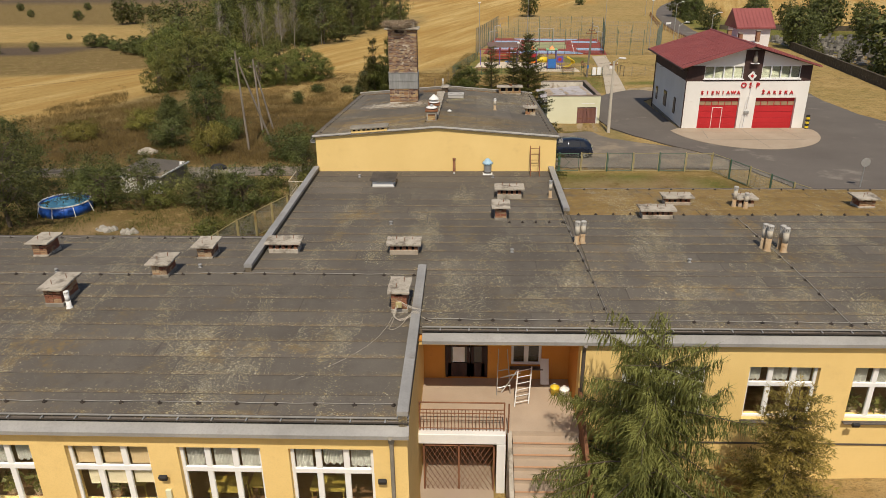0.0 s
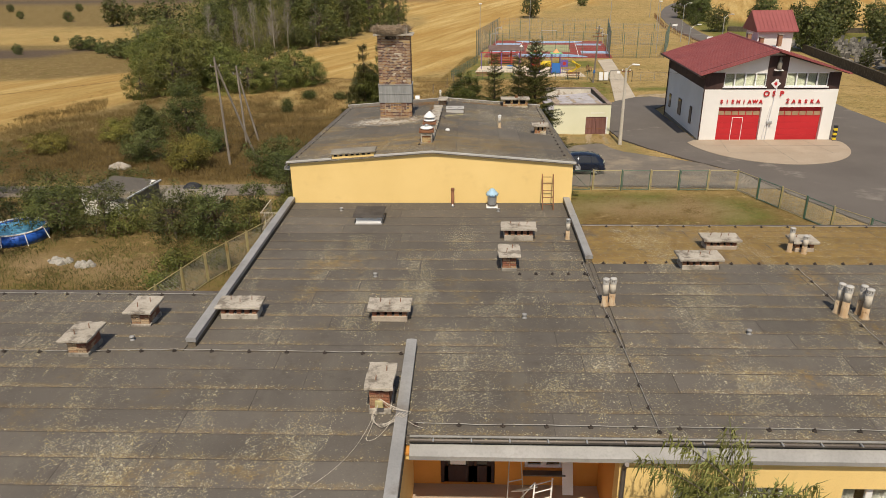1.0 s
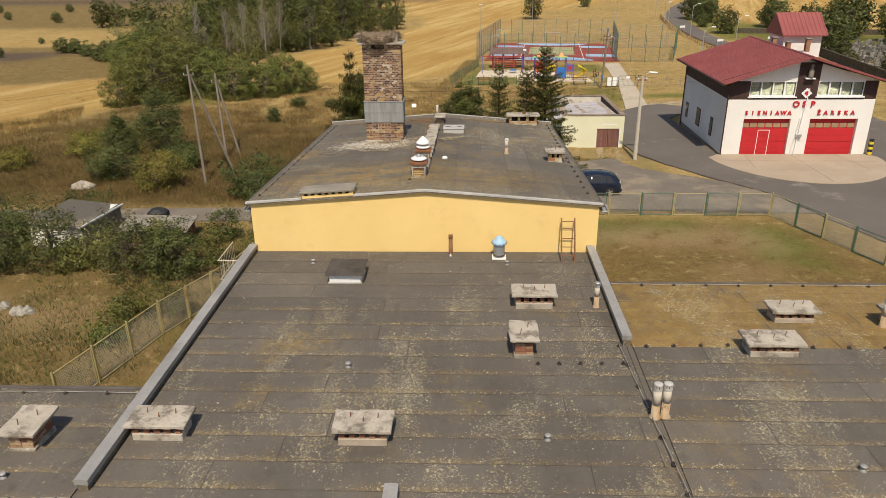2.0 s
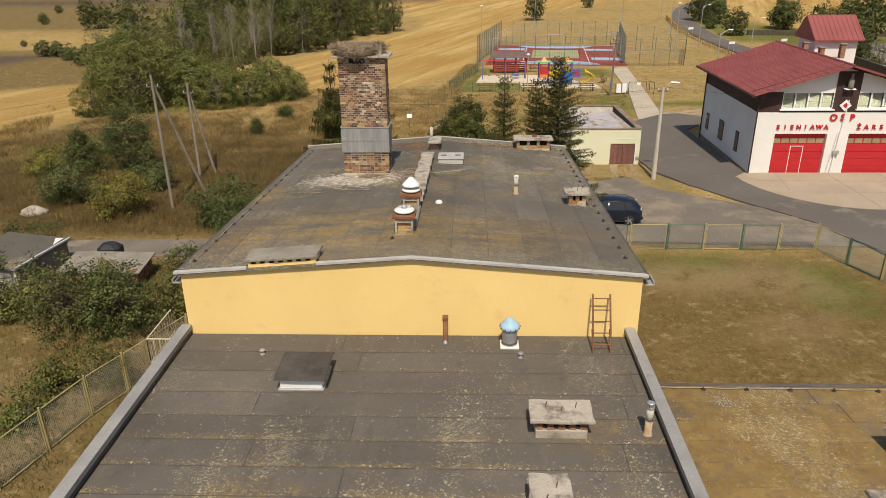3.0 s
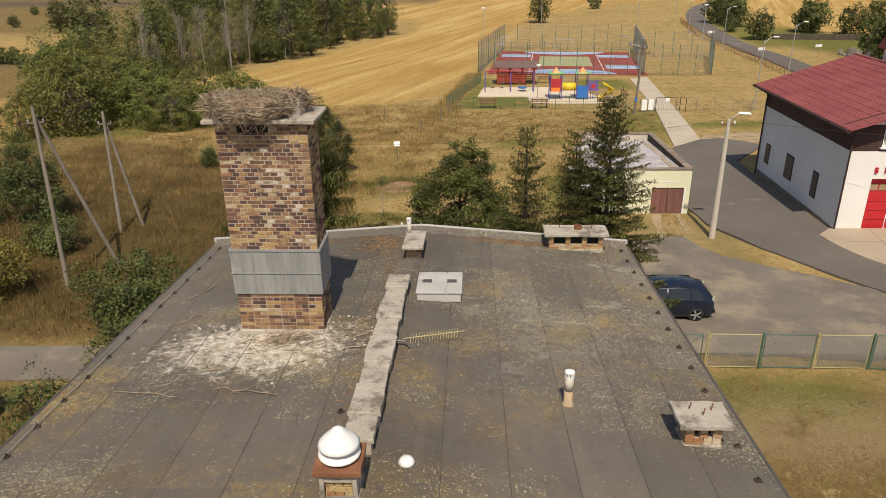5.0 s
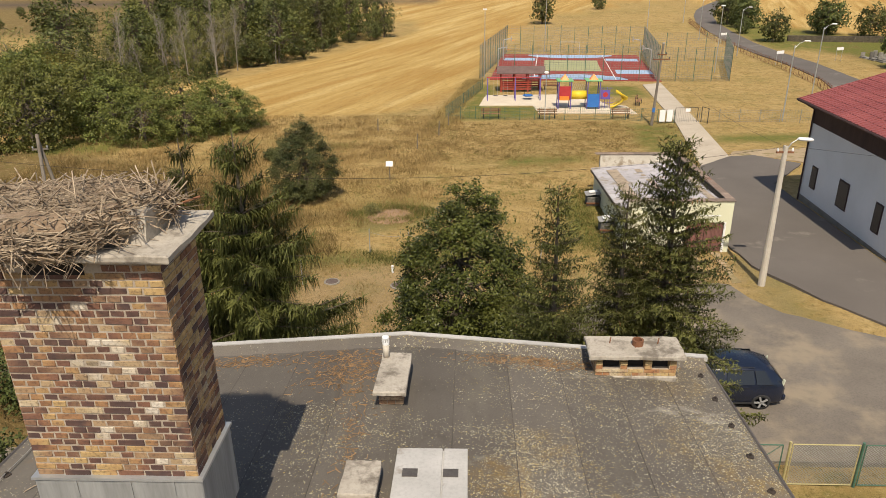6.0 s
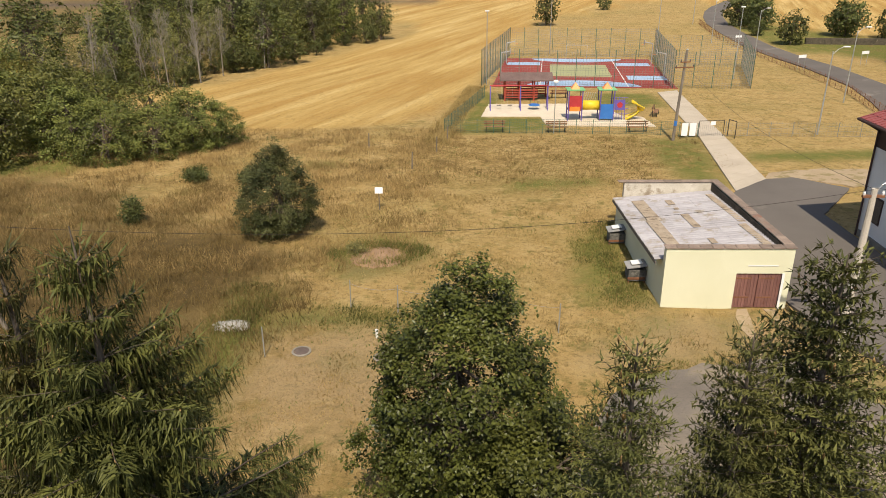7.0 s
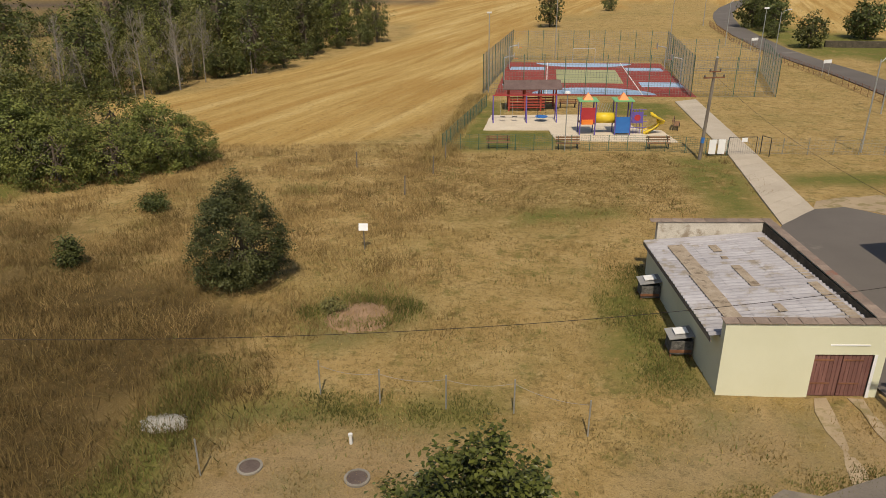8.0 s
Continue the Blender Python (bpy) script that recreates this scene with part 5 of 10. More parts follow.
tw_b = setting("pavement_apron", Geo().prism([(FX0 - 0.3, FY0, ground_z(FY0) + 0.13)] + [(24.6 + 6.4 * math.cos(a), FY0 - 0.5 + 7.6 * math.sin(a), ground_z(FY0 - 0.5 + 7.6 * math.sin(a)) + 0.13) for a in np.linspace(math.pi * 1.02, math.pi * 1.98, 28)] + [(FX1 + 0.3, FY0, ground_z(FY0) + 0.13)], (0, 0, -0.3)), "apron", "curved pale concrete forecourt in front of the garage doors", "pavement")


def sign_text(body, x, y, z, size, label, gap=1.0):
    t = thing("sign", (x, y, z), label, "sign")
    for k, ch in enumerate(body):
        cu = bpy.data.curves.new("letter", "FONT")
        cu.body, cu.size, cu.extrude, cu.align_x = ch, size, 0.04, "CENTER"
        cu.bevel_depth, cu.offset = 0.002, 0.014
        tmp = bpy.data.objects.new("tmp", cu)
        me = bpy.data.meshes.new_from_object(tmp)
        bpy.data.objects.remove(tmp)
        me.materials.clear()
        part("letter", me, "red_paint", t, at=pose((k - (len(body) - 1) / 2) * gap, 0, 0, 90, 0, 0))
    return t


sign_text("OSP", 25.15, FY0 - 0.04, 3.42, 0.62, "large red raised letters OSP on the white wall", 0.62)
sign_text("SIENIAWA", 22.55, FY0 - 0.04, 2.84, 0.41, "red raised letters SIENIAWA above a garage door", 0.46)
sign_text("ŻARSKA", 27.6, FY0 - 0.04, 2.84, 0.41, "red raised letters ŻARSKA above a garage door", 0.5)
em = thing("emblem", (25.15, FY0 - 0.03, 4.45), "white diamond emblem with a red centre", "emblem")
part("plate", Geo().add([Vector(p) for p in ((-0.4, 0, 0), (0, 0, -0.4), (0.4, 0, 0), (0, 0, 0.4), (-0.4, -0.04, 0), (0, -0.04, -0.4), (0.4, -0.04, 0), (0, -0.04, 0.4))], [(0, 1, 2, 3), (7, 6, 5, 4), (0, 4, 5, 1), (1, 5, 6, 2), (2, 6, 7, 3), (3, 7, 4, 0)]), "pvc", em)
part("centre", Geo().slant(Matrix.Translation((0, -0.05, 0)) @ pose(0, 0, 0, 0, 45, 0), 0.26, 0.02, 0.26), "red_paint", em)
st = thing("statue_shelf", (25.15, FY0 - 0.15, 5.6), "small grey figure on a white wall shelf", "statue")
part("shelf", Geo().box(-0.35, 0.35, -0.2, 0.15, -0.08, 0.0, 0.02), "pvc", st)
tagged(part("statue", Geo().lathe(25.15, FY0 - 0.2, [(0.2, 5.602), (0.17, 5.8), (0.19, 6.1), (0.13, 6.3), (0.07, 6.36), (0.11, 6.46), (0.09, 6.58), (0.02, 6.63)], 12), "slab_dark", None, smooth=True), "small weathered figure standing on a wall shelf", "statue")
siren = thing("wall_pipe_mast", (24.95, FY0 - 0.1, FZ), "thin white mast with a grey box against the wall", "mast")
part("pole", Geo().rod((0, 0, 0), (0.35, 0, 5.2), 0.035), "pvc", siren)
part("box", Geo().box(-0.1, 0.35, -0.12, 0.05, 1.5, 1.75, 0.02), "galv", siren)
part("conduit", Geo().rod((-0.25, 0.04, 0), (0.1, 0.04, 3.0), 0.05), "paint_white", siren)
wp = thing("warning_post", (FX1 + 0.25, FY0 - 0.3, FZ), "black and yellow striped guard post at the wall corner", "post")
for k in range(7):
    part("stripe", Geo().box(-0.14, 0.14, -0.1, 0.1, k * 0.2, k * 0.2 + 0.2), "play_yellow" if k % 2 else "black", wp)


# ---- roof things ----
def loop(name, pts, r=0.005):
    cu = bpy.data.curves.new(name, "CURVE")
    cu.dimensions, cu.bevel_depth, cu.bevel_resolution, cu.resolution_u = "3D", r, 1, 4
    sp = cu.splines.new("NURBS")
    sp.points.add(len(pts) - 1)
    for p, q in zip(sp.points, pts):
        p.co = (*q, 1)
    sp.use_endpoint_u, sp.order_u = True, 3
    tmp = bpy.data.objects.new("tmp", cu)
    me = bpy.data.meshes.new_from_object(tmp)
    bpy.data.objects.remove(tmp)
    me.materials.clear()
    return me


def courses(g, x0, x1, y0, y1, z0, z1, joint=0.012, rnd=None, skip=()):
    """Brick courses round a rectangular stack, all four faces; alternate courses of headers and stretchers."""
    rnd = rnd or random.Random(3)
    n = max(1, round((z1 - z0) / 0.077))
    ch = (z1 - z0) / n
    for k in range(n):
        za, zb = z0 + k * ch + joint / 2, z0 + (k + 1) * ch - joint / 2
        bl = 0.26 if k % 2 else 0.13
        for side in range(4):
            if side in skip:
                continue
            a, b = (x0, x1) if side in (0, 2) else (y0, y1)
            m = max(1, round((b - a) / bl))
            for i in range(m):
                p, q = a + (b - a) * i / m + joint / 2, a + (b - a) * (i + 1) / m - joint / 2
                o = rnd.uniform(-0.003, 0.004)
                if side == 0:
                    g.box(p, q, y0 - o, y0 + 0.05, za, zb)
                elif side == 2:
                    g.box(p, q, y1 - 0.05, y1 + o, za, zb)
                elif side == 1:
                    g.box(x1 - 0.05, x1 + o, p, q, za, zb)
                else:
                    g.box(x0 - o, x0 + 0.05, p, q, za, zb)
    return g


def rough_slab(sx, sy, h, seed, sag=0.012):
    """A concrete slab with crumbled, uneven edges."""
    r = random.Random(seed)
    nx, ny = 7, 5
    g = Geo()
    rim = [(-sx / 2 + sx * i / nx, -sy / 2) for i in range(nx)] + [(sx / 2, -sy / 2 + sy * i / ny) for i in range(ny)]
    rim += [(-p, -q) for p, q in rim]
    off = [(r.uniform(-sag, sag), r.uniform(-sag, sag)) for _ in rim]
    rings = []
    for z, s in ((0, 0.985), (h * 0.2, 1.0), (h * 0.8, 1.0), (h, 0.975)):
        rings.append([(p * s + o[0], q * s + o[1], z + r.uniform(-0.006, 0.006)) for (p, q), o in zip(rim, off)])
    n = len(rim)
    vs = [v for ring in rings for v in ring] + [(0, 0, 0), (0, 0, h + 0.004)]
    fs = [(k * n + i, k * n + (i + 1) % n, (k + 1) * n + (i + 1) % n, (k + 1) * n + i) for k in range(3) for i in range(n)]
    fs += [((i + 1) % n, i, 4 * n) for i in range(n)] + [(3 * n + i, 3 * n + (i + 1) % n, 4 * n + 1) for i in range(n)]
    return g.add(vs, fs)


def wire_prongs(t, spots, z):
    for x, y in spots:
        part("prong", Geo().rod((x, y, z - 0.02), (x + 0.015, y, z + 0.12), 0.011, n=5), "rust", t)


def stack_chimney(x0, x1, y0, depth, h, seed, cap=0.14, capz=0.085, label="", tall_cap=0.0):
    """A short brick flue with side outlets under a concrete cap."""
    cx, cy = (x0 + x1) / 2, y0 + depth / 2
    z = low_z(cx, cy)
    t = thing("roof_chimney", (cx, cy, z), label or "short brick flue with a weathered concrete cap on the felt roof", "chimney", "small flues on the roof")
    a, d = (x1 - x0) / 2, depth / 2
    part("mortar_core", Geo().box(-a + 0.02, a - 0.02, -d + 0.02, d - 0.02, 0, h - 0.10), "mortar", t)
    tagged(part("brickwork", courses(Geo(), -a, a, -d, d, 0.10, h - 0.09, rnd=random.Random(seed)), "redbricks", t, "weathered red brick courses"), kind="stuff")
    part("skirt", Geo().box(-a - 0.03, a + 0.03, -d - 0.03, d + 0.03, -0.05, 0.11, 0.02), "concrete" if seed % 2 else "slab_dark", t)
    part("pier", Geo().box(-a, -a + 0.13, -d, d, h - 0.09, h), "redbricks", t)
    part("pier", Geo().box(a - 0.13, a, -d, d, h - 0.09, h), "redbricks", t)
    # Solid dark block paints the shade between the piers.
    part("hollow", Geo().box(-a + 0.13, a - 0.13, -d + 0.06, d - 0.06, h - 0.10, h), "dark", t)
    c = part("cap", rough_slab(2 * a + 2 * cap, 2 * d + 2 * cap, capz * 0.8, seed, 0.02), "concrete", t, "stained concrete cap slab", at=Matrix.Translation((0, 0, h)))
    wire_prongs(t, [(-a * 0.4, -d * 0.5), (a * 0.5, d * 0.4)], h + capz)
    return t


def vent_chimney(x0, x1, y0, depth, h, seed, holes, z=None, label="", group="small flues on the roof", cap=0.13, bricks="redbricks"):
    """A low wide vent block: brick piers with dark outlets between base and slab."""
    cx, cy = (x0 + x1) / 2, y0 + depth / 2
    z = low_z(cx, cy) if z is None else z
    t = thing("vent_block", (cx, cy, z), label or "low wide brick vent block under a pale concrete slab", "chimney", group)
    a, d = (x1 - x0) / 2, depth / 2
    base = h * 0.48
    part("base_block", Geo().box(-a - 0.02, a + 0.02, -d - 0.02, d + 0.02, -0.08, base * (0.4 if bricks == "tanbricks" else 1.0), 0.015), "concrete" if seed % 2 else "mortar", t)
    if bricks == "tanbricks":
        part("base_core", Geo().box(-a + 0.02, a - 0.02, -d + 0.02, d - 0.02, 0, base - 0.004), "mortar", t)
        tagged(part("brickwork", courses(Geo(), -a, a, -d, d, base * 0.4, base, rnd=random.Random(seed)), bricks, t, "tan and red brick courses"), kind="stuff")
    # Dark outlets: a solid block coloured as the shade inside.
    part("hollow", Geo().box(-a + 0.05, a - 0.05, -d + 0.12, d - 0.12, base, h), "dark", t)
    n = holes + 1
    for i in range(n):
        p = -a + (2 * a - 0.12) * i / holes
        tagged(part("pier", courses(Geo(), p, p + 0.12, -d, d, base, h, rnd=random.Random(seed + i)), bricks, t), kind="stuff")
    part("cap", rough_slab(2 * a + 2 * cap, depth + 0.2, 0.08, seed), "concrete", t, "pale weathered concrete slab", at=Matrix.Translation((0, 0, h)))
    wire_prongs(t, [(-a * 0.6, 0.1), (0, -0.05), (a * 0.6, 0.08)], h + 0.08)
    return t


stack_chimney(-15.05, -14.55, 22.12, 0.80, 0.52, 1)
stack_chimney(-12.5, -12.0, 18.36, 0.95, 0.55, 2)
stack_chimney(-9.24, -8.76, 21.97, 0.72, 0.46, 3)
stack_chimney(-10.06, -9.58, 20.22, 0.72, 0.46, 4)
stack_chimney(-2.23, -1.79, 18.15, 0.85, 0.62, 5, 0.10, 0.09, "slim brick flue tangled with pale cables")
stack_chimney(0.98, 1.4, 25.48, 0.70, 0.50, 6)
stack_chimney(15.32, 15.94, 27.1, 0.6, 0.40, 7)
stack_chimney(-17.6, -17.1, 21.6, 0.75, 0.46, 8)
vent_chimney(-6.84, -5.86, 22.22, 0.5, 0.34, 11, 4)
vent_chimney(-2.68, -1.75, 22.15, 0.5, 0.34, 12, 4)
vent_chimney(1.16, 2.12, 28.0, 0.5, 0.40, 13, 4)
vent_chimney(7.9, 8.88, 27.52, 0.5, 0.32, 14, 4)
vent_chimney(6.56, 7.66, 25.58, 0.52, 0.32, 15, 5)
vent_chimney(10.72, 11.3, 27.26, 0.5, 0.34, 16, 2)


def flue_pipe(x, y, h, r, z, seed, cap="paint_white", body="pole", label="cream cement flue pipe with a pale metal cowl"):
    t = thing("flue_pipe", (x, y, z), label, "flue pipe", "flue pipes")
    low = "pipe_rust" if body == "pole" else body
    k = h * (0.38 + 0.06 * (seed % 3))
    part("pipe_foot", Geo().lathe(0, 0, [(r * 1.5, -0.03), (r * 1.35, 0.03), (r * 1.02, 0.06), (r * 1.02, k)], 16), low, t, "rust-run lower pipe" if body == "pole" else "", smooth=True)
    part("pipe", Geo().lathe(0, 0, [(r, k - 0.01), (r, h * 0.84)], 16), body, t, smooth=True)
    q = h * 0.86
    part("slot_core", Geo().lathe(0, 0, [(r * 0.9, h * 0.8), (r * 0.9, h * 0.97)], 14), "dark_metal", t)
    for a in np.linspace(0, 6.2832, 10, endpoint=False):
        part("slat", Geo().slant(Matrix.Translation((r * math.cos(a), r * math.sin(a), (q + h * 0.97) / 2)) @ pose(0, 0, 0, 0, 0, math.degrees(a)), r * 0.16, r * 0.4, h * 0.97 - q), cap, t)
    part("cowl", Geo().lathe(0, 0, [(r * 0.9, h * 0.955), (r * 1.1, h * 0.955), (r * 1.1, h * 0.985), (r * 0.85, h), (0.004, h * 1.008)], 16), cap, t, "pale slotted cap", smooth=True)
    part("collar", Geo().lathe(0, 0, [(r * 0.98, h * 0.805), (r * 1.07, h * 0.81), (r * 1.07, h * 0.86), (r * 0.98, h * 0.865)], 16), cap, t)
    return t


for k, (x, y, h, r) in enumerate(((3.75, 23.2, 0.83, 0.085), (3.95, 23.2, 0.83, 0.085), (10.07, 22.6, 0.92, 0.095), (10.57, 22.5, 0.88, 0.095), (10.0, 22.84, 0.88, 0.085), (10.55, 22.76, 0.86, 0.085), (10.54, 27.3, 0.86, 0.08), (10.92, 27.1, 0.64, 0.08))):
    flue_pipe(x, y, h, r, low_z(x, y), k, "hatch_grey")
flue_pipe(3.33, 28.15, 0.75, 0.07, low_z(3.3, 28), 1, "galv", "pole", "tall cream flue pipe beside the roof upstand")
flue_pipe(-11.78, 18.3, 0.55, 0.07, low_z(-11.8, 18.3), 1, "paint_white", "paint_white", "short white plastic flue pipe beside a brick flue")
flue_pipe(1.35, 38.6, 0.62, 0.07, high_z(1.35, 38.6), 1, "paint_white", "pole", "slim tan vent pipe with a white slotted cap")
flue_pipe(-1.72, 45.75, 0.75, 0.055, high_z(-1.72, 45.7), 1, "paint_white", "pole", "slim white vent pipe with a slotted cap")


def breather(x, y):
    t = thing("roof_breather", (x, y, low_z(x, y)), "small grey mushroom breather on the felt", "roof vent", "roof breathers")
    part("stem", Geo().lathe(0, 0, [(0.09, -0.01), (0.05, 0.03), (0.04, 0.10)], 10), "zinc", t, smooth=True)
    part("hood", Geo().lathe(0, 0, [(0.02, 0.09), (0.07, 0.095), (0.066, 0.125), (0.03, 0.14)], 10), "zinc", t, smooth=True)


for x, y in ((1.05, 30.95), (-5.0, 31.0), (-2.95, 25.0), (1.45, 22.4), (7.2, 21.6), (-8.85, 21.1), (-13.4, 20.6)):
    breather(x, y)

# access hatch
ht = thing("roof_hatch", (-3.76, 29.98, low_z(-3.8, 30)), "square roof hatch with a sagging felt-covered lid on a white kerb", "hatch")
part("kerb", Geo().box(-0.46, 0.46, -0.45, 0.45, -0.03, 0.33, 0.012), "paint_white", ht, "white painted kerb")
part("flashing", Geo().box(-0.50, 0.50, -0.49, 0.49, -0.03, 0.055, 0.015), "zinc", ht, "zinc flashing round the foot")
lid = Geo()
for i, (yy, zz) in enumerate(((-0.56, 0.30), (-0.54, 0.345), (-0.40, 0.375), (0.46, 0.385), (0.53, 0.365), (0.54, 0.31))):
    lid.v += [(-0.56 + 0.012 * (i % 2), yy, zz), (-0.52, yy, zz + 0.015), (0.0, yy, zz + 0.003), (0.52, yy - 0.01, zz + 0.012), (0.57 - 0.01 * (i % 2), yy, zz - 0.012)]
lid.f = [(5 * i + j, 5 * i + j + 1, 5 * i + j + 6, 5 * i + j + 5) for i in range(5) for j in range(4)]
lid.box(-0.53, 0.53, -0.52, 0.52, 0.29, 0.36)
part("lid", lid, "bitumen", ht, "dark felt-covered lid")
# turbine vent by the gable
tv = thing("turbine_vent", (0.82, 31.5, low_z(0.8, 31.5)), "galvanised roof ventilator with a pale blue domed head", "ventilator")
part("base_plate", Geo().box(-0.22, 0.22, -0.2, 0.2, -0.01, 0.05, 0.01), "paint_white", tv)
part("body", Geo().lathe(0, 0, [(0.16, 0.04), (0.17, 0.08), (0.165, 0.12), (0.18, 0.3), (0.185, 0.44), (0.17, 0.5)], 20), "galv", tv, "galvanised round duct", smooth=True)
part("band", Geo().lathe(0, 0, [(0.19, 0.10), (0.195, 0.12), (0.19, 0.14)], 20), "dark_metal", tv)
part("head", Geo().lathe(0, 0, [(0.17, 0.48), (0.235, 0.49), (0.24, 0.53), (0.20, 0.60), (0.14, 0.64), (0.115, 0.70), (0.06, 0.74), (0.02, 0.75)], 20), "blue_paint", tv, "pale blue domed head", smooth=True)
for k in range(12):
    a = k * math.pi / 6
    part("bolt", Geo().lathe(0.243 * math.cos(a), 0.243 * math.sin(a), [(0.014, 0.52), (0.014, 0.545)], 6), "dark_metal", tv)
# brown pipe beside it
bp_ = thing("brown_flue", (-0.71, 31.62, low_z(-0.7, 31.6)), "rusty brown flue pipe with a slotted top against the gable", "flue pipe")
part("pipe", Geo().lathe(0, 0, [(0.07, 0.0), (0.062, 0.06), (0.062, 0.62)], 12), "rust", bp_, smooth=True)
part("slotted_top", Geo().box(-0.068, 0.068, -0.068, 0.068, 0.62, 0.72, 0.01), "rust", bp_)
part("valve", Geo().lathe(0, -0.09, [(0.05, 0.0), (0.06, 0.05), (0.03, 0.1)], 10), "galv", bp_)
# leaning ladder
ld = thing("roof_ladder", (2.96, 31.4, low_z(3, 31.3)), "rusty steel ladder leaning on the yellow gable", "ladder")
A, B = Vector((0, -0.28, 0.0)), Vector((0.02, 0.44, 1.22))
for sx in (-0.21, 0.2):
    part("stile", Geo().rod(A + Vector((sx, 0, 0)), B + Vector((sx, 0, 0)), 0.022, n=6), "rust", ld)
    part("foot_stay", Geo().rod(A + Vector((sx, 0, 0)), (sx * 1.0, 0.1, 0.45), 0.014, n=5), "rust", ld)
for k in range(5):
    p = A + (B - A) * (0.16 + 0.19 * k)
    part("rung", Geo().rod(p + Vector((-0.21, 0, 0)), p + Vector((0.2, 0, 0)), 0.014, n=6), "rust", ld)

# duct along the ridge of the upper roof
def on_high(x, y, lift=0.0):
    return (x, y, high_z(x, y) + lift)


du = thing("ridge_duct", on_high(-1.72, 39), "low masonry duct with concrete cover slabs along the ridge", "duct")
pitch = math.degrees(math.atan(-0.07))
y = 36.9
k = 0
while y < 42.9:
    ln = (0.62, 0.86, 0.7, 0.95, 0.8)[k % 5]
    wd = 0.42 + 0.05 * (k % 2)
    zc = high_z(-1.72, y + ln / 2) - high_z(-1.72, 39)
    part("brick_side", Geo().slant(Matrix.Translation((0, y + ln / 2 - 39, zc + 0.08)) @ pose(0, 0, 0, pitch), wd - 0.06, ln, 0.2), "mortar", du)
    part("cover_slab", rough_slab(wd, ln - 0.015, 0.07, 20 + k), "concrete", du, "stained concrete cover slab", at=Matrix.Translation((0, y + ln / 2 - 39, zc + 0.18 + 0.04 * (k % 2))) @ pose(0, 0, 0, pitch))
    y += ln
    k += 1
for y, hgt in ((33.72, 0.46), (36.0, 0.42)):
    t = thing("mushroom_vent", on_high(-1.82, y + 0.2), "white mushroom ventilator on a rust-capped masonry pier", "ventilator", "mushroom vents")
    for sx in (-0.235, 0.175):
        part("pier_side", Geo().box(sx, sx + 0.06, -0.24, 0.24, -0.06, hgt, 0.008), "concrete", t)
    part("pier_back", Geo().box(-0.175, 0.175, -0.10, 0.24, -0.06, hgt), "mortar", t)
    part("brick_infill", courses(Geo(), -0.17, 0.17, -0.19, -0.08, 0.03, hgt - 0.14, rnd=random.Random(4)), "tanbricks", t, "tan bricks filling the pier front")
    part("lintel", Geo().box(-0.175, 0.175, -0.235, -0.10, hgt - 0.13, hgt, 0.008), "concrete", t)
    part("foot", Geo().box(-0.26, 0.26, -0.27, 0.26, -0.06, 0.035, 0.015), "slab_dark", t)
    part("pier_cap", rough_slab(0.60, 0.58, 0.085, 9), "rust", t, "rusty steel plate", at=Matrix.Translation((0, 0, hgt)))
    part("collar", Geo().lathe(0, 0, [(0.17, hgt + 0.08), (0.17, hgt + 0.115), (0.10, hgt + 0.12)], 24), "dark_metal", t)
    part("lower_dish", Geo().lathe(0, 0, [(0.10, hgt + 0.10), (0.235, hgt + 0.115), (0.262, hgt + 0.14), (0.262, hgt + 0.165), (0.20, hgt + 0.195), (0.11, hgt + 0.205)], 28), "paint_white", t, smooth=True)
    part("neck", Geo().lathe(0, 0, [(0.085, hgt + 0.19), (0.085, hgt + 0.27), (0.05, hgt + 0.30)], 14), "galv", t)
    if y > 35:
        part("hood", Geo().lathe(0, 0, [(0.05, hgt + 0.27), (0.25, hgt + 0.275), (0.262, hgt + 0.29), (0.235, hgt + 0.33), (0.15, hgt + 0.42), (0.085, hgt + 0.48), (0.075, hgt + 0.50), (0.02, hgt + 0.53)], 28), "paint_white", t, "white cone-shaped hood", smooth=True)
    part("hoop", Geo().tube([(-0.16, 0, hgt + 0.2), (-0.16, 0, hgt + 0.26), (0.16, 0, hgt + 0.26), (0.16, 0, hgt + 0.2)], 0.008), "galv", t)
part("block", Geo().slant(Matrix.Translation((0.0, -4.0, 0.36)) @ pose(0, 0, 0, pitch), 0.4, 1.7, 0.2, 0.02), "slab_dark", du)
lost = thing("white_cowl", on_high(-1.05, 36.75), "fallen white vent cowl lying on the felt", "ventilator")
part("shell", Geo().lathe(0, 0, [(0.10, 0.0), (0.115, 0.04), (0.08, 0.09), (0.02, 0.11)], 16), "paint_white", lost, smooth=True)

# white two-part hatch
h2 = thing("white_hatch", on_high(-0.84, 42.85), "chalky pale grey two-panel roof hatch with dark vents", "hatch")
part("body", Geo().slant(pose(0, 0, 0.09, pitch), 0.92, 1.16, 0.2, 0.015), "hatch_grey", h2)
for sx in (-0.2, 0.38):
    w = 0.5 if sx < 0 else 0.2
    part("panel", Geo().slant(pose(-0.17 if sx < 0 else 0.32, 0, 0.2, pitch), 0.62 if sx < 0 else 0.32, 1.2, 0.025, 0.006), "hatch_grey", h2)
for sx in (-0.27, 0.26):
    part("vent_grille", Geo().slant(pose(sx, 0.05, 0.216, pitch), 0.2, 0.16, 0.012), "dark_metal", h2, "dark vent grille")

# rear flues
def rear_flue(name, x0, x1, y0, depth, h, holes, seed, label):
    return vent_chimney(x0, x1, y0, depth, h, seed, holes, high_z((x0 + x1) / 2, y0 + depth / 2) - 0.02, label, "rear flues", bricks="tanbricks")


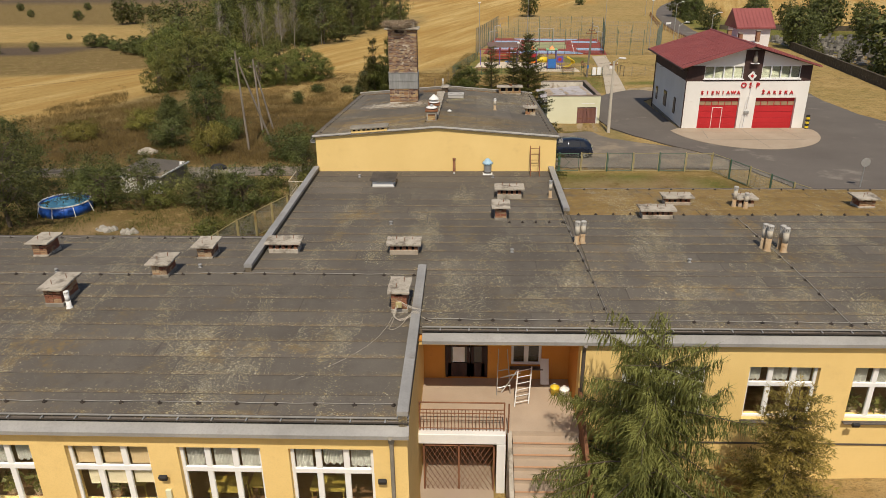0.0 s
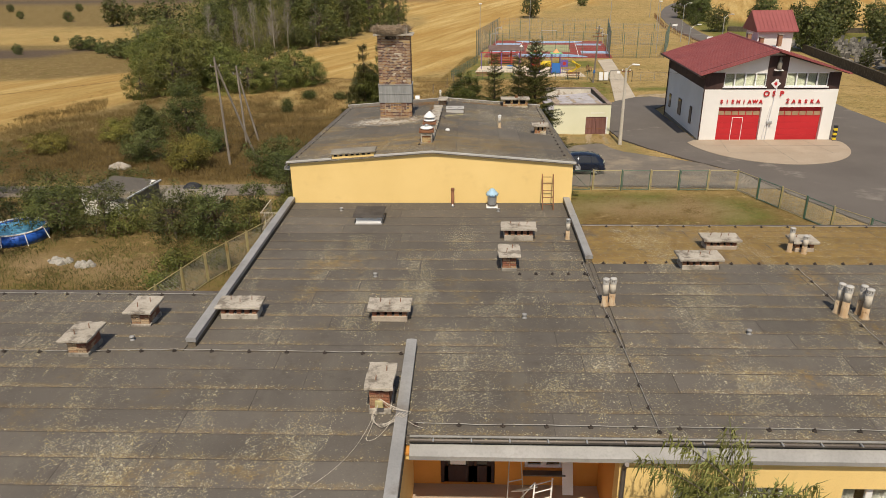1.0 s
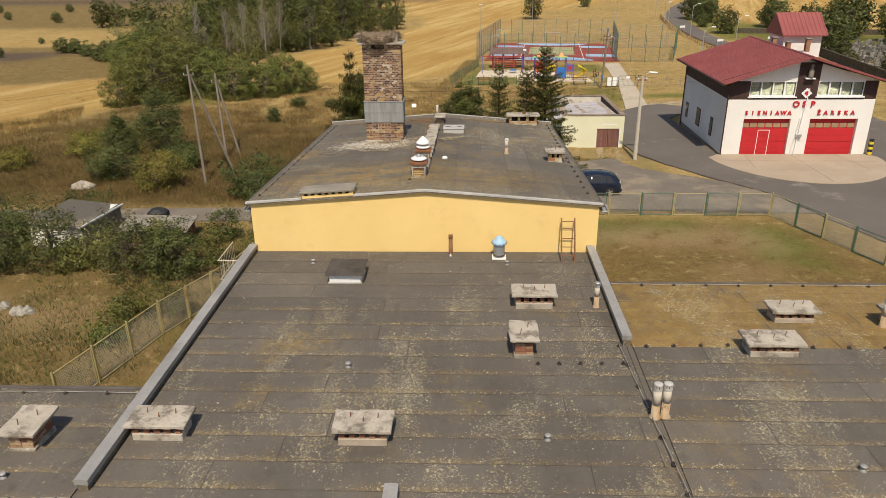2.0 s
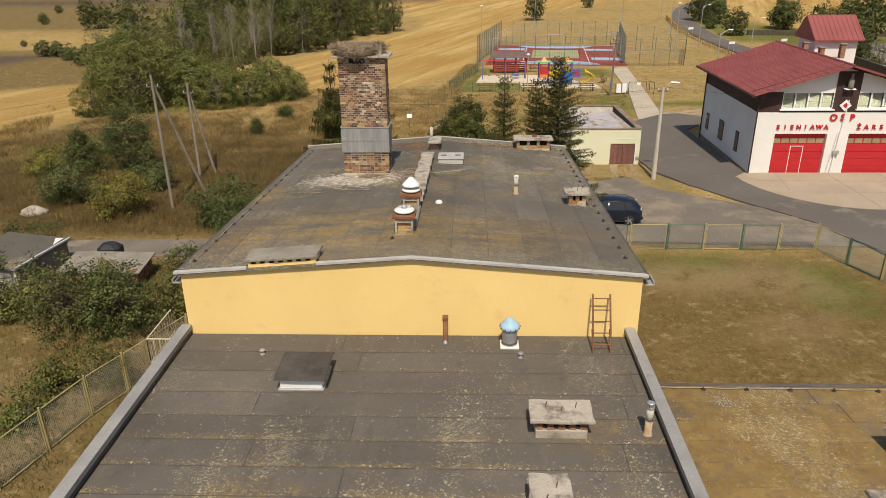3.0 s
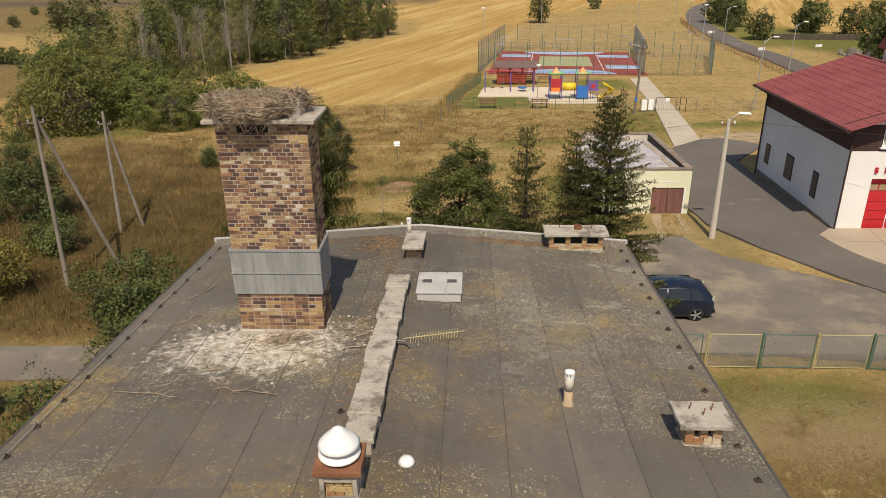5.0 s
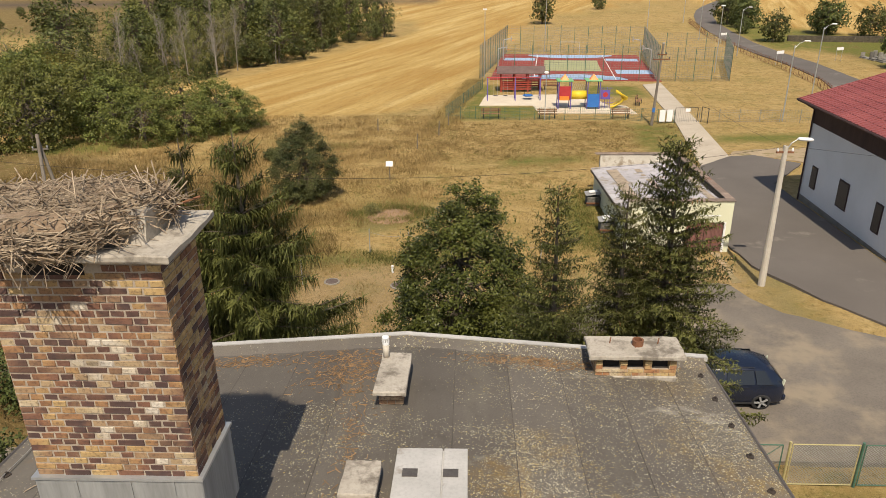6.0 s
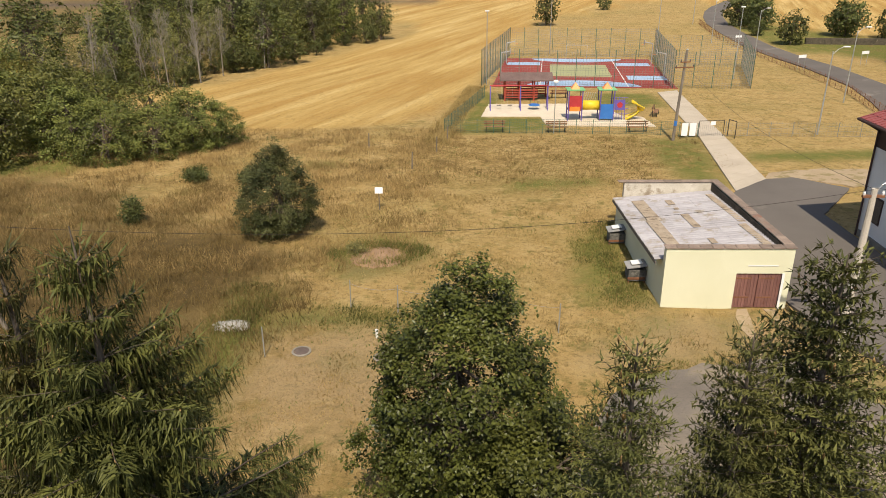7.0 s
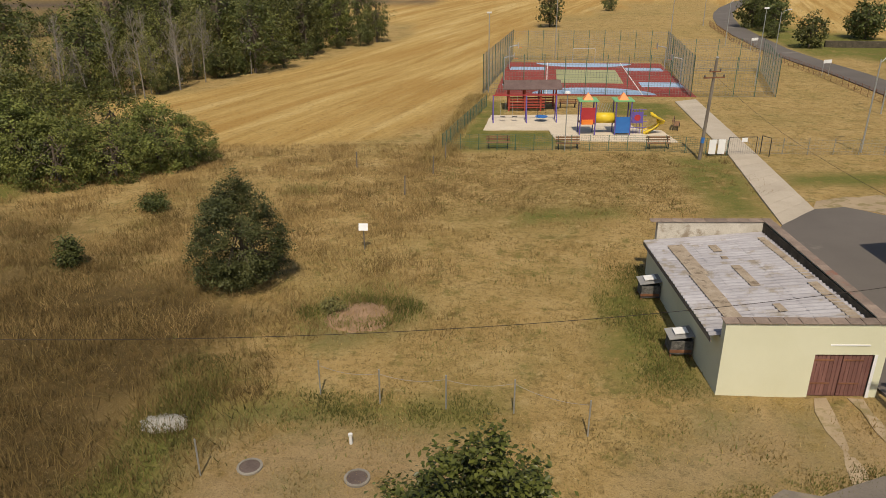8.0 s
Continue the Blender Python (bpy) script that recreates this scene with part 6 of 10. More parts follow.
rear_flue("rear", 1.86, 3.25, 46.25, 0.5, 0.46, 3, 31, "wide whitewashed brick flue with three outlets at the rear edge")
rear_flue("small", 2.94, 3.46, 37.7, 0.42, 0.40, 2, 33, "small tan brick flue with two outlets near the eave")
t = thing("roof_chimney", on_high(-1.55, 45.2), "slim flue with a long concrete cap at the rear edge", "chimney", "rear flues")
part("core", Geo().box(-0.17, 0.17, -0.4, 0.5, -0.05, 0.26), "mortar", t)
part("brickwork", courses(Geo(), -0.19, 0.19, -0.42, 0.52, 0.05, 0.26), "redbricks", t)
part("cap", rough_slab(0.5, 1.3, 0.08, 3), "concrete", t, "long mottled concrete cap", at=Matrix.Translation((0, 0.05, 0.27)) @ pose(0, 0, 0, pitch))
pc = thing("pot", (2.62, 46.55, high_z(2.6, 46.5) + 0.52), "rusty stub pipe in the flue slab", "flue pipe")
part("ring", Geo().lathe(0, 0, [(0.1, 0.0), (0.1, 0.11), (0.07, 0.11), (0.07, 0.02)], 12), "rust", pc)
# slab let into the gable edge
es = thing("gable_vent_slab", pose(-4.6, 32.0, high_z(-4.6, 32.0), 0, -4.2, 0), "long stained slab over small square vents at the gable", "vent")
part("slab", rough_slab(1.75, 0.66, 0.07, 17, 0.02), "slab_dark", es, "cracked grey slab", at=Matrix.Translation((0, 0.26, 0.13)))
part("bed", Geo().box(-0.82, 0.82, -0.006, 0.5, -0.2, 0.13), "plaster", es, "yellow plastered upstand")
# Each vent is a dark block, its inner shade given by colour.
for k in range(7):
    part("vent_hole", Geo().box(-0.74 + k * 0.22, -0.62 + k * 0.22, -0.012, 0.05, 0.055, 0.122), "dark", es)
# straw and twigs dropped round the chimney foot
tr_ = random.Random(44)
tw = thing("twig_litter", on_high(-3.75, 40.62, 0.0), "heap of dry straw and twigs at the chimney foot", "twigs", kind="stuff")
g = Geo()
for k in range(420):
    heap_ = k < 260
    x, y = (tr_.gauss(0.1, 0.28), tr_.gauss(0.0, 0.13)) if heap_ else (tr_.gauss(-0.1, 1.1), tr_.gauss(-0.35, 0.75))
    z = high_z(x - 3.75, y + 40.62) - high_z(-3.75, 40.62) + 0.014
    z += max(0.0, 0.10 - 0.16 * abs(x - 0.1)) * tr_.random() if heap_ else 0.0
    a, q = tr_.uniform(0, 6.28), tr_.uniform(0.05, 0.17 if heap_ else 0.24)
    g.rod((x, y, z), (x + q * math.cos(a), y + q * math.sin(a), z + tr_.uniform(0.0, 0.03)), tr_.uniform(0.003, 0.007), n=4, caps=False)
part("twig_mass", g, "sticks", tw)
# fallen aerial
an = thing("tv_aerial", on_high(-0.85, 40.35, 0.12), "fallen yellowed television aerial lying on the felt", "aerial")
part("boom", Geo().rod((-0.55, -0.07, 0.02), (0.55, 0.14, 0.07), 0.009), "fence_yellow", an)
for k in range(18):
    f = k / 17
    p = Vector((-0.42 + 0.84 * f, -0.045 + 0.16 * f, 0.0 + 0.038 * f))
    part("element", Geo().rod(p - Vector((0.01, 0.07, 0.06)), p + Vector((0.01, 0.06, 0.07)), 0.0045, n=4), "fence_yellow", an)
part("mast", Geo().tube([(-0.75, -0.2, 0.06), (-0.5, -0.22, 0.05), (-0.4, -0.3, -0.05)], 0.02), "dark_metal", an)
for k, (a, b) in enumerate((((-3.0, 40.3), (-1.95, 40.6)), ((-3.2, 39.6), (-1.9, 40.3)), ((-2.5, 41.2), (-1.95, 41.4)), ((-6.2, 39.0), (-4.9, 38.6)), ((-5.2, 40.0), (-4.6, 39.5)), ((-3.6, 40.2), (-2.6, 39.7)), ((-4.4, 38.9), (-3.3, 38.6)), ((-2.9, 40.9), (-2.1, 41.0)), ((-6.3, 41.5), (-5.7, 42.1)), ((-6.4, 43.0), (-6.0, 43.8)))):
    br = thing("fallen_branch", on_high(*a, 0.03), "dry grey branch fallen from the nest", "branch", "fallen branches")
    r = random.Random(k)
    pts = [Vector((0, 0, 0))]
    end = Vector((b[0] - a[0], b[1] - a[1], high_z(*b) - high_z(*a)))
    for i in range(1, 7):
        pts.append(end * (i / 6) + Vector((r.uniform(-0.08, 0.08), r.uniform(-0.08, 0.08), r.uniform(0, 0.04))))
    part("stem", loop("stem", pts, 0.008), "sticks", br)
    for i in range(2, 6):
        part("twig", Geo().rod(pts[i], pts[i] + Vector((r.uniform(-0.3, 0.3), r.uniform(-0.2, 0.3), 0.03)), 0.005, 0.002, 4), "sticks", br)

# lightning wires on their holders
holder = Geo().box(-0.05, 0.05, -0.045, 0.045, -0.005, 0.04, 0.012).box(-0.015, 0.015, -0.015, 0.015, 0.04, 0.075).mesh("holder")
holder.materials.append(MAT["block"])


def wire(pts, step, zfun, with_wire=True, label="thin lightning wire clipped to dark holders on the roof"):
    t = thing("lightning_wire", (pts[0][0], pts[0][1], zfun(*pts[0])), label, "wire", "roof wires")
    o = Vector(t.matrix_basis.translation)
    r = random.Random(len(pts) + int(pts[0][0] * 7))
    line = []
    for (ax, ay), (bx, by) in zip(pts, pts[1:]):
        n = max(1, round(math.hypot(bx - ax, by - ay) / step))
        for i in range(n + 1):
            x, y = ax + (bx - ax) * i / n, ay + (by - ay) * i / n
            z = zfun(x, y)
            line.append(Vector((x, y, z + 0.07)) - o)
            if i < n:
                x1, y1 = ax + (bx - ax) * (i + 0.5) / n, ay + (by - ay) * (i + 0.5) / n
                line.append(Vector((x1 + r.uniform(-0.02, 0.02), y1 + r.uniform(-0.02, 0.02), zfun(x1, y1) + 0.045)) - o)
            part("holder", holder, "block", t, at=Matrix.Translation(Vector((x, y, z)) - o) @ pose(0, 0, 0, 0, 0, r.uniform(0, 360)))
    if with_wire:
        part("wire", loop("wire", line, 0.008), "wire", t)
    return t


wire([(-24, 13.85), (-1.75, 13.88)], 0.92, low_z)
wire([(-1.2, 17.75), (24, 17.65)], 0.92, low_z)
wire([(-22, 20.4), (-10.0, 20.4), (-7.5, 20.5), (-1.75, 20.45)], 0.95, low_z)
wire([(-24, 24.2), (-7.4, 24.2)], 0.95, low_z)
wire([(4.1, 30.2), (24, 30.1)], 0.95, low_z)
wire([(3.55, 26.05), (3.72, 22.5), (3.95, 17.6)], 0.85, low_z)
wire([(10.1, 25.6), (10.5, 17.6)], 0.85, low_z)
wire([(4.2, 26.0), (6.2, 26.1)], 0.6, low_z, False, "row of dark wire holders on the mossy felt")
wire([(8.2, 26.0), (16, 26.05)], 0.85, low_z, False, "row of dark wire holders on the mossy felt")
wire([(1.5, 25.2), (3.5, 25.25)], 0.5, low_z, False, "row of dark wire holders on the felt")
wire([(3.72, 33.0), (3.78, 46.5)], 0.78, high_z, False, "row of dark wire holders along the roof edge")
wire([(-6.95, 32.6), (-6.9, 46.5)], 0.78, high_z)
wire([(-2.1, 33.4), (-2.15, 38.0)], 1.1, high_z, False, "row of dark wire holders beside the ridge")

# cables hanging round the slim flue
cb = thing("loose_cables", (-2.0, 18.05, low_z(-2, 18) + 0.35), "tangled pale cables looped round the slim flue", "cable")


r = random.Random(5)
for k in range(4):
    part("cable", loop("cable", [(r.uniform(-.05, .05), 0, 0.1), (0.25 + 0.1 * k, -0.25, -0.05), (0.55 + 0.08 * k, -0.15 - 0.05 * k, 0.0), (0.3, -0.4, -0.22), (-0.1 + 0.05 * k, -0.4 - 0.05 * k, -0.3), (-0.2, -0.1, -0.2), (r.uniform(-.1, .1), 0, 0.05)]), "pole", cb)
part("cable", loop("cable", [(0, 0, 0.05), (-0.15, -0.5, -0.28), (-0.6, -1.6, -0.4), (-1.6, -2.7, -0.45), (-3.0, -3.6, -0.49), (-4.6, -3.85, -0.50)], 0.004), "pole", cb)
part("cable", loop("cable", [(0, 0, 0.05), (-0.1, -0.4, -0.28), (-0.25, -0.9, -0.38), (0.1, -0.7, -0.37), (0.45, -0.2, 0.0), (0.7, -0.45, -0.25), (1.0, -0.5, -0.28)]), "pole", cb)
part("junction_box", Geo().box(-0.09, 0.09, -0.08, 0.0, -0.1, 0.08, 0.015), "fence_yellow", cb)

# ---- tall chimney with the stork nest ----
CX0, CX1, CY0, CY1, CZ0, CB0, CB1, CZ1 = -4.58, -2.98, 41.0, 41.82, 7.12, 8.0, 8.9, 11.25
tc = thing("brick_chimney", ((CX0 + CX1) / 2, (CY0 + CY1) / 2, CZ0), "tall chimney of mixed yellow and brown brick with zinc band", "chimney")
O = Vector(((CX0 + CX1) / 2, (CY0 + CY1) / 2, CZ0))
hx, hy = (CX1 - CX0) / 2, (CY1 - CY0) / 2
core = part("mortar_core", Geo().box(-hx + 0.006, hx - 0.006, -hy + 0.006, hy - 0.006, -0.3, CZ1 - CZ0), "mortar", tc, "pale mortar joints")
bk = Geo()
courses(bk, -hx, hx, -hy, hy, 0.12, CB0 - CZ0, 0.017, rnd=random.Random(1))
courses(bk, -hx, hx, -hy, hy, CB1 - CZ0, CZ1 - CZ0, 0.017, rnd=random.Random(2), skip=(0,))
tagged(part("brickwork", bk, "bricks", tc, "weathered mixed brickwork"), kind="stuff")
part("base_skirt", Geo().box(-hx - 0.04, hx + 0.04, -hy - 0.04, hy + 0.04, -0.3, 0.12, 0.03), "concrete", tc, "rendered chimney foot")
part("metal_band", Geo().box(-hx - 0.035, hx + 0.035, -hy - 0.035, hy + 0.035, CB0 - CZ0, CB1 - CZ0, 0.012), "band_zinc", tc, "grey zinc sheet band")
for sx in (-0.42, 0.12, 0.55):
    part("band_seam", Geo().box(sx - 0.012, sx + 0.012, -hy - 0.045, -hy - 0.03, CB0 - CZ0, CB1 - CZ0), "band_zinc", tc)
part("band_seam", Geo().box(-hx - 0.045, hx + 0.045, -hy - 0.05, -hy - 0.03, 0.43 + CB0 - CZ0, 0.45 + CB0 - CZ0), "band_zinc", tc)
part("band_lip", Geo().box(-hx - 0.05, hx + 0.05, -hy - 0.05, hy + 0.05, CB1 - CZ0 - 0.02, CB1 - CZ0 + 0.012), "galv", tc)
# Dark block painted as the shade of the opening under the cap.
part("flue_opening", Geo().box(-0.42, 0.12, -hy - 0.008, -hy + 0.1, CZ1 - CZ0 - 0.17, CZ1 - CZ0), "dark", tc, "opening under the cap, its shade painted as a dark block")
part("cap", rough_slab(2 * hx + 0.34, 2 * hy + 0.30, 0.075, 8, 0.02), "concrete", tc, "cracked concrete cap", at=Matrix.Translation((0, 0, CZ1 - CZ0)))
part("cap_block", Geo().prism([(0.36, -0.3, CZ1 - CZ0 + 0.07), (0.66, -0.3, CZ1 - CZ0 + 0.07), (0.66, -0.22, CZ1 - CZ0 + 0.33), (0.45, -0.22, CZ1 - CZ0 + 0.38)], (0.03, 0.4, 0)), "concrete", tc, "upright concrete stub")
part("iron_bar", Geo().rod((0.3, -0.1, CZ1 - CZ0 + 0.15), (0.95, 0.3, CZ1 - CZ0 + 0.3), 0.012), "rust", tc)
# nest
ns = thing("stork_nest", (-3.97, 41.42, CZ1 + 0.075), "large untidy nest of bleached sticks on the chimney cap", "nest")
nr = random.Random(12)
bowl = Geo().lathe(0, 0, [(0.45, 0.0), (0.70, 0.06), (0.80, 0.17), (0.74, 0.27), (0.55, 0.30), (0.3, 0.29)], 22)
bowl.v = [(x * (1 + nr.uniform(-0.05, 0.05)), y * 0.86 * (1 + nr.uniform(-0.05, 0.05)), z + nr.uniform(-0.02, 0.02)) for x, y, z in bowl.v]
part("bowl", bowl, "nest", ns, "matted straw and earth", smooth=True)
sk = Geo()
for k in range(2300):
    a = nr.uniform(0, 6.2832)
    lvl = nr.random()
    rad = (0.62 + 0.22 * math.sin(lvl * 2.6)) * nr.uniform(0.9, 1.05)
    rad *= 1 + 0.10 * math.sin(3 * a + 0.6) + 0.06 * math.sin(7 * a)
    p = Vector((rad * math.cos(a), rad * 0.88 * math.sin(a), (0.29 + 0.07 * math.sin(2 * a + 1.1)) * lvl))
    tang = Vector((-math.sin(a), math.cos(a), 0))
    d = (tang * nr.uniform(-1, 1) + Vector((math.cos(a), math.sin(a), 0)) * nr.uniform(-0.3, 0.32) + Vector((0, 0, nr.uniform(-0.25, 0.08)))).normalized()
    ln = nr.uniform(0.15, 0.5)
    if p.y < 0 and lvl < 0.3 and nr.random() < 0.3:
        d = (d + Vector((0, -0.2, -0.8))).normalized()
    m = p + d * ln * 0.5 + Vector((0, 0, nr.uniform(-0.03, 0.03)))
    sk.rod(p - d * ln / 2, m - d * ln * 0.25, 0.0065, 0.006, 3, False)
    sk.rod(m - d * ln * 0.25, m + d * ln * 0.2, 0.006, 0.003, 3, False)
for k in range(500):
    a, q = nr.uniform(0, 6.2832), 0.66 * math.sqrt(nr.random())
    p = Vector((q * math.cos(a), 0.85 * q * math.sin(a), 0.30))
    d = Vector((nr.uniform(-1, 1), nr.uniform(-1, 1), nr.uniform(-0.12, 0.16))).normalized() * nr.uniform(0.1, 0.3)
    sk.rod(p - d, p + d, 0.007, 0.004, 4, False)
tagged(part("stick_mass", sk, "sticks", ns, "interlaced bleached sticks"), kind="stuff")
# droppings on the felt round the chimney foot
dp = thing("droppings", on_high(-4.2, 40.4), "white bird droppings splashed on the felt round the chimney", "droppings", kind="stuff")
g = Geo()
for k in range(350):
    a, q = nr.uniform(2.6, 6.9), abs(nr.gauss(0, 0.75)) + 0.12
    x, y = -3.95 + 1.25 * q * math.cos(a) * 1.1, 41.0 + 0.9 * q * math.sin(a) + 0.1
    if CX0 - 0.06 < x < CX1 + 0.06 and CY0 - 0.06 < y < CY1:
        continue
    s = nr.uniform(0.008, 0.03)
    n = 6
    ph = nr.uniform(0, 6)
    pts = [(x + s * nr.uniform(0.5, 1.2) * math.cos(ph + i * 6.2832 / n), y + 1.3 * s * nr.uniform(0.5, 1.2) * math.sin(ph + i * 6.2832 / n)) for i in range(n)]
    if abs(x + 1.5) < 0.1:
        continue
    g.prism([(px - dp.location.x, py - dp.location.y, high_z(px, py) + 0.012 - dp.location.z) for px, py in pts], (0, 0, -0.006))
part("splash_film", g, "droppings", dp)

# brown needle litter blown against the rear upstand and the duct
lt = thing("needle_litter", on_high(-1.6, 45.6), "rust-brown needle litter drifted along the rear roof edge", "litter", kind="stuff")
g = Geo()
for cx, cy, sx, sy, n in ((-4.9, 46.5, 0.9, 0.14, 420), (-2.5, 46.1, 0.35, 0.45, 520), (-2.05, 44.6, 0.14, 0.9, 140), (0.9, 46.55, 0.7, 0.12, 380), (-2.1, 42.2, 0.1, 1.2, 60), (-2.15, 38.5, 0.08, 1.4, 60)):
    for k in range(n):
        x, y = nr.gauss(cx, sx), nr.gauss(cy, sy)
        if abs(x + 1.5) < 0.06 or y > 46.74 or (abs(x + 1.72) < 0.24 and y < 43) or (abs(x + 1.55) < 0.2 and 44.75 < y < 45.75):
            continue
        d = Vector((nr.uniform(-1, 1), nr.uniform(-1, 1), 0)).normalized() * nr.uniform(0.02, 0.07)
        p = Vector((x, y, high_z(x, y) + 0.018)) - lt.location
        g.rod(p - d, p + d, nr.uniform(0.004, 0.012), 0.003, 3, False)
part("litter_layer", g, "litter", lt)


# ---- porch, balcony and steps ----
FL = 2.9
setting("floor_porch", Geo().box(-1.42, 1.12, 16.72, 19.28, FL - 0.2, FL - 0.006).box(1.12, 3.12, 16.62, 19.28, FL - 0.2, FL - 0.006), "terracotta", "worn terracotta porch floor", "floor")
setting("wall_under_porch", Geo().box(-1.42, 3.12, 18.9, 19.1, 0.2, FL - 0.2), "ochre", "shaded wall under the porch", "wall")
setting("trim_balcony", Geo().box(-1.42, 1.05, 16.42, 16.72, FL - 0.34, FL - 0.004, 0.02), "paint_white", "white balcony edge beam", "trim")
setting("wall_pillar", Geo().box(0.8, 1.05, 16.4, 16.7, 0.5, FL - 0.34), "paint_white", "white pillar carrying the balcony beam", "pillar")
setting("wall_stair", Geo().prism([(1.1, 16.6, FL + 0.02), (1.1, 16.6, 0.2), (1.1, 12.4, 0.2), (1.1, 12.4, 0.62)], (0.12, 0, 0)), "concrete", "low side wall of the steps", "wall")
st = thing("stair", (0, 0, 0), "outdoor steps of worn terracotta tiles rising to the porch", "stairs", kind="structure")
for k in range(13):
    z, y = FL - 0.165 * (k + 1), 16.62 - 0.30 * k
    part("step", Geo().box(1.24, 3.1, y - 0.30, y + 0.03, z - 0.175 if z > 1 else 0.6, z, 0.004), "terracotta", st)
    part("nosing", Geo().box(1.24, 3.1, y - 0.325, y - 0.28, z - 0.035, z + 0.004, 0.006), "nosing", st, "worn ochre step edge")
setting("wall_stair_east", Geo().prism([(3.12, 17.3, 3.9), (3.12, 17.3, 0.2), (3.12, 12.4, 0.2), (3.12, 12.4, 1.5)], (0.1, 0, 0)), "rust", "dark rusty sheet balustrade beside the steps", "wall")


def railing(name, a, b, h, n, label):
    t = thing(name, a, label, "railing")
    d = Vector(b) - Vector(a)
    for z in (0.08, h * 0.62, h * 0.75, h):
        part("rail", Geo().rod(Vector((0, 0, z)), d + Vector((0, 0, z)), 0.016 if z < h else 0.022), "rust", t)
    for k in range(n + 1):
        p = d * (k / n)
        part("baluster", Geo().rod(p + Vector((0, 0, 0.0)), p + Vector((0, 0, h if k in (0, n) else h * 0.75)), 0.010 if k not in (0, n) else 0.02), "rust", t)
    return t


railing("balcony_railing", (-1.38, 16.6, FL), (1.0, 16.6, FL), 0.95, 24, "rusty brown balcony railing with upright bars")
railing("stair_railing", (1.12, 16.55, FL), (1.12, 16.55 - 0.01, FL), 0.95, 1, "rusty end post of the balcony railing")
# paving before and under the balcony
sheet("pavement_entry", [(-1.40, 11.6), (0.72, 11.6), (0.72, 18.9), (-1.40, 18.9)], "terracotta", 0.06, "worn pinkish paving under the balcony", "pavement")
# grille under the balcony
gr = thing("metal_grille", (-0.15, 16.5, 0.75), "rusty diagonal lattice grille closing the space under the balcony", "grille")
part("grille_frame", Geo().box(-1.15, 0.9, -0.02, 0.02, 0, 0.05).box(-1.15, 0.9, -0.02, 0.02, 1.7, 1.75).box(-1.15, -1.1, -0.02, 0.02, 0, 1.75).box(0.85, 0.9, -0.02, 0.02, 0, 1.75).box(-0.15, -0.1, -0.02, 0.02, 0, 1.75), "rust", gr)
for k in range(-9, 14):
    for sgn in (1, -1):
        x0 = -1.1 + k * 0.145
        pts = []
        for z in (0.0, 1.75):
            pts.append((x0 + sgn * (z - 0.875) * 0.55, z))
        (xa, za), (xb, zb) = pts
        def clip(xq):
            return za + (zb - za) * (xq - xa) / (xb - xa)
        if xa > xb:
            (xa, za), (xb, zb) = (xb, zb), (xa, za)
        za2, xa2 = (clip(-1.12), -1.12) if xa < -1.12 else (za, xa)
        zb2, xb2 = (clip(0.87), 0.87) if xb > 0.87 else (zb, xb)
        if xa2 < xb2:
            part("lattice_bar", Geo().rod((xa2, 0.012 * sgn, za2), (xb2, 0.012 * sgn, zb2), 0.008, n=4), "rust", gr)
setting("pavement_cellar", Geo().box(-1.42, 0.8, 15.2, 18.9, 0.62, 0.72), "concrete", "worn concrete floor under the balcony", "pavement")
# porch door and window
d = thing("door_1", (-0.08, 19.38, FL), "dark brown glazed double door with white notices", "door", kind="structure")
part("door_frame", Geo().box(-0.66, -0.58, -0.06, 0.06, 0, 2.05).box(0.58, 0.66, -0.06, 0.06, 0, 2.05).box(-0.58, 0.58, -0.06, 0.06, 1.97, 2.05), "brown_board", d)
for x0, x1 in ((-0.58, 0.12), (0.14, 0.58)):
    lf = part("door_leaf", Geo().box(x0, x0 + 0.1, -0.03, 0.03, 0, 1.97).box(x1 - 0.1, x1, -0.03, 0.03, 0, 1.97).box(x0, x1, -0.03, 0.03, 0, 0.5).box(x0, x1, -0.03, 0.03, 1.1, 1.22).box(x0, x1, -0.03, 0.03, 1.85, 1.97), "brown_board", d)
    part("pane", Geo().box(x0 + 0.1, x1 - 0.1, 0, 0.006, 0.5, 1.85), "car_glass", lf)
part("notice", Geo().box(-0.43, -0.05, -0.045, -0.04, 0.55, 1.1), "pvc", d, "white paper notice")
part("notice", Geo().box(-0.35, -0.1, -0.045, -0.04, 1.3, 1.7), "pvc", d, "white paper notice")
part("door_handle", Geo().rod((0.1, -0.06, 0.95), (0.1, -0.06, 1.08), 0.012), "galv", d)
pvc_window(1.32, 2.27, 3.36, 4.5, 19.4, 2, 1.0, False, "small two-part white porch window")
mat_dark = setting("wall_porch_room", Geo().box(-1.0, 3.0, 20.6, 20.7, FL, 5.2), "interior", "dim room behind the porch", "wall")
# clutter on the porch
sh = thing("metal_bed_frame", (1.36, 17.74, FL), "white tubular metal frame propped up on the porch", "frame")
E0, E1 = Vector((0.0, 0.0, 0.02)), Vector((0.10, 0.42, 1.05))
W0 = Vector((0.42, 0.16, 0.0))
for o in (Vector((0, 0, 0)), W0):
    part("side_tube", Geo().rod(E0 + o, E1 + o, 0.02), "paint_white", sh)
for k in range(6):
    p = E0 + (E1 - E0) * (0.1 + 0.17 * k)
    part("cross_tube", Geo().rod(p, p + W0, 0.014), "paint_white", sh)
part("board", Geo().slant(pose(-0.12, 0.5, 0.78, 52, 8, 30), 0.42, 0.02, 0.5), "galv", sh, "grey sheet leaning on it")
part("back_leg", Geo().rod(E1, (-0.35, 0.75, 0.02), 0.018), "paint_white", sh)
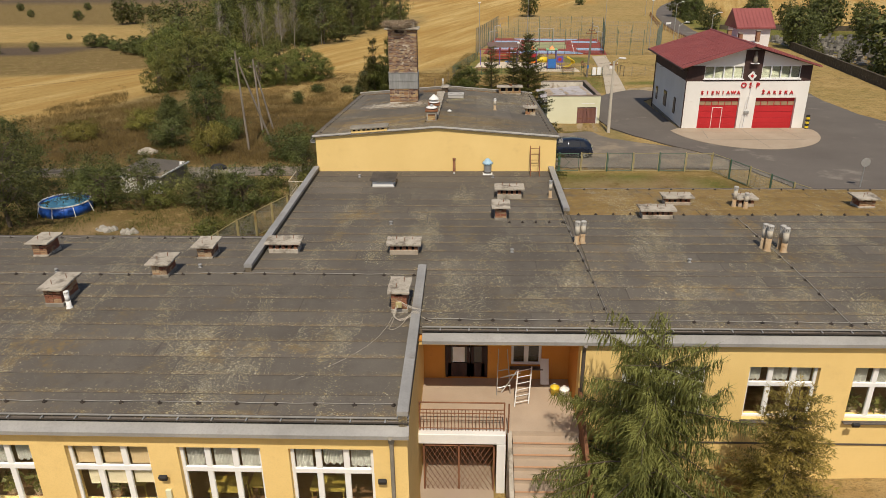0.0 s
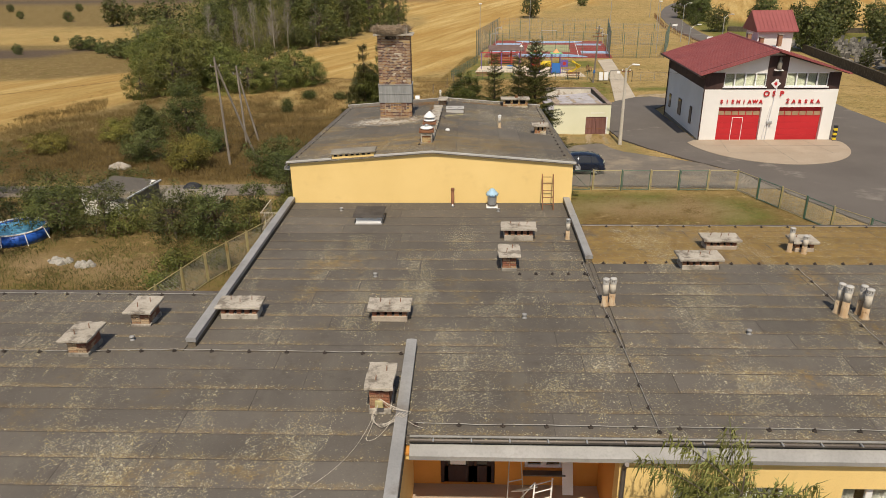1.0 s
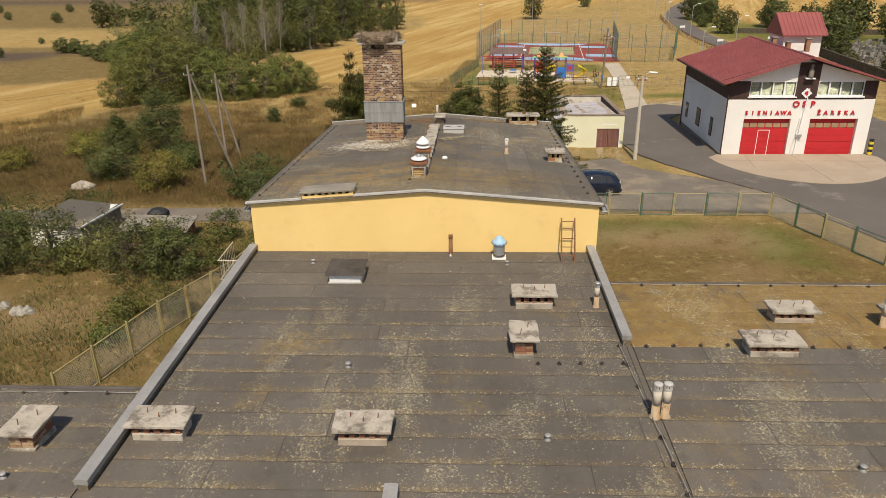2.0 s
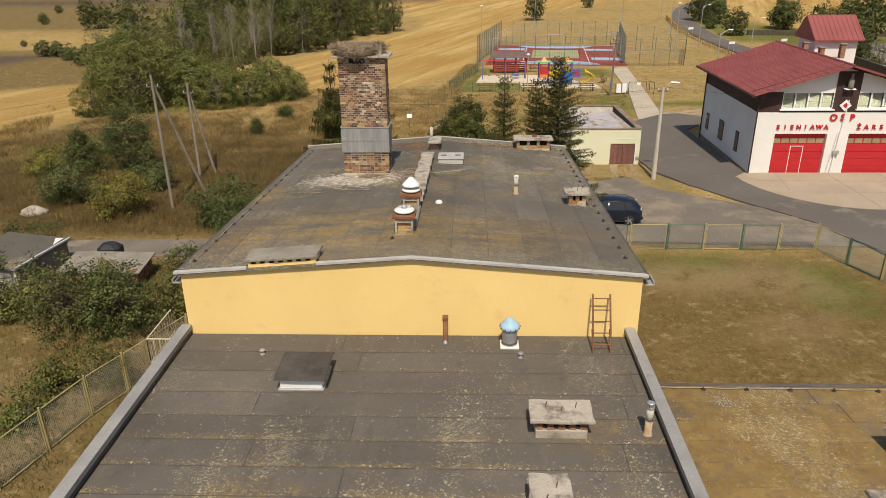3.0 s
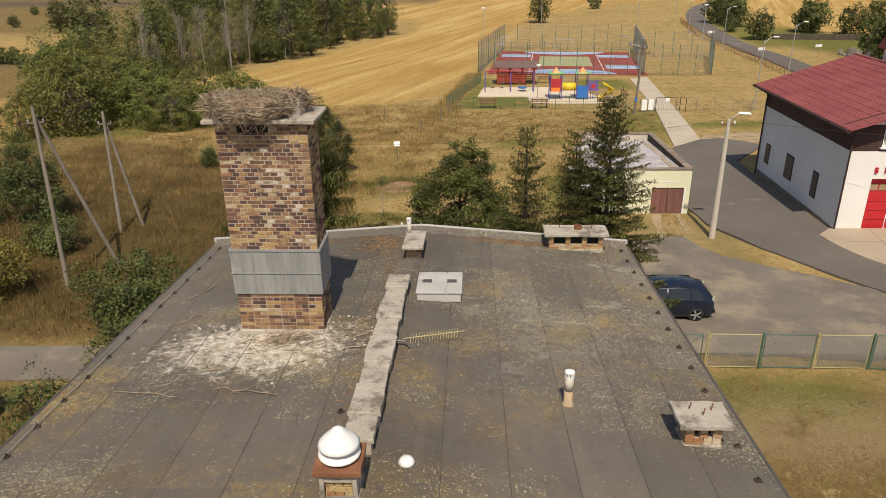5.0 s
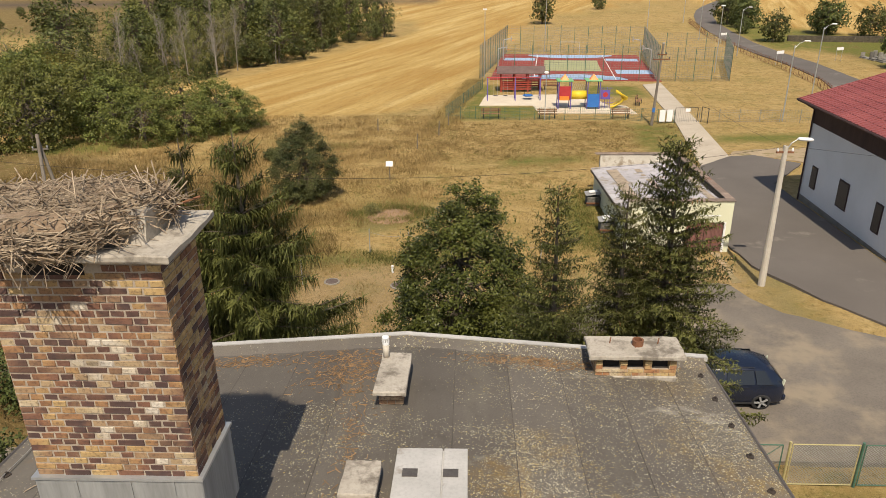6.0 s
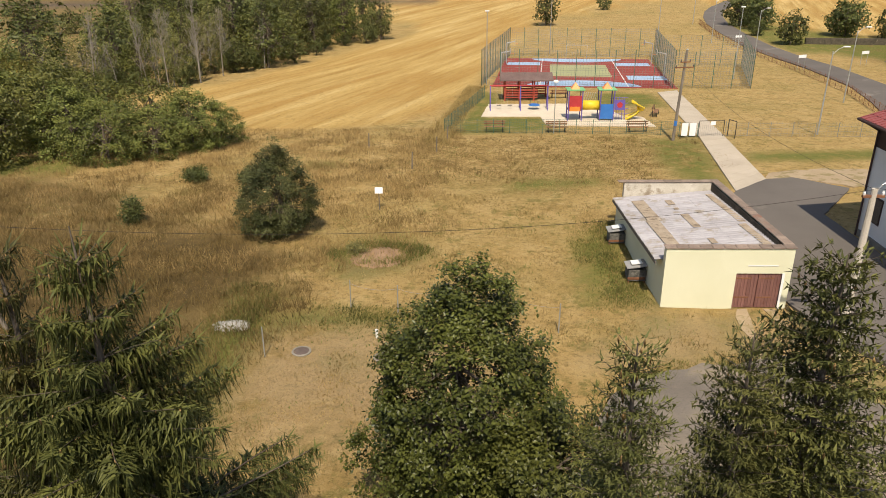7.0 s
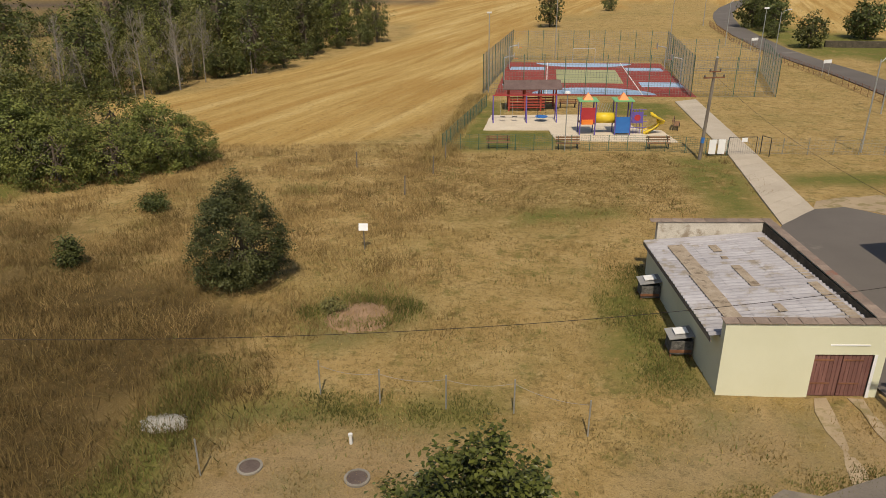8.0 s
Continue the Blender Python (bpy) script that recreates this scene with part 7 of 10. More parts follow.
fd = thing("drying_rack", (0.85, 18.35, FL), "thin grey folding rack against the porch wall", "rack")
for a, b in (((0, 0, 0), (0.04, 0.2, 1.5)), ((0.42, 0.1, 0.0), (0.30, 0.2, 1.5)), ((0.0, 0, 0.25), (0.42, 0.1, 0.3)), ((0.02, 0.1, 0.8), (0.36, 0.15, 0.85))):
    part("tube", Geo().rod(a, b, 0.014), "galv", fd)
for x, y, mt, lb in ((2.62, 18.45, "play_yellow", "yellow plastic bucket"), (2.9, 18.35, "paint_white", "white plastic bucket with tools")):
    b = thing("bucket", (x, y, FL), lb + " standing on the porch floor", "bucket")
    part("pail", Geo().lathe(0, 0, [(0.11, 0), (0.145, 0.24), (0.15, 0.25), (0.135, 0.25), (0.1, 0.03)], 18), mt, b, smooth=True)
    part("handle", Geo().tube([(0.145 * math.cos(a), 0.02, 0.24 + 0.12 * math.sin(a)) for a in np.linspace(0, math.pi, 8)], 0.005), "galv", b)
bd = thing("leaning_board", (2.36, 18.85, FL), "white board leaning against the ochre wall", "board")
part("panel", Geo().slant(pose(0, 0.25, 0.38, -28, 0, 0), 0.26, 0.02, 0.8), "paint_white", bd)
dr = thing("drain_pipe", (3.0, RY - 0.1, 0.8), "brown rainwater pipe at the porch corner", "pipe", "rainwater pipes")
part("pipe", Geo().tube([(0.2, -0.15, 4.62), (0.2, 0.03, 4.4), (0.2, 0.03, 0)], 0.05, 8), "dark_metal", dr)
dr2 = thing("drain_pipe", (-1.78, LY - 0.08, 0.8), "grey-brown rainwater pipe beside the windows", "pipe", "rainwater pipes")
part("pipe", Geo().tube([(0, -0.2, 4.5), (0, 0.0, 4.35), (0, 0.0, 0)], 0.05, 8), "slab_dark", dr2)
part("hopper", Geo().lathe(0, 0, [(0.055, 4.2), (0.075, 4.25), (0.075, 4.4)], 10), "slab_dark", dr2)
for x, y, z in ((-7.29, LY - 0.12, 3.93), (-2.03, LY - 0.12, 3.92), (10.9, RY - 0.35, 3.0)):
    fl_ = thing("floodlight", (x, y, z), "small dark floodlight on the yellow wall", "lamp", "wall floodlights")
    part("housing", Geo().slant(pose(0, 0, 0, 25, 0, 0), 0.2, 0.1, 0.14, 0.015), "black", fl_)
    part("bracket", Geo().rod((0, 0.05, -0.02), (0, 0.14, -0.05), 0.015), "black", fl_)
bx = thing("meter_box", (-7.26, LY - 0.04, 3.36), "small cream wall box under a window", "box")
part("box", Geo().box(-0.07, 0.07, -0.04, 0.038, -0.15, 0.15, 0.01), "cream", bx)
# classroom furniture seen through the glass
for k, (x, y) in enumerate(((-6.2, 14.4), (-5.2, 14.6), (-3.6, 14.5), (-8.8, 14.6))):
    tb = thing("school_table", (x, y, 2.1), "small yellow classroom table behind the window", "table", "classroom tables")
    part("tabletop", Geo().box(-0.45, 0.45, -0.3, 0.3, 0.68, 0.71, 0.008), "desk", tb)
    for sx in (-0.4, 0.4):
        for sy in (-0.25, 0.25):
            part("leg", Geo().rod((sx, sy, 0), (sx, sy, 0.68), 0.018), "desk", tb)
for k, x in enumerate((-10.9, -11.6, -8.9, 11.2, 11.9)):
    y, z = (LY + 0.5, 3.07) if x < 0 else (RY + 0.5, 2.92)
    pl = thing("potted_plant", (x, y, 2.1 if x < 0 else 2.0), "green potted plant on a stand behind the window", "plant", "window plants")
    part("pot", Geo().lathe(0, 0, [(0.08, 0.75), (0.11, 0.95), (0.09, 0.95)], 12), "terracotta", pl)
    part("stand", Geo().box(-0.12, 0.12, -0.12, 0.12, 0, 0.75), "wood", pl)
    rg_ = np.random.default_rng(k)
    pp = rg_.normal(0, 0.13, (60, 3)) + np.array([0, 0, 1.15])
    me_v, me_f = [], []
    for i, p in enumerate(pp):
        q = Vector(p)
        e = Vector(rg_.normal(0, 0.07, 3))
        f2 = Vector(rg_.normal(0, 0.04, 3))
        me_v += [q - e, q + f2, q + e, q - f2]
        me_f += [(4 * i, 4 * i + 1, 4 * i + 2, 4 * i + 3)]
    part("foliage", Geo().add(me_v, me_f), "leaf", pl)

# ---- garage shed ----
GX0, GX1, GY0, GY1, GZ = 7.38, 12.4, 68.4, 78.2, -0.47
ga = thing("garage", (0, 0, 0), "pale cream garage shed with a corrugated roof and maroon doors", "building")
DX0, DX1, DZ = 10.25, 12.05, 1.1
g = Geo()
fw = [(GX0, GZ - 0.4), (DX0, GZ - 0.4), (DX0, DZ), (DX1, DZ), (DX1, GZ - 0.4), (GX1, GZ - 0.4), (GX1, 2.18), (GX0, 2.18)]
g.add([(x, y, z) for y in (GY0, GY0 + 0.3) for x, z in fw], [(0, 1, 2, 7), (2, 3, 6, 7), (3, 4, 5, 6), (15, 10, 9, 8), (15, 14, 11, 10), (14, 13, 12, 11)] + [(i, i + 8, (i + 1) % 8 + 8, (i + 1) % 8) for i in range(8)])
part("front_wall", g, "cream", ga, "cream plastered front")
part("side_wall", Geo().prism([(GX0, GY0 + 0.3, GZ - 0.8), (GX0, GY1, GZ - 0.8), (GX0, GY1, 0.9), (GX0, GY0 + 0.3, 1.5)], (0.25, 0, 0)), "cream", ga)
part("side_wall", Geo().prism([(GX1 - 0.25, GY0 + 0.3, GZ - 0.8), (GX1 - 0.25, GY1, GZ - 0.8), (GX1 - 0.25, GY1, 1.84), (GX1 - 0.25, GY0 + 0.3, 2.16)], (0.25, 0, 0)), "cream", ga)
part("rear_wall", Geo().box(GX0 + 0.25, GX1 - 0.25, GY1 - 0.3, GY1, GZ - 0.8, 1.85), "stained_plaster", ga, "stained whitewashed rear parapet")
n = 11
for k in range(n):
    w = (GX1 - GX0 + 0.12) / n
    x = GX0 - 0.06 + k * w
    part("coping_tile", Geo().slant(Matrix.Translation((x + w / 2, GY0 + 0.14, 2.205)) @ pose(0, 0, 0, 0, (k % 3 - 1) * 1.2, 0), w - 0.015, 0.40, 0.035, 0.008), "brown_cap", ga)
    part("coping_tile", Geo().slant(Matrix.Translation((x + w / 2, GY1 - 0.15, 1.89)) @ pose(0, 0, 0, 0, (k % 3 - 1) * 1.2, 0), w - 0.015, 0.40, 0.035, 0.008), "brown_cap", ga)
for k in range(20):
    w = (GY1 - GY0 - 0.3) / 20
    y = GY0 + 0.3 + k * w
    f = k / 20
    part("coping_tile", Geo().slant(Matrix.Translation((GX1 - 0.12, y + w / 2, 2.2 - 0.3 * f)) @ pose(0, 0, 0, 0, (k % 3 - 1) * 1.5, 0), 0.4, w - 0.012, 0.035, 0.008), "brown_cap", ga)
part("side_parapet", Geo().prism([(GX1 - 0.31, GY0 + 0.3, 1.2), (GX1 - 0.31, GY1 - 0.3, 1.0), (GX1 - 0.31, GY1 - 0.3, 1.83), (GX1 - 0.31, GY0 + 0.3, 2.13)], (0.056, 0, 0)), "moss_and_shade", ga, "dark mossy inner face of the parapet")
def garage_roof(x, y):
    return 1.58 + 0.075 * (x - GX0) - 0.058 * (y - GY0)


# corrugated sheets: fall to the west, three across by five along
def corr(x0, x1, y0, y1, zf, lift, pitch=0.262, amp=0.03):
    """Waves run across the sheet's length, valleys towards the eave."""
    g, ny = Geo(), int((y1 - y0) / pitch * 8)
    vs, fs = [], []
    for j in range(ny + 1):
        y = y0 + (y1 - y0) * j / ny
        a = amp * math.cos(6.2832 * (y - y0) / pitch)
        z0, z1 = zf(x0, y) + lift, zf(x1, y) + lift
        vs += [(x0, y, z0 + a), (x1, y, z1 + a), (x1, y, z1 + a - 0.007), (x0, y, z0 + a - 0.007)]
        if j:
            k = 4 * j
            fs += [(k - 4, k - 3, k + 1, k), (k - 1, k + 3, k + 2, k - 2), (k - 4, k, k + 3, k - 1), (k - 3, k - 2, k + 2, k + 1)]
    return g.add(vs, fs)


for i in range(3):
    for j in range(7):
        xa, xb = GX0 - 0.3 + i * 1.77, GX0 - 0.3 + (i + 1) * 1.77 + 0.12
        xb = min(xb, GX1 - 0.24)
        ya, yb = GY0 + 0.32 + j * 1.31, GY0 + 0.32 + (j + 1) * 1.31 + 0.03
        yb = min(yb, GY1 - 0.32)
        zf = garage_roof
        part("corrugated_sheet", corr(xa, xb, ya, yb, zf, 0.012 * i + 0.003 * (j % 2)), "corrugated", ga)
for x, y, w, l in ((9.6, 76.3, 0.34, 0.75), (9.62, 75.2, 0.22, 0.3), (9.75, 73.3, 0.34, 2.0), (9.85, 70.4, 0.26, 0.6), (8.16, 70.0, 0.55, 2.45), (8.12, 72.45, 0.58, 2.4), (8.18, 75.3, 0.62, 3.3), (11.75, 70.6, 0.34, 3.4), (11.8, 74.9, 0.3, 4.6)):
    part("patch", Geo().slant(Matrix.Translation((x, y, garage_roof(x, y) + 0.046)) @ pose(0, 0, 0, -3.3, -4.3, 1.5), w, l, 0.015), "tan_strip", ga, "tan weathered repair strip")
part("eave_fascia", Geo().prism([(GX0 - 0.3, GY0 + 0.3, 1.34), (GX0 - 0.3, GY1 - 0.3, 0.81), (GX0 - 0.3, GY1 - 0.3, 0.95), (GX0 - 0.3, GY0 + 0.3, 1.48)], (0.03, 0, 0)), "wood_pole", ga)
for a, b in ((DX0, (DX0 + DX1) / 2 - 0.01), ((DX0 + DX1) / 2 + 0.01, DX1)):
    lf = part("door_leaf", Geo().box(a, b, GY0 + 0.08, GY0 + 0.13, GZ + 0.02, DZ), "door_brown", ga, "weathered maroon plank door")
    for k in range(7):
        w = (b - a) / 7
        part("plank", Geo().box(a + k * w + 0.004, a + (k + 1) * w - 0.004, GY0 + 0.05, GY0 + 0.08, GZ + 0.03, DZ - 0.01, 0.004), "door_brown", lf)
    for z in (0.0, 0.85):
        part("strap_hinge", Geo().box(a + 0.02, b - 0.25, GY0 + 0.035, GY0 + 0.05, z, z + 0.05), "rust", lf)
part("door_post", Geo().box(DX1, DX1 + 0.1, GY0 - 0.02, GY0 + 0.1, GZ, DZ), "paint_white", ga)
part("lintel", Geo().box(DX0 + 0.4, DX1 - 0.2, GY0 - 0.015, GY0 - 0.002, 1.42, 1.47), "paint_white", ga)
for y in (71.2, 75.8):
    bxk = thing("hutch", (GX0 - 0.48, y, ground_z(y)), "small rusty lean-to hutch with a white lid beside the garage", "hutch", "hutches")
    part("body", Geo().box(-0.32, 0.46, -0.36, 0.36, 0.1, 0.62, 0.02), "hutch_mesh", bxk)
    for sx_ in (-0.3, 0.4):
        for sy_ in (-0.33, 0.33):
            part("leg", Geo().box(sx_ - 0.03, sx_ + 0.03, sy_ - 0.03, sy_ + 0.03, -0.1, 0.1), "rust", bxk)
    part("lid", Geo().slant(pose(0.05, 0, 0.87, 0, -8, 0), 0.46, 0.42, 0.03), "paint_white", bxk, "white sheet lid")
    part("side_rail", Geo().box(-0.36, 0.4, -0.39, -0.35, 0.2, 0.3), "rust", bxk)
    part("canopy", Geo().slant(pose(0.03, 0, 0.78, 0, -8, 0), 0.88, 0.8, 0.03), "zinc", bxk)

# ---- car ----
def car():
    t = thing("car", on_ground(7.62, 55.6, 180) @ Matrix.Translation((0, 0, 0.09)) @ Matrix.Diagonal((1, 1, 0.91, 1)), "dark blue compact people carrier parked on the yard", "car")
    L, W = 4.06, 1.70
    secs = [(-2.03, 0.30, 0.52, 0.62, 0.60), (-1.98, 0.24, 0.80, 0.96, 0.73), (-1.88, 0.2, 0.96, 1.14, 0.79), (-1.64, 0.2, 1.0, 1.36, 0.83), (-1.25, 0.2, 1.0, 1.50, 0.85), (-0.55, 0.2, 1.0, 1.57, 0.85), (0.2, 0.2, 0.99, 1.52, 0.85), (0.72, 0.2, 0.97, 1.32, 0.85),
            (1.2, 0.2, 0.93, 1.0, 0.84), (1.65, 0.22, 0.80, 0.88, 0.78), (1.92, 0.28, 0.58, 0.68, 0.64), (2.0, 0.34, 0.5, 0.56, 0.54)]
    g, n = Geo(), 0
    rings = []
    for x, z0, zb, zr, w in secs:
        top = w * (0.70 if zr > 1.1 else 0.92)
        rings.append([(x, -w * 0.9, z0), (x, -w, z0 + 0.12), (x, -w, zb), (x, -top, zr - 0.06), (x, -top * 0.82, zr), (x, 0, zr + 0.02), (x, top * 0.82, zr), (x, top, zr - 0.06), (x, w, zb), (x, w, z0 + 0.12), (x, w * 0.9, z0), (x, 0, z0 - 0.02)])
    m = len(rings[0])
    fs = [(k * m + i, k * m + (i + 1) % m, (k + 1) * m + (i + 1) % m, (k + 1) * m + i) for k in range(len(rings) - 1) for i in range(m)]
    fs += [tuple(range(m - 1, -1, -1)), tuple(range((len(rings) - 1) * m, len(rings) * m))]
    g.add([v for r_ in rings for v in r_], fs)
    body = part("body", g, "car_paint", t, "glossy dark blue bodywork", smooth=True)
    for s in (-1, 1):
        for x0, x1, xa, xb in ((-1.55, -1.05, -1.3, -1.0), (-0.98, -0.12, -0.95, -0.14), (-0.05, 0.9, -0.07, 0.62)):
            part("side_window", Geo().add([(x0, s * 0.862, 1.02), (x1, s * 0.862, 1.02), (xb, s * 0.67, 1.46), (xa, s * 0.67, 1.46), (x0, s * 0.84, 1.02), (x1, s * 0.84, 1.02), (xb, s * 0.65, 1.46), (xa, s * 0.65, 1.46)],
                                          [(0, 1, 2, 3), (7, 6, 5, 4), (0, 4, 5, 1), (1, 5, 6, 2), (2, 6, 7, 3), (3, 7, 4, 0)]), "car_glass", body)
        part("door_handle", Geo().box(-0.85, -0.65, s * 0.855 - 0.015, s * 0.855 + 0.015, 0.88, 0.91, 0.006), "car_paint", body)
        part("door_handle", Geo().box(0.1, 0.3, s * 0.855 - 0.015, s * 0.855 + 0.015, 0.88, 0.91, 0.006), "car_paint", body)
        part("mirror", Geo().slant(pose(0.85, s * 0.95, 1.05, 0, 0, s * 12), 0.12, 0.18, 0.13, 0.03), "car_paint", body)
        part("tail_light", Geo().slant(pose(-1.90, s * 0.72, 0.98, 0, -16, s * 22), 0.05, 0.10, 0.34, 0.02), "blind", body, "pale upright tail light")
        part("headlight", Geo().slant(pose(1.80, s * 0.62, 0.72, 0, 35, 0), 0.3, 0.22, 0.06, 0.02), "glass", body)
        part("sill_trim", Geo().box(-1.0, 0.95, s * 0.85 - 0.02, s * 0.85 + 0.02, 0.24, 0.32), "black", body)
        part("roof_rail", Geo().rod((-1.0, s * 0.58, 1.52), (0.2, s * 0.58, 1.52), 0.014), "black", body)
    part("windscreen", Geo().add([(1.22, -0.72, 1.02), (1.22, 0.72, 1.02), (0.46, 0.58, 1.47), (0.46, -0.58, 1.47), (1.18, -0.72, 1.0), (1.18, 0.72, 1.0), (0.42, 0.58, 1.45), (0.42, -0.58, 1.45)], [(0, 1, 2, 3), (7, 6, 5, 4), (0, 4, 5, 1), (1, 5, 6, 2), (2, 6, 7, 3), (3, 7, 4, 0)]), "car_glass", body)
    part("rear_window", Geo().add([(-1.975, -0.58, 1.0), (-1.975, 0.58, 1.0), (-1.70, 0.5, 1.34), (-1.70, -0.5, 1.34), (-1.93, -0.58, 1.0), (-1.93, 0.58, 1.0), (-1.65, 0.5, 1.32), (-1.65, -0.5, 1.32)], [(0, 1, 2, 3), (7, 6, 5, 4), (0, 4, 5, 1), (1, 5, 6, 2), (2, 6, 7, 3), (3, 7, 4, 0)]), "car_glass", body)
    part("rear_bumper", Geo().box(-2.07, -1.85, -0.74, 0.74, 0.3, 0.52, 0.04), "car_paint", body)
    part("number_plate", Geo().box(-2.08, -2.06, -0.26, 0.26, 0.56, 0.67), "pvc", body, "white blank number plate")
    for x in (-1.27, 1.27):
        for s in (-1, 1):
            w = part("wheel", Geo(), "tyre", t)
            prof = [(0.21, -0.09), (0.29, -0.10), (0.31, -0.07), (0.31, 0.07), (0.29, 0.10), (0.21, 0.09)]
            gg = Geo().lathe(0, 0, prof, 24)
            gg.v = [(p[0], p[2], p[1]) for p in gg.v]
            ty = part("tyre", gg, "tyre", w, at=Matrix.Translation((x, s * 0.77, 0.31)), smooth=True)
            rim = Geo().lathe(0, 0, [(0.20, -0.02), (0.21, 0.02), (0.20, 0.03), (0.06, 0.03)], 20)
            for q in range(5):
                a = q * 1.2566
                rim.slant(pose(0.12 * math.cos(a), 0.12 * math.sin(a), 0.045, 0, 0, math.degrees(a)), 0.2, 0.06, 0.03)
            rim.v = [(p[0], s * (p[2] + 0.06), p[1]) for p in rim.v]
            part("rim", rim, "galv", w, "five-spoke alloy rim", at=Matrix.Translation((x, s * 0.77, 0.31)))
    return t


car()

# ---- fences ----
def fence_panel(a, b, h, post, material_frame, material_wire, label, group, diag=0.11, wire=0.0045, brace=False, low=0.06):
    ax, ay = a
    bx, by = b
    ln = math.hypot(bx - ax, by - ay)
    t = thing("fence_panel", pose(ax, ay, ground_z(ay), 0, 0, math.degrees(math.atan2(by - ay, bx - ax))), label, "fence", group)
    dz = ground_z(by) - ground_z(ay)
    part("post", Geo().rod((0, 0, -0.2), (0, 0, h + 0.08), post, n=8), material_frame, t)
    rise = lambda x: dz * x / ln
    e = 0.08
    for z in (low, h):
        part("rail", Geo().rod((e, 0, z + rise(e)), (ln - e, 0, z + rise(ln - e)), 0.02, n=5), material_frame, t)
    for x in (e, ln - e):
        part("stile", Geo().rod((x, 0, low + rise(x)), (x, 0, h + rise(x)), 0.018, n=5), material_frame, t)
    g = Geo()
    hh = h - low
    k = -int(hh / diag) - 1
    while k * diag < ln:
        for sgn in (1, -1):
            x0 = k * diag if sgn > 0 else k * diag + hh
            pts = []
            for z in (0, hh):
                pts.append([x0 + sgn * z, z])
            (xa, za), (xb, zb) = sorted(pts)
            if xa < e:
                za, xa = za + (zb - za) * (e - xa) / (xb - xa), e
            if xb > ln - e:
                zb, xb = za + (zb - za) * (ln - e - xa) / (xb - xa), ln - e
            if xb - xa > 0.02:
                g.rod((xa, 0, za + low + rise(xa)), (xb, 0, zb + low + rise(xb)), wire, n=3, caps=False)
        k += 1
    part("wire_mesh", g, material_wire, t)
    if brace:
        part("brace", Geo().rod((e, 0.02, low), (ln - e, 0.02, h), 0.016, n=5), material_frame, t)
        part("brace", Geo().rod((e, 0.02, h), (ln - e, 0.02, low), 0.016, n=5), material_frame, t)
    return t


def fence_run(pts, n_list, h, post, mf, mw, label, group, alternate=False, **kw):
    for (a, b), n in zip(zip(pts, pts[1:]), n_list):
        for k in range(n):
            p = (a[0] + (b[0] - a[0]) * k / n, a[1] + (b[1] - a[1]) * k / n)
            q = (a[0] + (b[0] - a[0]) * (k + 1) / n, a[1] + (b[1] - a[1]) * (k + 1) / n)
            odd = alternate and k % 2
            fence_panel(p, q, h, post, "fence_green" if odd else mf, mw, "wire mesh fence panel with green frame" if odd else label, group, **kw)


fence_panel((5.0, 51.3), (6.6, 51.28), 1.35, 0.035, "fence_green", "fence_grey", "green cross-braced wire gate leaf", "yard fence", brace=True)
fence_panel((6.6, 51.28), (8.1, 51.26), 1.35, 0.07, "fence_green", "fence_grey", "green cross-braced wire gate leaf beside a thick post", "yard fence", brace=True)
fence_run([(8.2, 51.26), (17.7, 51.2)], [5], 1.38, 0.04, "fence_yellow", "fence_grey", "wire mesh fence panel with faded yellow frame", "yard fence", True, diag=0.085, wire=0.006)
fence_run([(17.7, 51.2), (20.4, 43.6), (25.5, 33.5)], [4, 5], 1.38, 0.04, "fence_yellow", "fence_grey", "wire mesh fence panel with faded yellow frame", "yard fence", True, diag=0.085, wire=0.006)
fence_run([(-14.0, 30.5), (-12.7, 36.0), (-11.0, 40.5), (-10.0, 46.5)], [3, 3, 3], 1.5, 0.035, "fence_yellow", "fence_grey", "rusty wire fence panel beside the garden", "garden fence", diag=0.12)


# playground fences: thin posts with wire, and the tall court cage
def post_run(name, pts, n_list, h, material, label, group, mesh=0.2, brace_every=0, wires=None):
    t = thing(name, on_ground(*pts[0]), label, "fence", group)
    o = t.matrix_basis.translation
    for (a, b), n in zip(zip(pts, pts[1:]), n_list):
        for k in range(n + 1):
            x, y = a[0] + (b[0] - a[0]) * k / n, a[1] + (b[1] - a[1]) * k / n
            base = Vector((x, y, ground_z(y))) - o
            part("post", Geo().rod(base - Vector((0, 0, 0.2)), base + Vector((0, 0, h)), 0.035 if h > 2 else 0.025, n=6), material, t)
        A = Vector((a[0], a[1], ground_z(a[1]))) - o
        B = Vector((b[0], b[1], ground_z(b[1]))) - o
        g = Geo()
        z = 0.05
        while z <= h:
            g.rod(A + Vector((0, 0, z)), B + Vector((0, 0, z)), 0.013 if h > 2 else 0.008, n=3, caps=False)
            z += mesh
        ln = (B - A).length
        m = int(ln / (mesh * 1.2))
        for k in range(m):
            p = A + (B - A) * (k / m)
            g.rod(p, p + Vector((0, 0, h)), 0.011 if h > 2 else 0.006, n=3, caps=False)
        tagged(part("wire_mesh", g, "fence_grey" if h > 2 else material, t), kind="stuff")
    return t


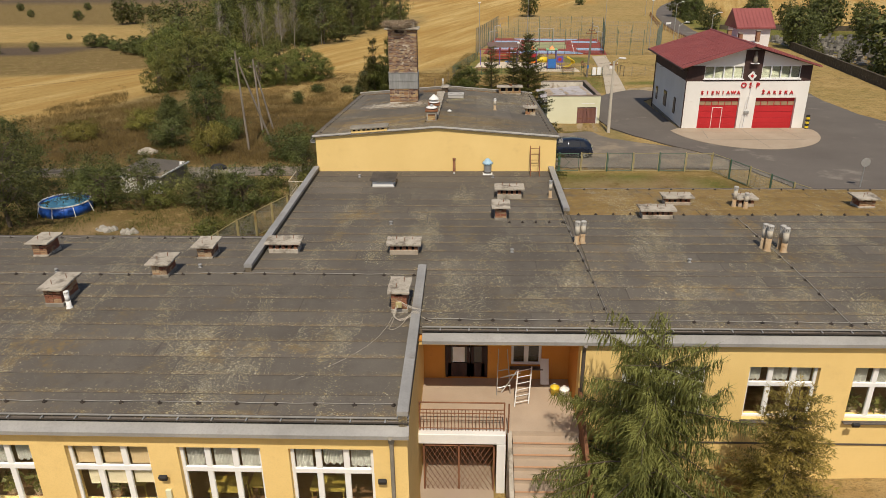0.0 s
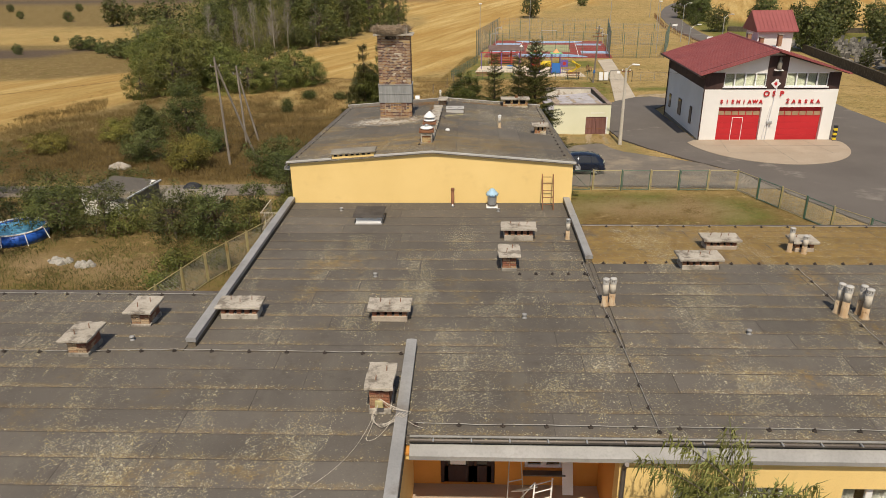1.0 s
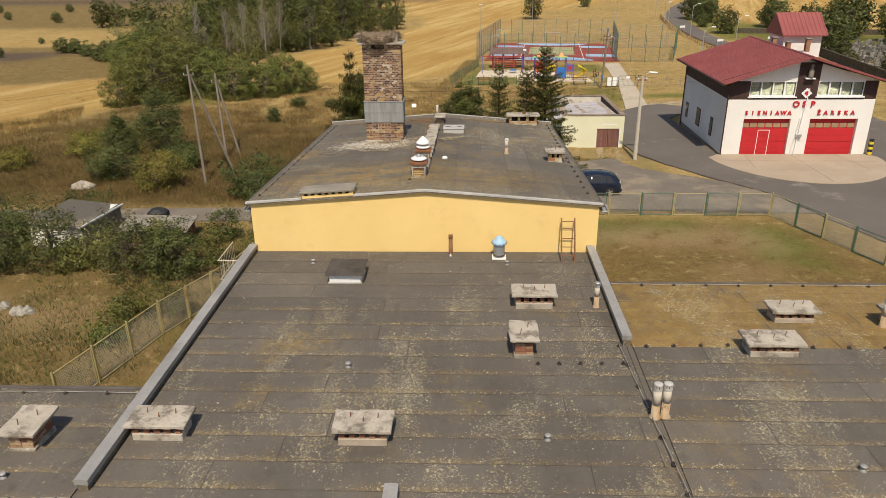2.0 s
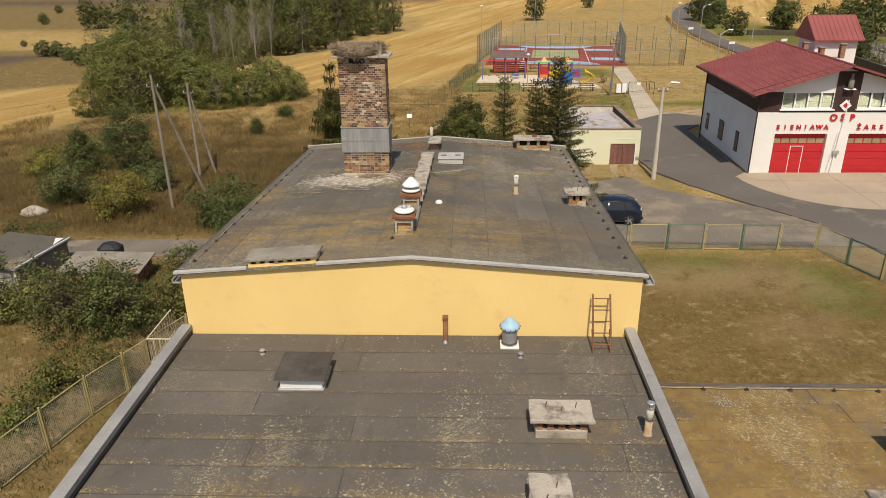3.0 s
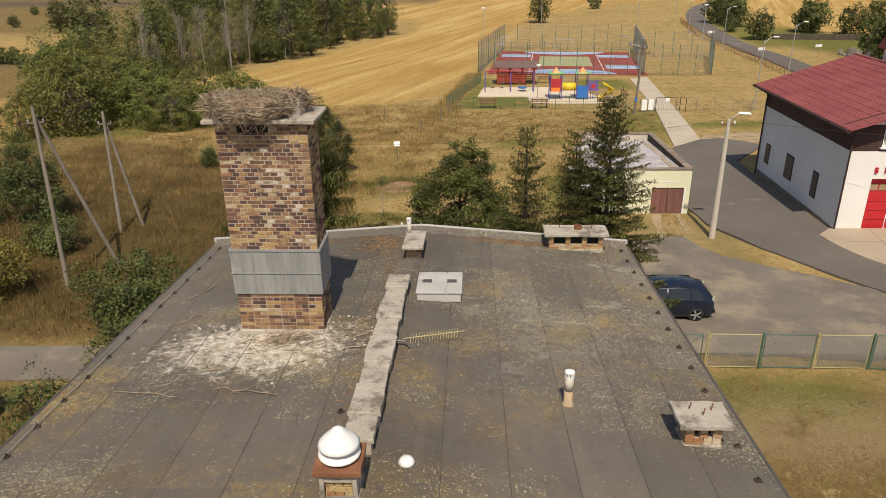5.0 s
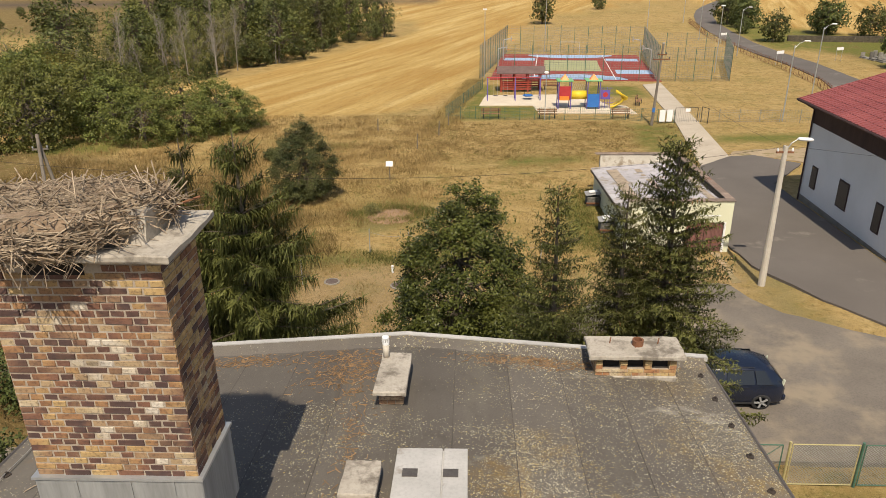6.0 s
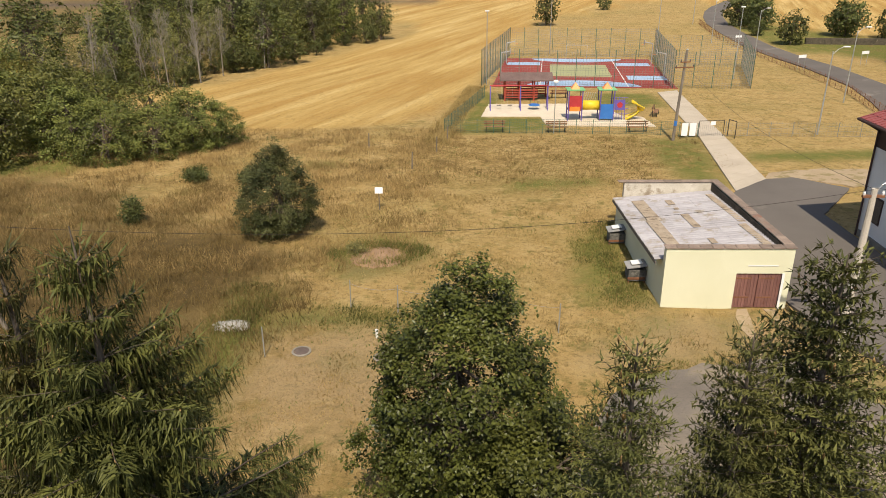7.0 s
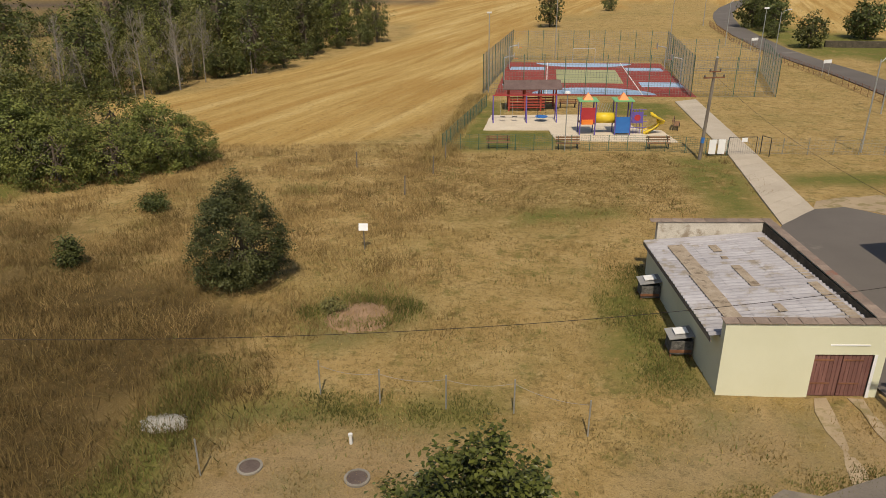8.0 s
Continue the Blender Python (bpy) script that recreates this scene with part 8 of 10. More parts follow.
CAGE = [(1.0, 126.8), (22.4, 124.0), (27.0, 152.5), (5.8, 155.5)]
post_run("court_fence", CAGE + CAGE[:1], [10, 12, 10, 12], 4.2, "fence_green", "tall green wire cage round the sports court", "court fence", 0.26)
post_run("court_fence", [(22.4, 124.0), (30.9, 123.6), (36.6, 143.0), (25.4, 143.5)], [4, 8, 4], 4.0, "fence_green", "tall green wire cage beside the sports court", "court fence", 0.26)
post_run("playground_fence", [(1.2, 119.0), (-2.5, 101.6), (13.9, 100.7), (17.9, 99.3)], [14, 12, 3], 1.2, "fence_green", "low green wire fence round the playground", "playground fence", 0.14)
post_run("playground_fence", [(20.3, 99.9), (36, 99.0)], [9], 1.2, "fence_grey", "low wire fence along the meadow", "playground fence", 0.2)
gt = thing("playground_gate", on_ground(18.0, 99.4, 3), "grey mesh double gate with white notice boards", "gate")
part("gate_frame", Geo().tube([(0, 0, 0.05), (0, 0, 1.35), (2.0, 0, 1.35), (2.0, 0, 0.05), (0, 0, 0.05)], 0.025), "black", gt)
for k in range(12):
    part("bar", Geo().rod((0.16 * k + 0.12, 0, 0.05), (0.16 * k + 0.12, 0, 1.35), 0.008, n=4), "fence_grey", gt)
for x in (-0.5, -1.15):
    part("notice_board", Geo().box(x - 0.25, x + 0.25, -0.04, 0.0, 0.15, 1.2), "pvc", gt, "white notice board")
part("open_leaf", Geo().tube([(2.4, 0.1, 0.05), (2.4, 0.1, 1.4), (2.7, -0.7, 1.4), (2.7, -0.7, 0.05)], 0.03), "black", gt)
part("sign_plate", Geo().box(0.9, 1.3, -0.05, -0.03, 1.0, 1.3), "pvc", gt, "small white sign")
# roadside hedge fence
post_run("road_fence", [(33.2, 97), (36.6, 107), (39.7, 120), (41.2, 134), (42.4, 153), (43.2, 173), (47.2, 199)], [6, 8, 8, 11, 12, 16], 1.1, "rust", "low rusty wire fence along the road", "road fence", 0.16)

# ---- path, court, playground ----
pth = thing("path", (0, 0, 0), "pale concrete footpath of cast slabs leading to the court", "path", kind="structure")
PL, PR = [(15.9, 84.4), (18.1, 99.4), (20.0, 121.0)], [(18.7, 87.0), (20.2, 100.2), (22.4, 122.2)]
k = 0
for (a, b), (c, d2) in (((PL[0], PL[1]), (PR[0], PR[1])), ((PL[1], PL[2]), (PR[1], PR[2]))):
    n = 9 if k == 0 else 12
    for i in range(n):
        f0, f1 = i / n, (i + 0.985) / n
        q = [(a[0] + (b[0] - a[0]) * f, a[1] + (b[1] - a[1]) * f) for f in (f0, f1)] + [(c[0] + (d2[0] - c[0]) * f, c[1] + (d2[1] - c[1]) * f) for f in (f1, f0)]
        part("slab", Geo().prism([(x, y, ground_z(y) + 0.09) for x, y in q], (0, 0, -0.25)), "path", pth)
    k += 1
sheet("sand_play_area", [(0.7, 108.2), (1.5, 114.4), (12.5, 114.6), (13.6, 108.2), (15.4, 107.6), (15.6, 103.4), (6.3, 104.3), (6.1, 108.0)], "sand", 0.07, "pale sand bed under the play equipment", "sand")
ROT = -6.0
court = pose(14.0, 138.3, ground_z(138.3), math.degrees(math.atan(-0.025)), 0, ROT)


def court_sheet(name, pts, material, lift, label):
    g = Geo().prism([court @ Vector((x, y, lift)) for x, y in pts], (0, 0, -0.1 if lift > 0.08 else -0.3))
    return setting(name, g, material, label, "sports court")


def ell(cx, cy, rx, ry, a0, a1, n=20):
    return [(cx + rx * math.cos(a), cy + ry * math.sin(a)) for a in np.linspace(a0, a1, n)]


court_sheet("pavement_court", [(-10.4, -13.5), (10.4, -13.5), (10.4, 13.5), (-10.4, 13.5)], "court_red", 0.08, "red sports court surface")
court_sheet("pavement_court_green", [(-3.8, -5.2), (3.8, -5.2), (3.8, 6.2), (-3.8, 6.2)], "court_green", 0.092, "faded green middle of the court")
court_sheet("pavement_court_blue_south", ell(0, -12.9, 6.5, 4.4, 0, math.pi), "court_blue", 0.092, "pale blue half-round goal area")
court_sheet("pavement_court_blue_north", ell(0, 12.9, 6.5, 4.0, math.pi, 2 * math.pi), "court_blue", 0.092, "pale blue half-round goal area")
for k, (x0, x1, y0, y1) in enumerate(((-9.8, -5.2, 5.5, 8.5), (5.2, 9.8, 5.5, 8.5), (5.6, 10.2, -7.5, -4.0), (-10.0, -5.6, -7.5, -4.0))):
    court_sheet("pavement_court_panel_%d" % (k + 1), [(x0, y0), (x1, y0), (x1, y1), (x0, y1)], "court_blue", 0.092, "pale blue panel on the court")
for k, (x0, x1, y0, y1) in enumerate(((-5.0, -4.9, -13, 13), (5.0, 5.1, -13, 13))):
    court_sheet("trim_court_line_%d" % (k + 1), [(x0, y0), (x1, y0), (x1, y1), (x0, y1)], "white_line", 0.104, "thin white court line")


def goal(m, label):
    t = thing("goal", m, label, "goal", "court goals")
    for x in (-1.5, 1.5):
        part("post", Geo().rod((x, 0, 0), (x, 0, 2.0), 0.03), "hatch_grey", t)
        part("stay", Geo().rod((x, 0, 2.0), (x, 0.9, 0), 0.015), "hatch_grey", t)
    part("crossbar", Geo().rod((-1.5, 0, 2.0), (1.5, 0, 2.0), 0.035), "hatch_grey", t)


goal(court @ pose(0, 12.6, 0.1), "white tubular goal at the end of the court")
for x, y, r_ in ((-9.9, 6, -90), (-9.9, -6, -90), (9.9, 6, 90), (9.9, -6, 90)):
    t = thing("basketball_stand", court @ pose(x, y, 0.09, 0, 0, r_), "galvanised basketball stand with a white board", "basketball stand", "basketball stands")
    part("pole", Geo().tube([(0, 0, 0), (0, 0, 2.9), (0, 1.1, 3.1)], 0.06), "galv", t)
    part("board", Geo().box(-0.5, 0.5, 1.1, 1.14, 2.75, 3.4), "hatch_grey", t)
    part("hoop", loop("hoop", [(0.22 * math.cos(a), 1.36 + 0.22 * math.sin(a), 2.8) for a in np.linspace(0, 6.2832, 14)], 0.012), "play_orange", t)


def bench(x, y, rz, mat_="wood"):
    t = thing("bench", on_ground(x, y, rz), "slatted brown wooden bench by the fence", "bench", "park benches")
    for k in range(3):
        part("seat_slat", Geo().box(-0.9, 0.9, -0.2 + 0.14 * k, -0.09 + 0.14 * k, 0.43, 0.47), mat_, t)
    for k in range(2):
        part("back_slat", Geo().box(-0.9, 0.9, 0.24 + 0.03 * k, 0.28 + 0.03 * k, 0.58 + 0.18 * k, 0.7 + 0.18 * k), mat_, t)
    for x2 in (-0.7, 0.7):
        part("leg", Geo().tube([(x2, -0.18, 0), (x2, -0.18, 0.43), (x2, 0.22, 0.43), (x2, 0.3, 0.9)], 0.03), "black", t)
        part("leg", Geo().rod((x2, 0.22, 0), (x2, 0.22, 0.43), 0.03), "black", t)


for x, y, rz in ((1.7, 101.9, 0), (6.9, 101.6, 0), (13.6, 101.5, 0), (16.8, 108.5, 70), (9.0, 118.3, 180)):
    bench(x, y, rz)
# swings
sw = thing("swing_set", on_ground(4.35, 111.6, 0), "blue and red swing frame with a nest seat", "swing")
for x in (-2.75, 0.15, 2.75):
    for s in (-0.75, 0.75):
        part("leg", Geo().rod((x, s, 0), (x, 0, 2.35), 0.05), "play_violet", sw)
part("top_beam", Geo().rod((-2.8, 0, 2.35), (2.8, 0, 2.35), 0.06), "play_red", sw)
for x in (-1.9, -0.85):
    part("seat", Geo().box(x - 0.22, x + 0.22, -0.1, 0.1, 0.45, 0.49), "black", sw)
    for s in (-0.2, 0.2):
        part("chain", Geo().rod((x + s, 0, 0.48), (x + s, 0, 2.32), 0.01, n=4), "galv", sw)
part("nest_seat", Geo().lathe(1.5, 0, [(0.1, 0.42), (0.5, 0.44), (0.56, 0.5), (0.5, 0.53), (0.1, 0.47)], 18), "play_blue", sw, "round blue nest seat")
for a in (0.8, 2.3, 3.9, 5.5):
    part("rope", Geo().rod((1.5 + 0.52 * math.cos(a), 0.52 * math.sin(a), 0.5), (1.5 + (0.3 if math.cos(a) > 0 else -0.3), 0, 2.32), 0.012, n=4), "black", sw)
# slide tower combination
pt = thing("play_tower", on_ground(11.0, 106.6, 0), "colourful twin play tower with tunnel, nets and yellow slide", "play tower")
for cx, roof, side in ((-2.0, "play_green", "play_red"), (0.8, "play_green", "play_blue")):
    for sx in (-0.6, 0.6):
        for sy in (-0.6, 0.6):
            part("post", Geo().rod((cx + sx, sy, 0), (cx + sx, sy, 2.75), 0.05), "play_violet", pt)
    part("deck", Geo().box(cx - 0.6, cx + 0.6, -0.6, 0.6, 0.95, 1.02), "wood", pt)
    part("roof", Geo().box(cx - 0.8, cx + 0.8, -0.75, 0.75, 2.75, 2.85, 0.03), roof, pt, "green roof panel")
    part("roof_peak", Geo().add([(cx - 0.4, -0.4, 2.85), (cx + 0.4, -0.4, 2.85), (cx + 0.4, 0.4, 2.85), (cx - 0.4, 0.4, 2.85), (cx, 0, 3.4)], [(0, 1, 4), (1, 2, 4), (2, 3, 4), (3, 0, 4), (3, 2, 1, 0)]), "play_orange", pt, "orange peak")
    part("side_panel", Geo().box(cx - 0.55, cx + 0.55, -0.66, -0.6, 0.25 if cx > 0 else 1.1, 1.55 if cx > 0 else 2.3), side, pt)
part("panel", Geo().box(-2.5, -1.6, -0.72, -0.67, 0.95, 1.35), "play_orange", pt)
tu = Geo().lathe(0, 0, [(0.42, -0.85), (0.42, 0.85)], 20)
tu.v = [(p[2] - 0.6, p[1], p[0] + 1.35) for p in tu.v]
part("tunnel", tu, "play_yellow", pt, "yellow crawl tunnel", smooth=True)
for k in range(7):
    part("net_bar", Geo().rod((-1.3 + 0.2 * k, 0.55, 1.7), (-1.1 + 0.2 * k, 0.55, 2.4), 0.02, n=4), "galv", pt)
for k in range(5):
    part("climb_bar", Geo().rod((1.5 + 0.25 * k, -0.3, 0.1), (1.5 + 0.25 * k, 0.3, 2.0), 0.025, n=5), "play_violet", pt)
for k in range(4):
    part("climb_rail", Geo().rod((1.4, -0.25 + 0.15 * k, 0.6 + 0.45 * k), (2.8, -0.25 + 0.15 * k, 0.6 + 0.45 * k), 0.025, n=5), "play_violet", pt)
part("panel", Geo().box(1.5, 2.4, -0.5, -0.45, 1.0, 1.9), "play_violet", pt)
part("dial", Geo().rod((1.95, -0.52, 1.45), (1.95, -0.5, 1.45), 0.25, n=16), "play_red", pt)
sl = Geo()
prev = None
for k in range(15):
    a = k / 14
    c = Vector((3.0 + 0.9 * math.sin(a * 3.6), 0.2 - 0.9 * a - 0.5 * math.cos(a * 3.6), 1.55 * (1 - a) ** 1.1 + 0.12))
    if prev is not None:
        d_ = (c - prev).normalized()
        s_ = Vector((d_.y, -d_.x, 0)).normalized() * 0.3
        for o_ in (-1, 1):
            sl.rod(prev + s_ * o_ + Vector((0, 0, 0.12)), c + s_ * o_ + Vector((0, 0, 0.12)), 0.06, n=6)
        sl.add([prev - s_, prev + s_, c + s_, c - s_, prev - s_ - Vector((0, 0, .04)), prev + s_ - Vector((0, 0, .04)), c + s_ - Vector((0, 0, .04)), c - s_ - Vector((0, 0, .04))], [(0, 1, 2, 3), (7, 6, 5, 4), (0, 4, 5, 1), (2, 6, 7, 3)])
    prev = c
part("slide", sl, "play_yellow", pt, "yellow curved slide")
# shelter
sl_ = thing("picnic_shelter", on_ground(5.45, 117.6, 0), "brown-roofed open wooden shelter with red rails", "shelter")
for x in (-2.2, -0.7, 0.8, 2.2):
    for y in (-0.9, 1.2):
        part("post", Geo().box(x - 0.07, x + 0.07, y - 0.07, y + 0.07, 0, 2.3), "red_wood", sl_)
part("roof", Geo().prism([(-2.7, -1.5, 2.2), (-2.7, 0.15, 2.75), (-2.7, 1.8, 2.2), (-2.7, 1.8, 2.12), (-2.7, 0.15, 2.67), (-2.7, -1.5, 2.12)], (5.4, 0, 0)), "shelter_roof", sl_, "low brown felt roof")
for z in (0.3, 0.55, 0.8, 1.05):
    part("rail_board", Geo().box(-2.2, 1.2, -0.96, -0.9, z, z + 0.13), "red_wood", sl_)
    part("rail_board", Geo().box(-2.2, 2.2, 1.2, 1.26, z, z + 0.13), "red_wood", sl_)
part("table", Geo().box(-0.8, 1.2, -0.1, 0.5, 0.7, 0.75), "wood", sl_)

# ---- poles, lamps, signs ----
def lamp_post(x, y, h, arm, label, mat_="pole", r=0.12, group="street lamps", aim=0):
    t = thing("street_lamp", on_ground(x, y, aim), label, "street lamp", group)
    part("pole", Geo().rod((0, 0, -0.3), (0, 0, h), r, r * 0.6, 10), mat_, t)
    part("arm", Geo().tube([(0, 0, h - 0.25), (arm * 0.45, 0, h + 0.12), (arm, 0, h + 0.28)], 0.022), "galv", t)
    part("lamp_head", Geo().slant(pose(arm + 0.28, 0, h + 0.27, 0, 4, 0), 0.62, 0.24, 0.13, 0.05), "paint_white", t, "white lamp head")
    return t


lp = lamp_post(12.6, 64.5, 6.3, 0.45, "pale concrete street lamp post with a white head", r=0.16)
part("insulator_bar", Geo().box(-0.35, 0.35, -0.05, 0.05, 6.0, 6.08), "rust", lp)
for x in (-0.3, 0.3):
    part("insulator", Geo().lathe(x, 0, [(0.04, 6.08), (0.05, 6.15), (0.02, 6.22)], 8), "paint_white", lp)
for x, y, h in ((27.8, 100.2, 6.6), (36.7, 114.5, 6.9), (40.4, 148.7, 6.8), (40.6, 169.0, 6.8), (46.0, 199.0, 6.8)):
    lamp_post(x, y, h, 1.0, "slim galvanised street lamp beside the road", "galv", 0.07, "road lamps", 20)
for x, y in ((1.6, 128), (12, 156.5), (27.6, 153.5), (31.5, 131)):
    t = thing("floodlight_mast", on_ground(x, y), "slim galvanised floodlight mast beside the court", "street lamp", "court masts")
    part("pole", Geo().rod((0, 0, -0.2), (0, 0, 8.2), 0.06, 0.04, 8), "galv", t)
    part("lamp_head", Geo().box(-0.25, 0.25, -0.1, 0.1, 8.2, 8.36, 0.03), "paint_white", t)
t = thing("floodlight_mast", on_ground(6.6, 101.0), "short garden lamp mast in the playground", "street lamp", "court masts")
part("pole", Geo().rod((0, 0, -0.2), (0, 0, 4.2), 0.04, 0.035, 8), "galv", t)
part("lamp_head", Geo().lathe(0, 0, [(0.05, 4.2), (0.22, 4.25), (0.2, 4.36), (0.05, 4.42)], 14), "paint_white", t)
# timber service pole near the gate
up_ = thing("utility_pole", on_ground(15.7, 98.3), "weathered timber utility pole with a blue band by the gate", "utility pole", "utility poles")
part("pole", Geo().rod((0, 0, -0.3), (0.35, 0.1, 7.0), 0.13, 0.09, 9), "wood_pole", up_)
part("pole_cap", Geo().rod((0.35, 0.1, 7.0), (0.352, 0.1, 7.06), 0.1, 0.08, 9), "galv", up_)
for z, w in ((6.1, 0.8), (5.7, 1.5)):
    part("cross_arm", Geo().slant(pose(0.05 * z, 0.0, z, 0, 0, 10), w, 0.08, 0.08), "rust", up_)
    for q in (-0.45, 0.45):
        part("insulator", Geo().lathe(0.05 * z + q * w, q * w * 0.18, [(0.05, z + 0.04), (0.06, z + 0.14), (0.02, z + 0.2)], 8), "dark_metal", up_)
part("blue_band", Geo().rod((0.07, 0.02, 1.2), (0.085, 0.025, 1.6), 0.128, 0.126, 9), "play_blue", up_)


def a_pole(x, y, x2, y2, tx, ty, h, label):
    t = thing("utility_pole", on_ground(x, y), label, "utility pole", "utility poles")
    part("pole", Geo().rod((0, 0, -0.3), (tx - x, ty - y, h), 0.105, 0.075, 9), "wood_pole", t)
    part("strut", Geo().rod((x2 - x, y2 - y, ground_z(y2) - ground_z(y) - 0.2), (tx - x, ty - y, h - 0.4), 0.10, 0.075, 9), "wood_pole", t, "leaning timber strut")
    part("cross_arm", Geo().slant(pose(tx - x, ty - y, h - 0.7, 0, 0, 15), 0.7, 0.07, 0.07), "wood_pole", t)
    for k in (-0.3, 0.3):
        part("insulator", Geo().lathe(tx - x + k, ty - y + k * 0.26, [(0.03, h - 0.67), (0.04, h - 0.6), (0.02, h - 0.54)], 8), "galv", t)


a_pole(-18.5, 57.8, -17.1, 60.2, -19.3, 59.6, 7.9, "tall weathered timber A-frame utility pole in the meadow")
a_pole(-19.3, 64.9, -18.6, 66.2, -20.1, 67.0, 6.3, "shorter weathered timber A-frame utility pole in the meadow")


def overhead(a, b, sag, label, mat_="block"):
    t = thing("overhead_wire", a, label, "wire", "overhead wires")
    A, B = Vector((0, 0, 0)), Vector(b) - Vector(a)
    pts = [A + (B - A) * (k / 24) - Vector((0, 0, sag * 4 * (k / 24) * (1 - k / 24))) for k in range(25)]
    part("wire", loop("wire", pts, 0.0065), mat_, t)


overhead((-19.3, 59.6, 7.0), (-62, 47, 6.5), 1.2, "dark overhead wire crossing the meadow")
overhead((-19.3, 59.6, 7.0), (12.6, 64.5, 5.9), 1.1, "dark overhead wire between timber and concrete poles")
overhead((12.6, 64.5, 5.95), (45, 60, 5.0), 0.6, "dark overhead wire running past the fire station")
overhead((12.6, 64.5, 5.9), (15.9, 98.3, 4.8), 0.8, "dark overhead wire to the gate pole")
# meadow odds and ends
sg = thing("sign_post", on_ground(-5.6, 81.0), "small blank white sign on a short post in the grass", "sign")
part("post", Geo().rod((0, 0, -0.1), (0, 0, 1.2), 0.03), "wood_pole", sg)
part("plate", Geo().slant(pose(0, -0.04, 1.2, -20, 0, 0), 0.45, 0.02, 0.35), "pvc", sg)
for k, (x, y) in enumerate(((-4.4, 90.0), (-2.9, 94.8), (-2.2, 98.5), (-8.2, 96.0))):
    p = thing("wooden_stake", on_ground(x, y), "short grey wooden stake in the grass", "stake", "meadow stakes")
    part("stake", Geo().rod((0, 0, -0.2), (0.05, 0.02, 1.2), 0.05, 0.04, 6), "wood_pole", p)
for k, (x, y) in enumerate(((-5.3, 68.3), (-3.3, 67.8), (-1.2, 67.5), (0.9, 67.3), (3.0, 66.2), (-7.8, 64.2))):
    p = thing("clothes_post", on_ground(x, y), "thin grey metal post of a washing line", "post", "washing line posts")
    part("pole", Geo().rod((0, 0, -0.2), (0.02, 0, 1.25), 0.025), "galv", p)
LINE = [(-5.3, 68.3), (-3.3, 67.8), (-1.2, 67.5), (0.9, 67.3), (3.0, 66.2)]
for (ax, ay), (bx, by) in zip(LINE, LINE[1:]):
    overhead((ax, ay, ground_z(ay) + 1.1), (bx, by, ground_z(by) + 1.1), 0.16, "sagging pale washing line", "wire")
for x, y in ((-3.5, 64.2), (-6.55, 64.6)):
    mh = thing("manhole", on_ground(x, y), "round concrete manhole ring with a dark cover", "manhole", "manholes")
    part("ring", Geo().lathe(0, 0, [(0.36, -0.1), (0.36, 0.05), (0.29, 0.06), (0.29, 0.02)], 20), "slab_dark", mh)
    part("cover", Geo().lathe(0, 0, [(0.29, 0.0), (0.29, 0.035), (0.05, 0.045)], 20), "cover_brown", mh)
vp = thing("vent_pipe", on_ground(-3.9, 65.7), "white plastic vent pipe standing in the lawn", "pipe")
part("pipe", Geo().lathe(0, 0, [(0.05, -0.1), (0.05, 0.3), (0.065, 0.3), (0.065, 0.36), (0.02, 0.38)], 12), "paint_white", vp)


def heap(x, y, rx, ry, h, mat_, label, seed, stones=40, size=0.12):
    t = thing("heap", on_ground(x, y), label, "heap", kind="")
    r_ = random.Random(seed)
    g = Geo().lathe(0, 0, [(1.0, -0.05), (0.85, 0.35), (0.55, 0.75), (0.2, 1.0)], 18)
    g.v = [(p[0] * rx * r_.uniform(0.85, 1.12), p[1] * ry * r_.uniform(0.85, 1.12), p[2] * h * r_.uniform(0.9, 1.1)) for p in g.v]
    part("mound", g, mat_, t, smooth=True)
    st_ = Geo()
    for k in range(stones):
        a, q = r_.uniform(0, 6.28), math.sqrt(r_.random())
        s = size * r_.uniform(0.4, 1.2)
        st_.slant(pose(q * rx * math.cos(a), q * ry * math.sin(a), h * (1 - q) * 0.9, r_.uniform(0, 90), r_.uniform(0, 90), r_.uniform(0, 90)), s, s * r_.uniform(0.5, 1), s * r_.uniform(0.4, 0.9), s * 0.12)
    tagged(part("stone_scatter", st_, mat_, t), kind="stuff")


heap(-9.75, 66.6, 0.8, 0.5, 0.15, "rubble", "small pale heap of gravel on the grass", 1, 110, 0.08)
heap(-4.75, 73.7, 1.45, 1.45, 0.12, "bare_earth", "low mound of reddish bare earth in the meadow", 21, 160, 0.10)
heap(-26.8, 57.0, 0.9, 0.6, 0.45, "concrete", "pale sand heap beside the garden track", 3, 10, 0.1)
heap(-21.3, 38.4, 0.7, 0.35, 0.15, "rubble", "pale rocks bordering the garden", 4, 12, 0.34)
heap(-19.8, 37.9, 0.5, 0.3, 0.12, "rubble", "pale rocks bordering the garden", 5, 10, 0.4)
# garden shed, pool, brick stack
gs = thing("garden_shed", pose(-22.15, 47.55, 0.05, 0, 0, -5), "low grey shed with a dark felt roof and white edge", "shed")
part("wall", Geo().box(-1.5, 1.5, -1.9, 1.9, -0.4, 1.25), "white_plaster", gs)
part("side_cladding", Geo().box(1.5, 1.53, -1.9, 1.9, -0.4, 1.3), "slab_dark", gs, "dark grey rendered side")
part("roof", Geo().slant(pose(0, 0, 1.34, -2, 4, 0), 3.3, 4.1, 0.09), "felt", gs, "dark felt roof")
part("verge", Geo().slant(pose(1.64, 0, 1.28, -2, 4, 0), 0.06, 4.14, 0.1), "paint_white", gs, "white verge board")
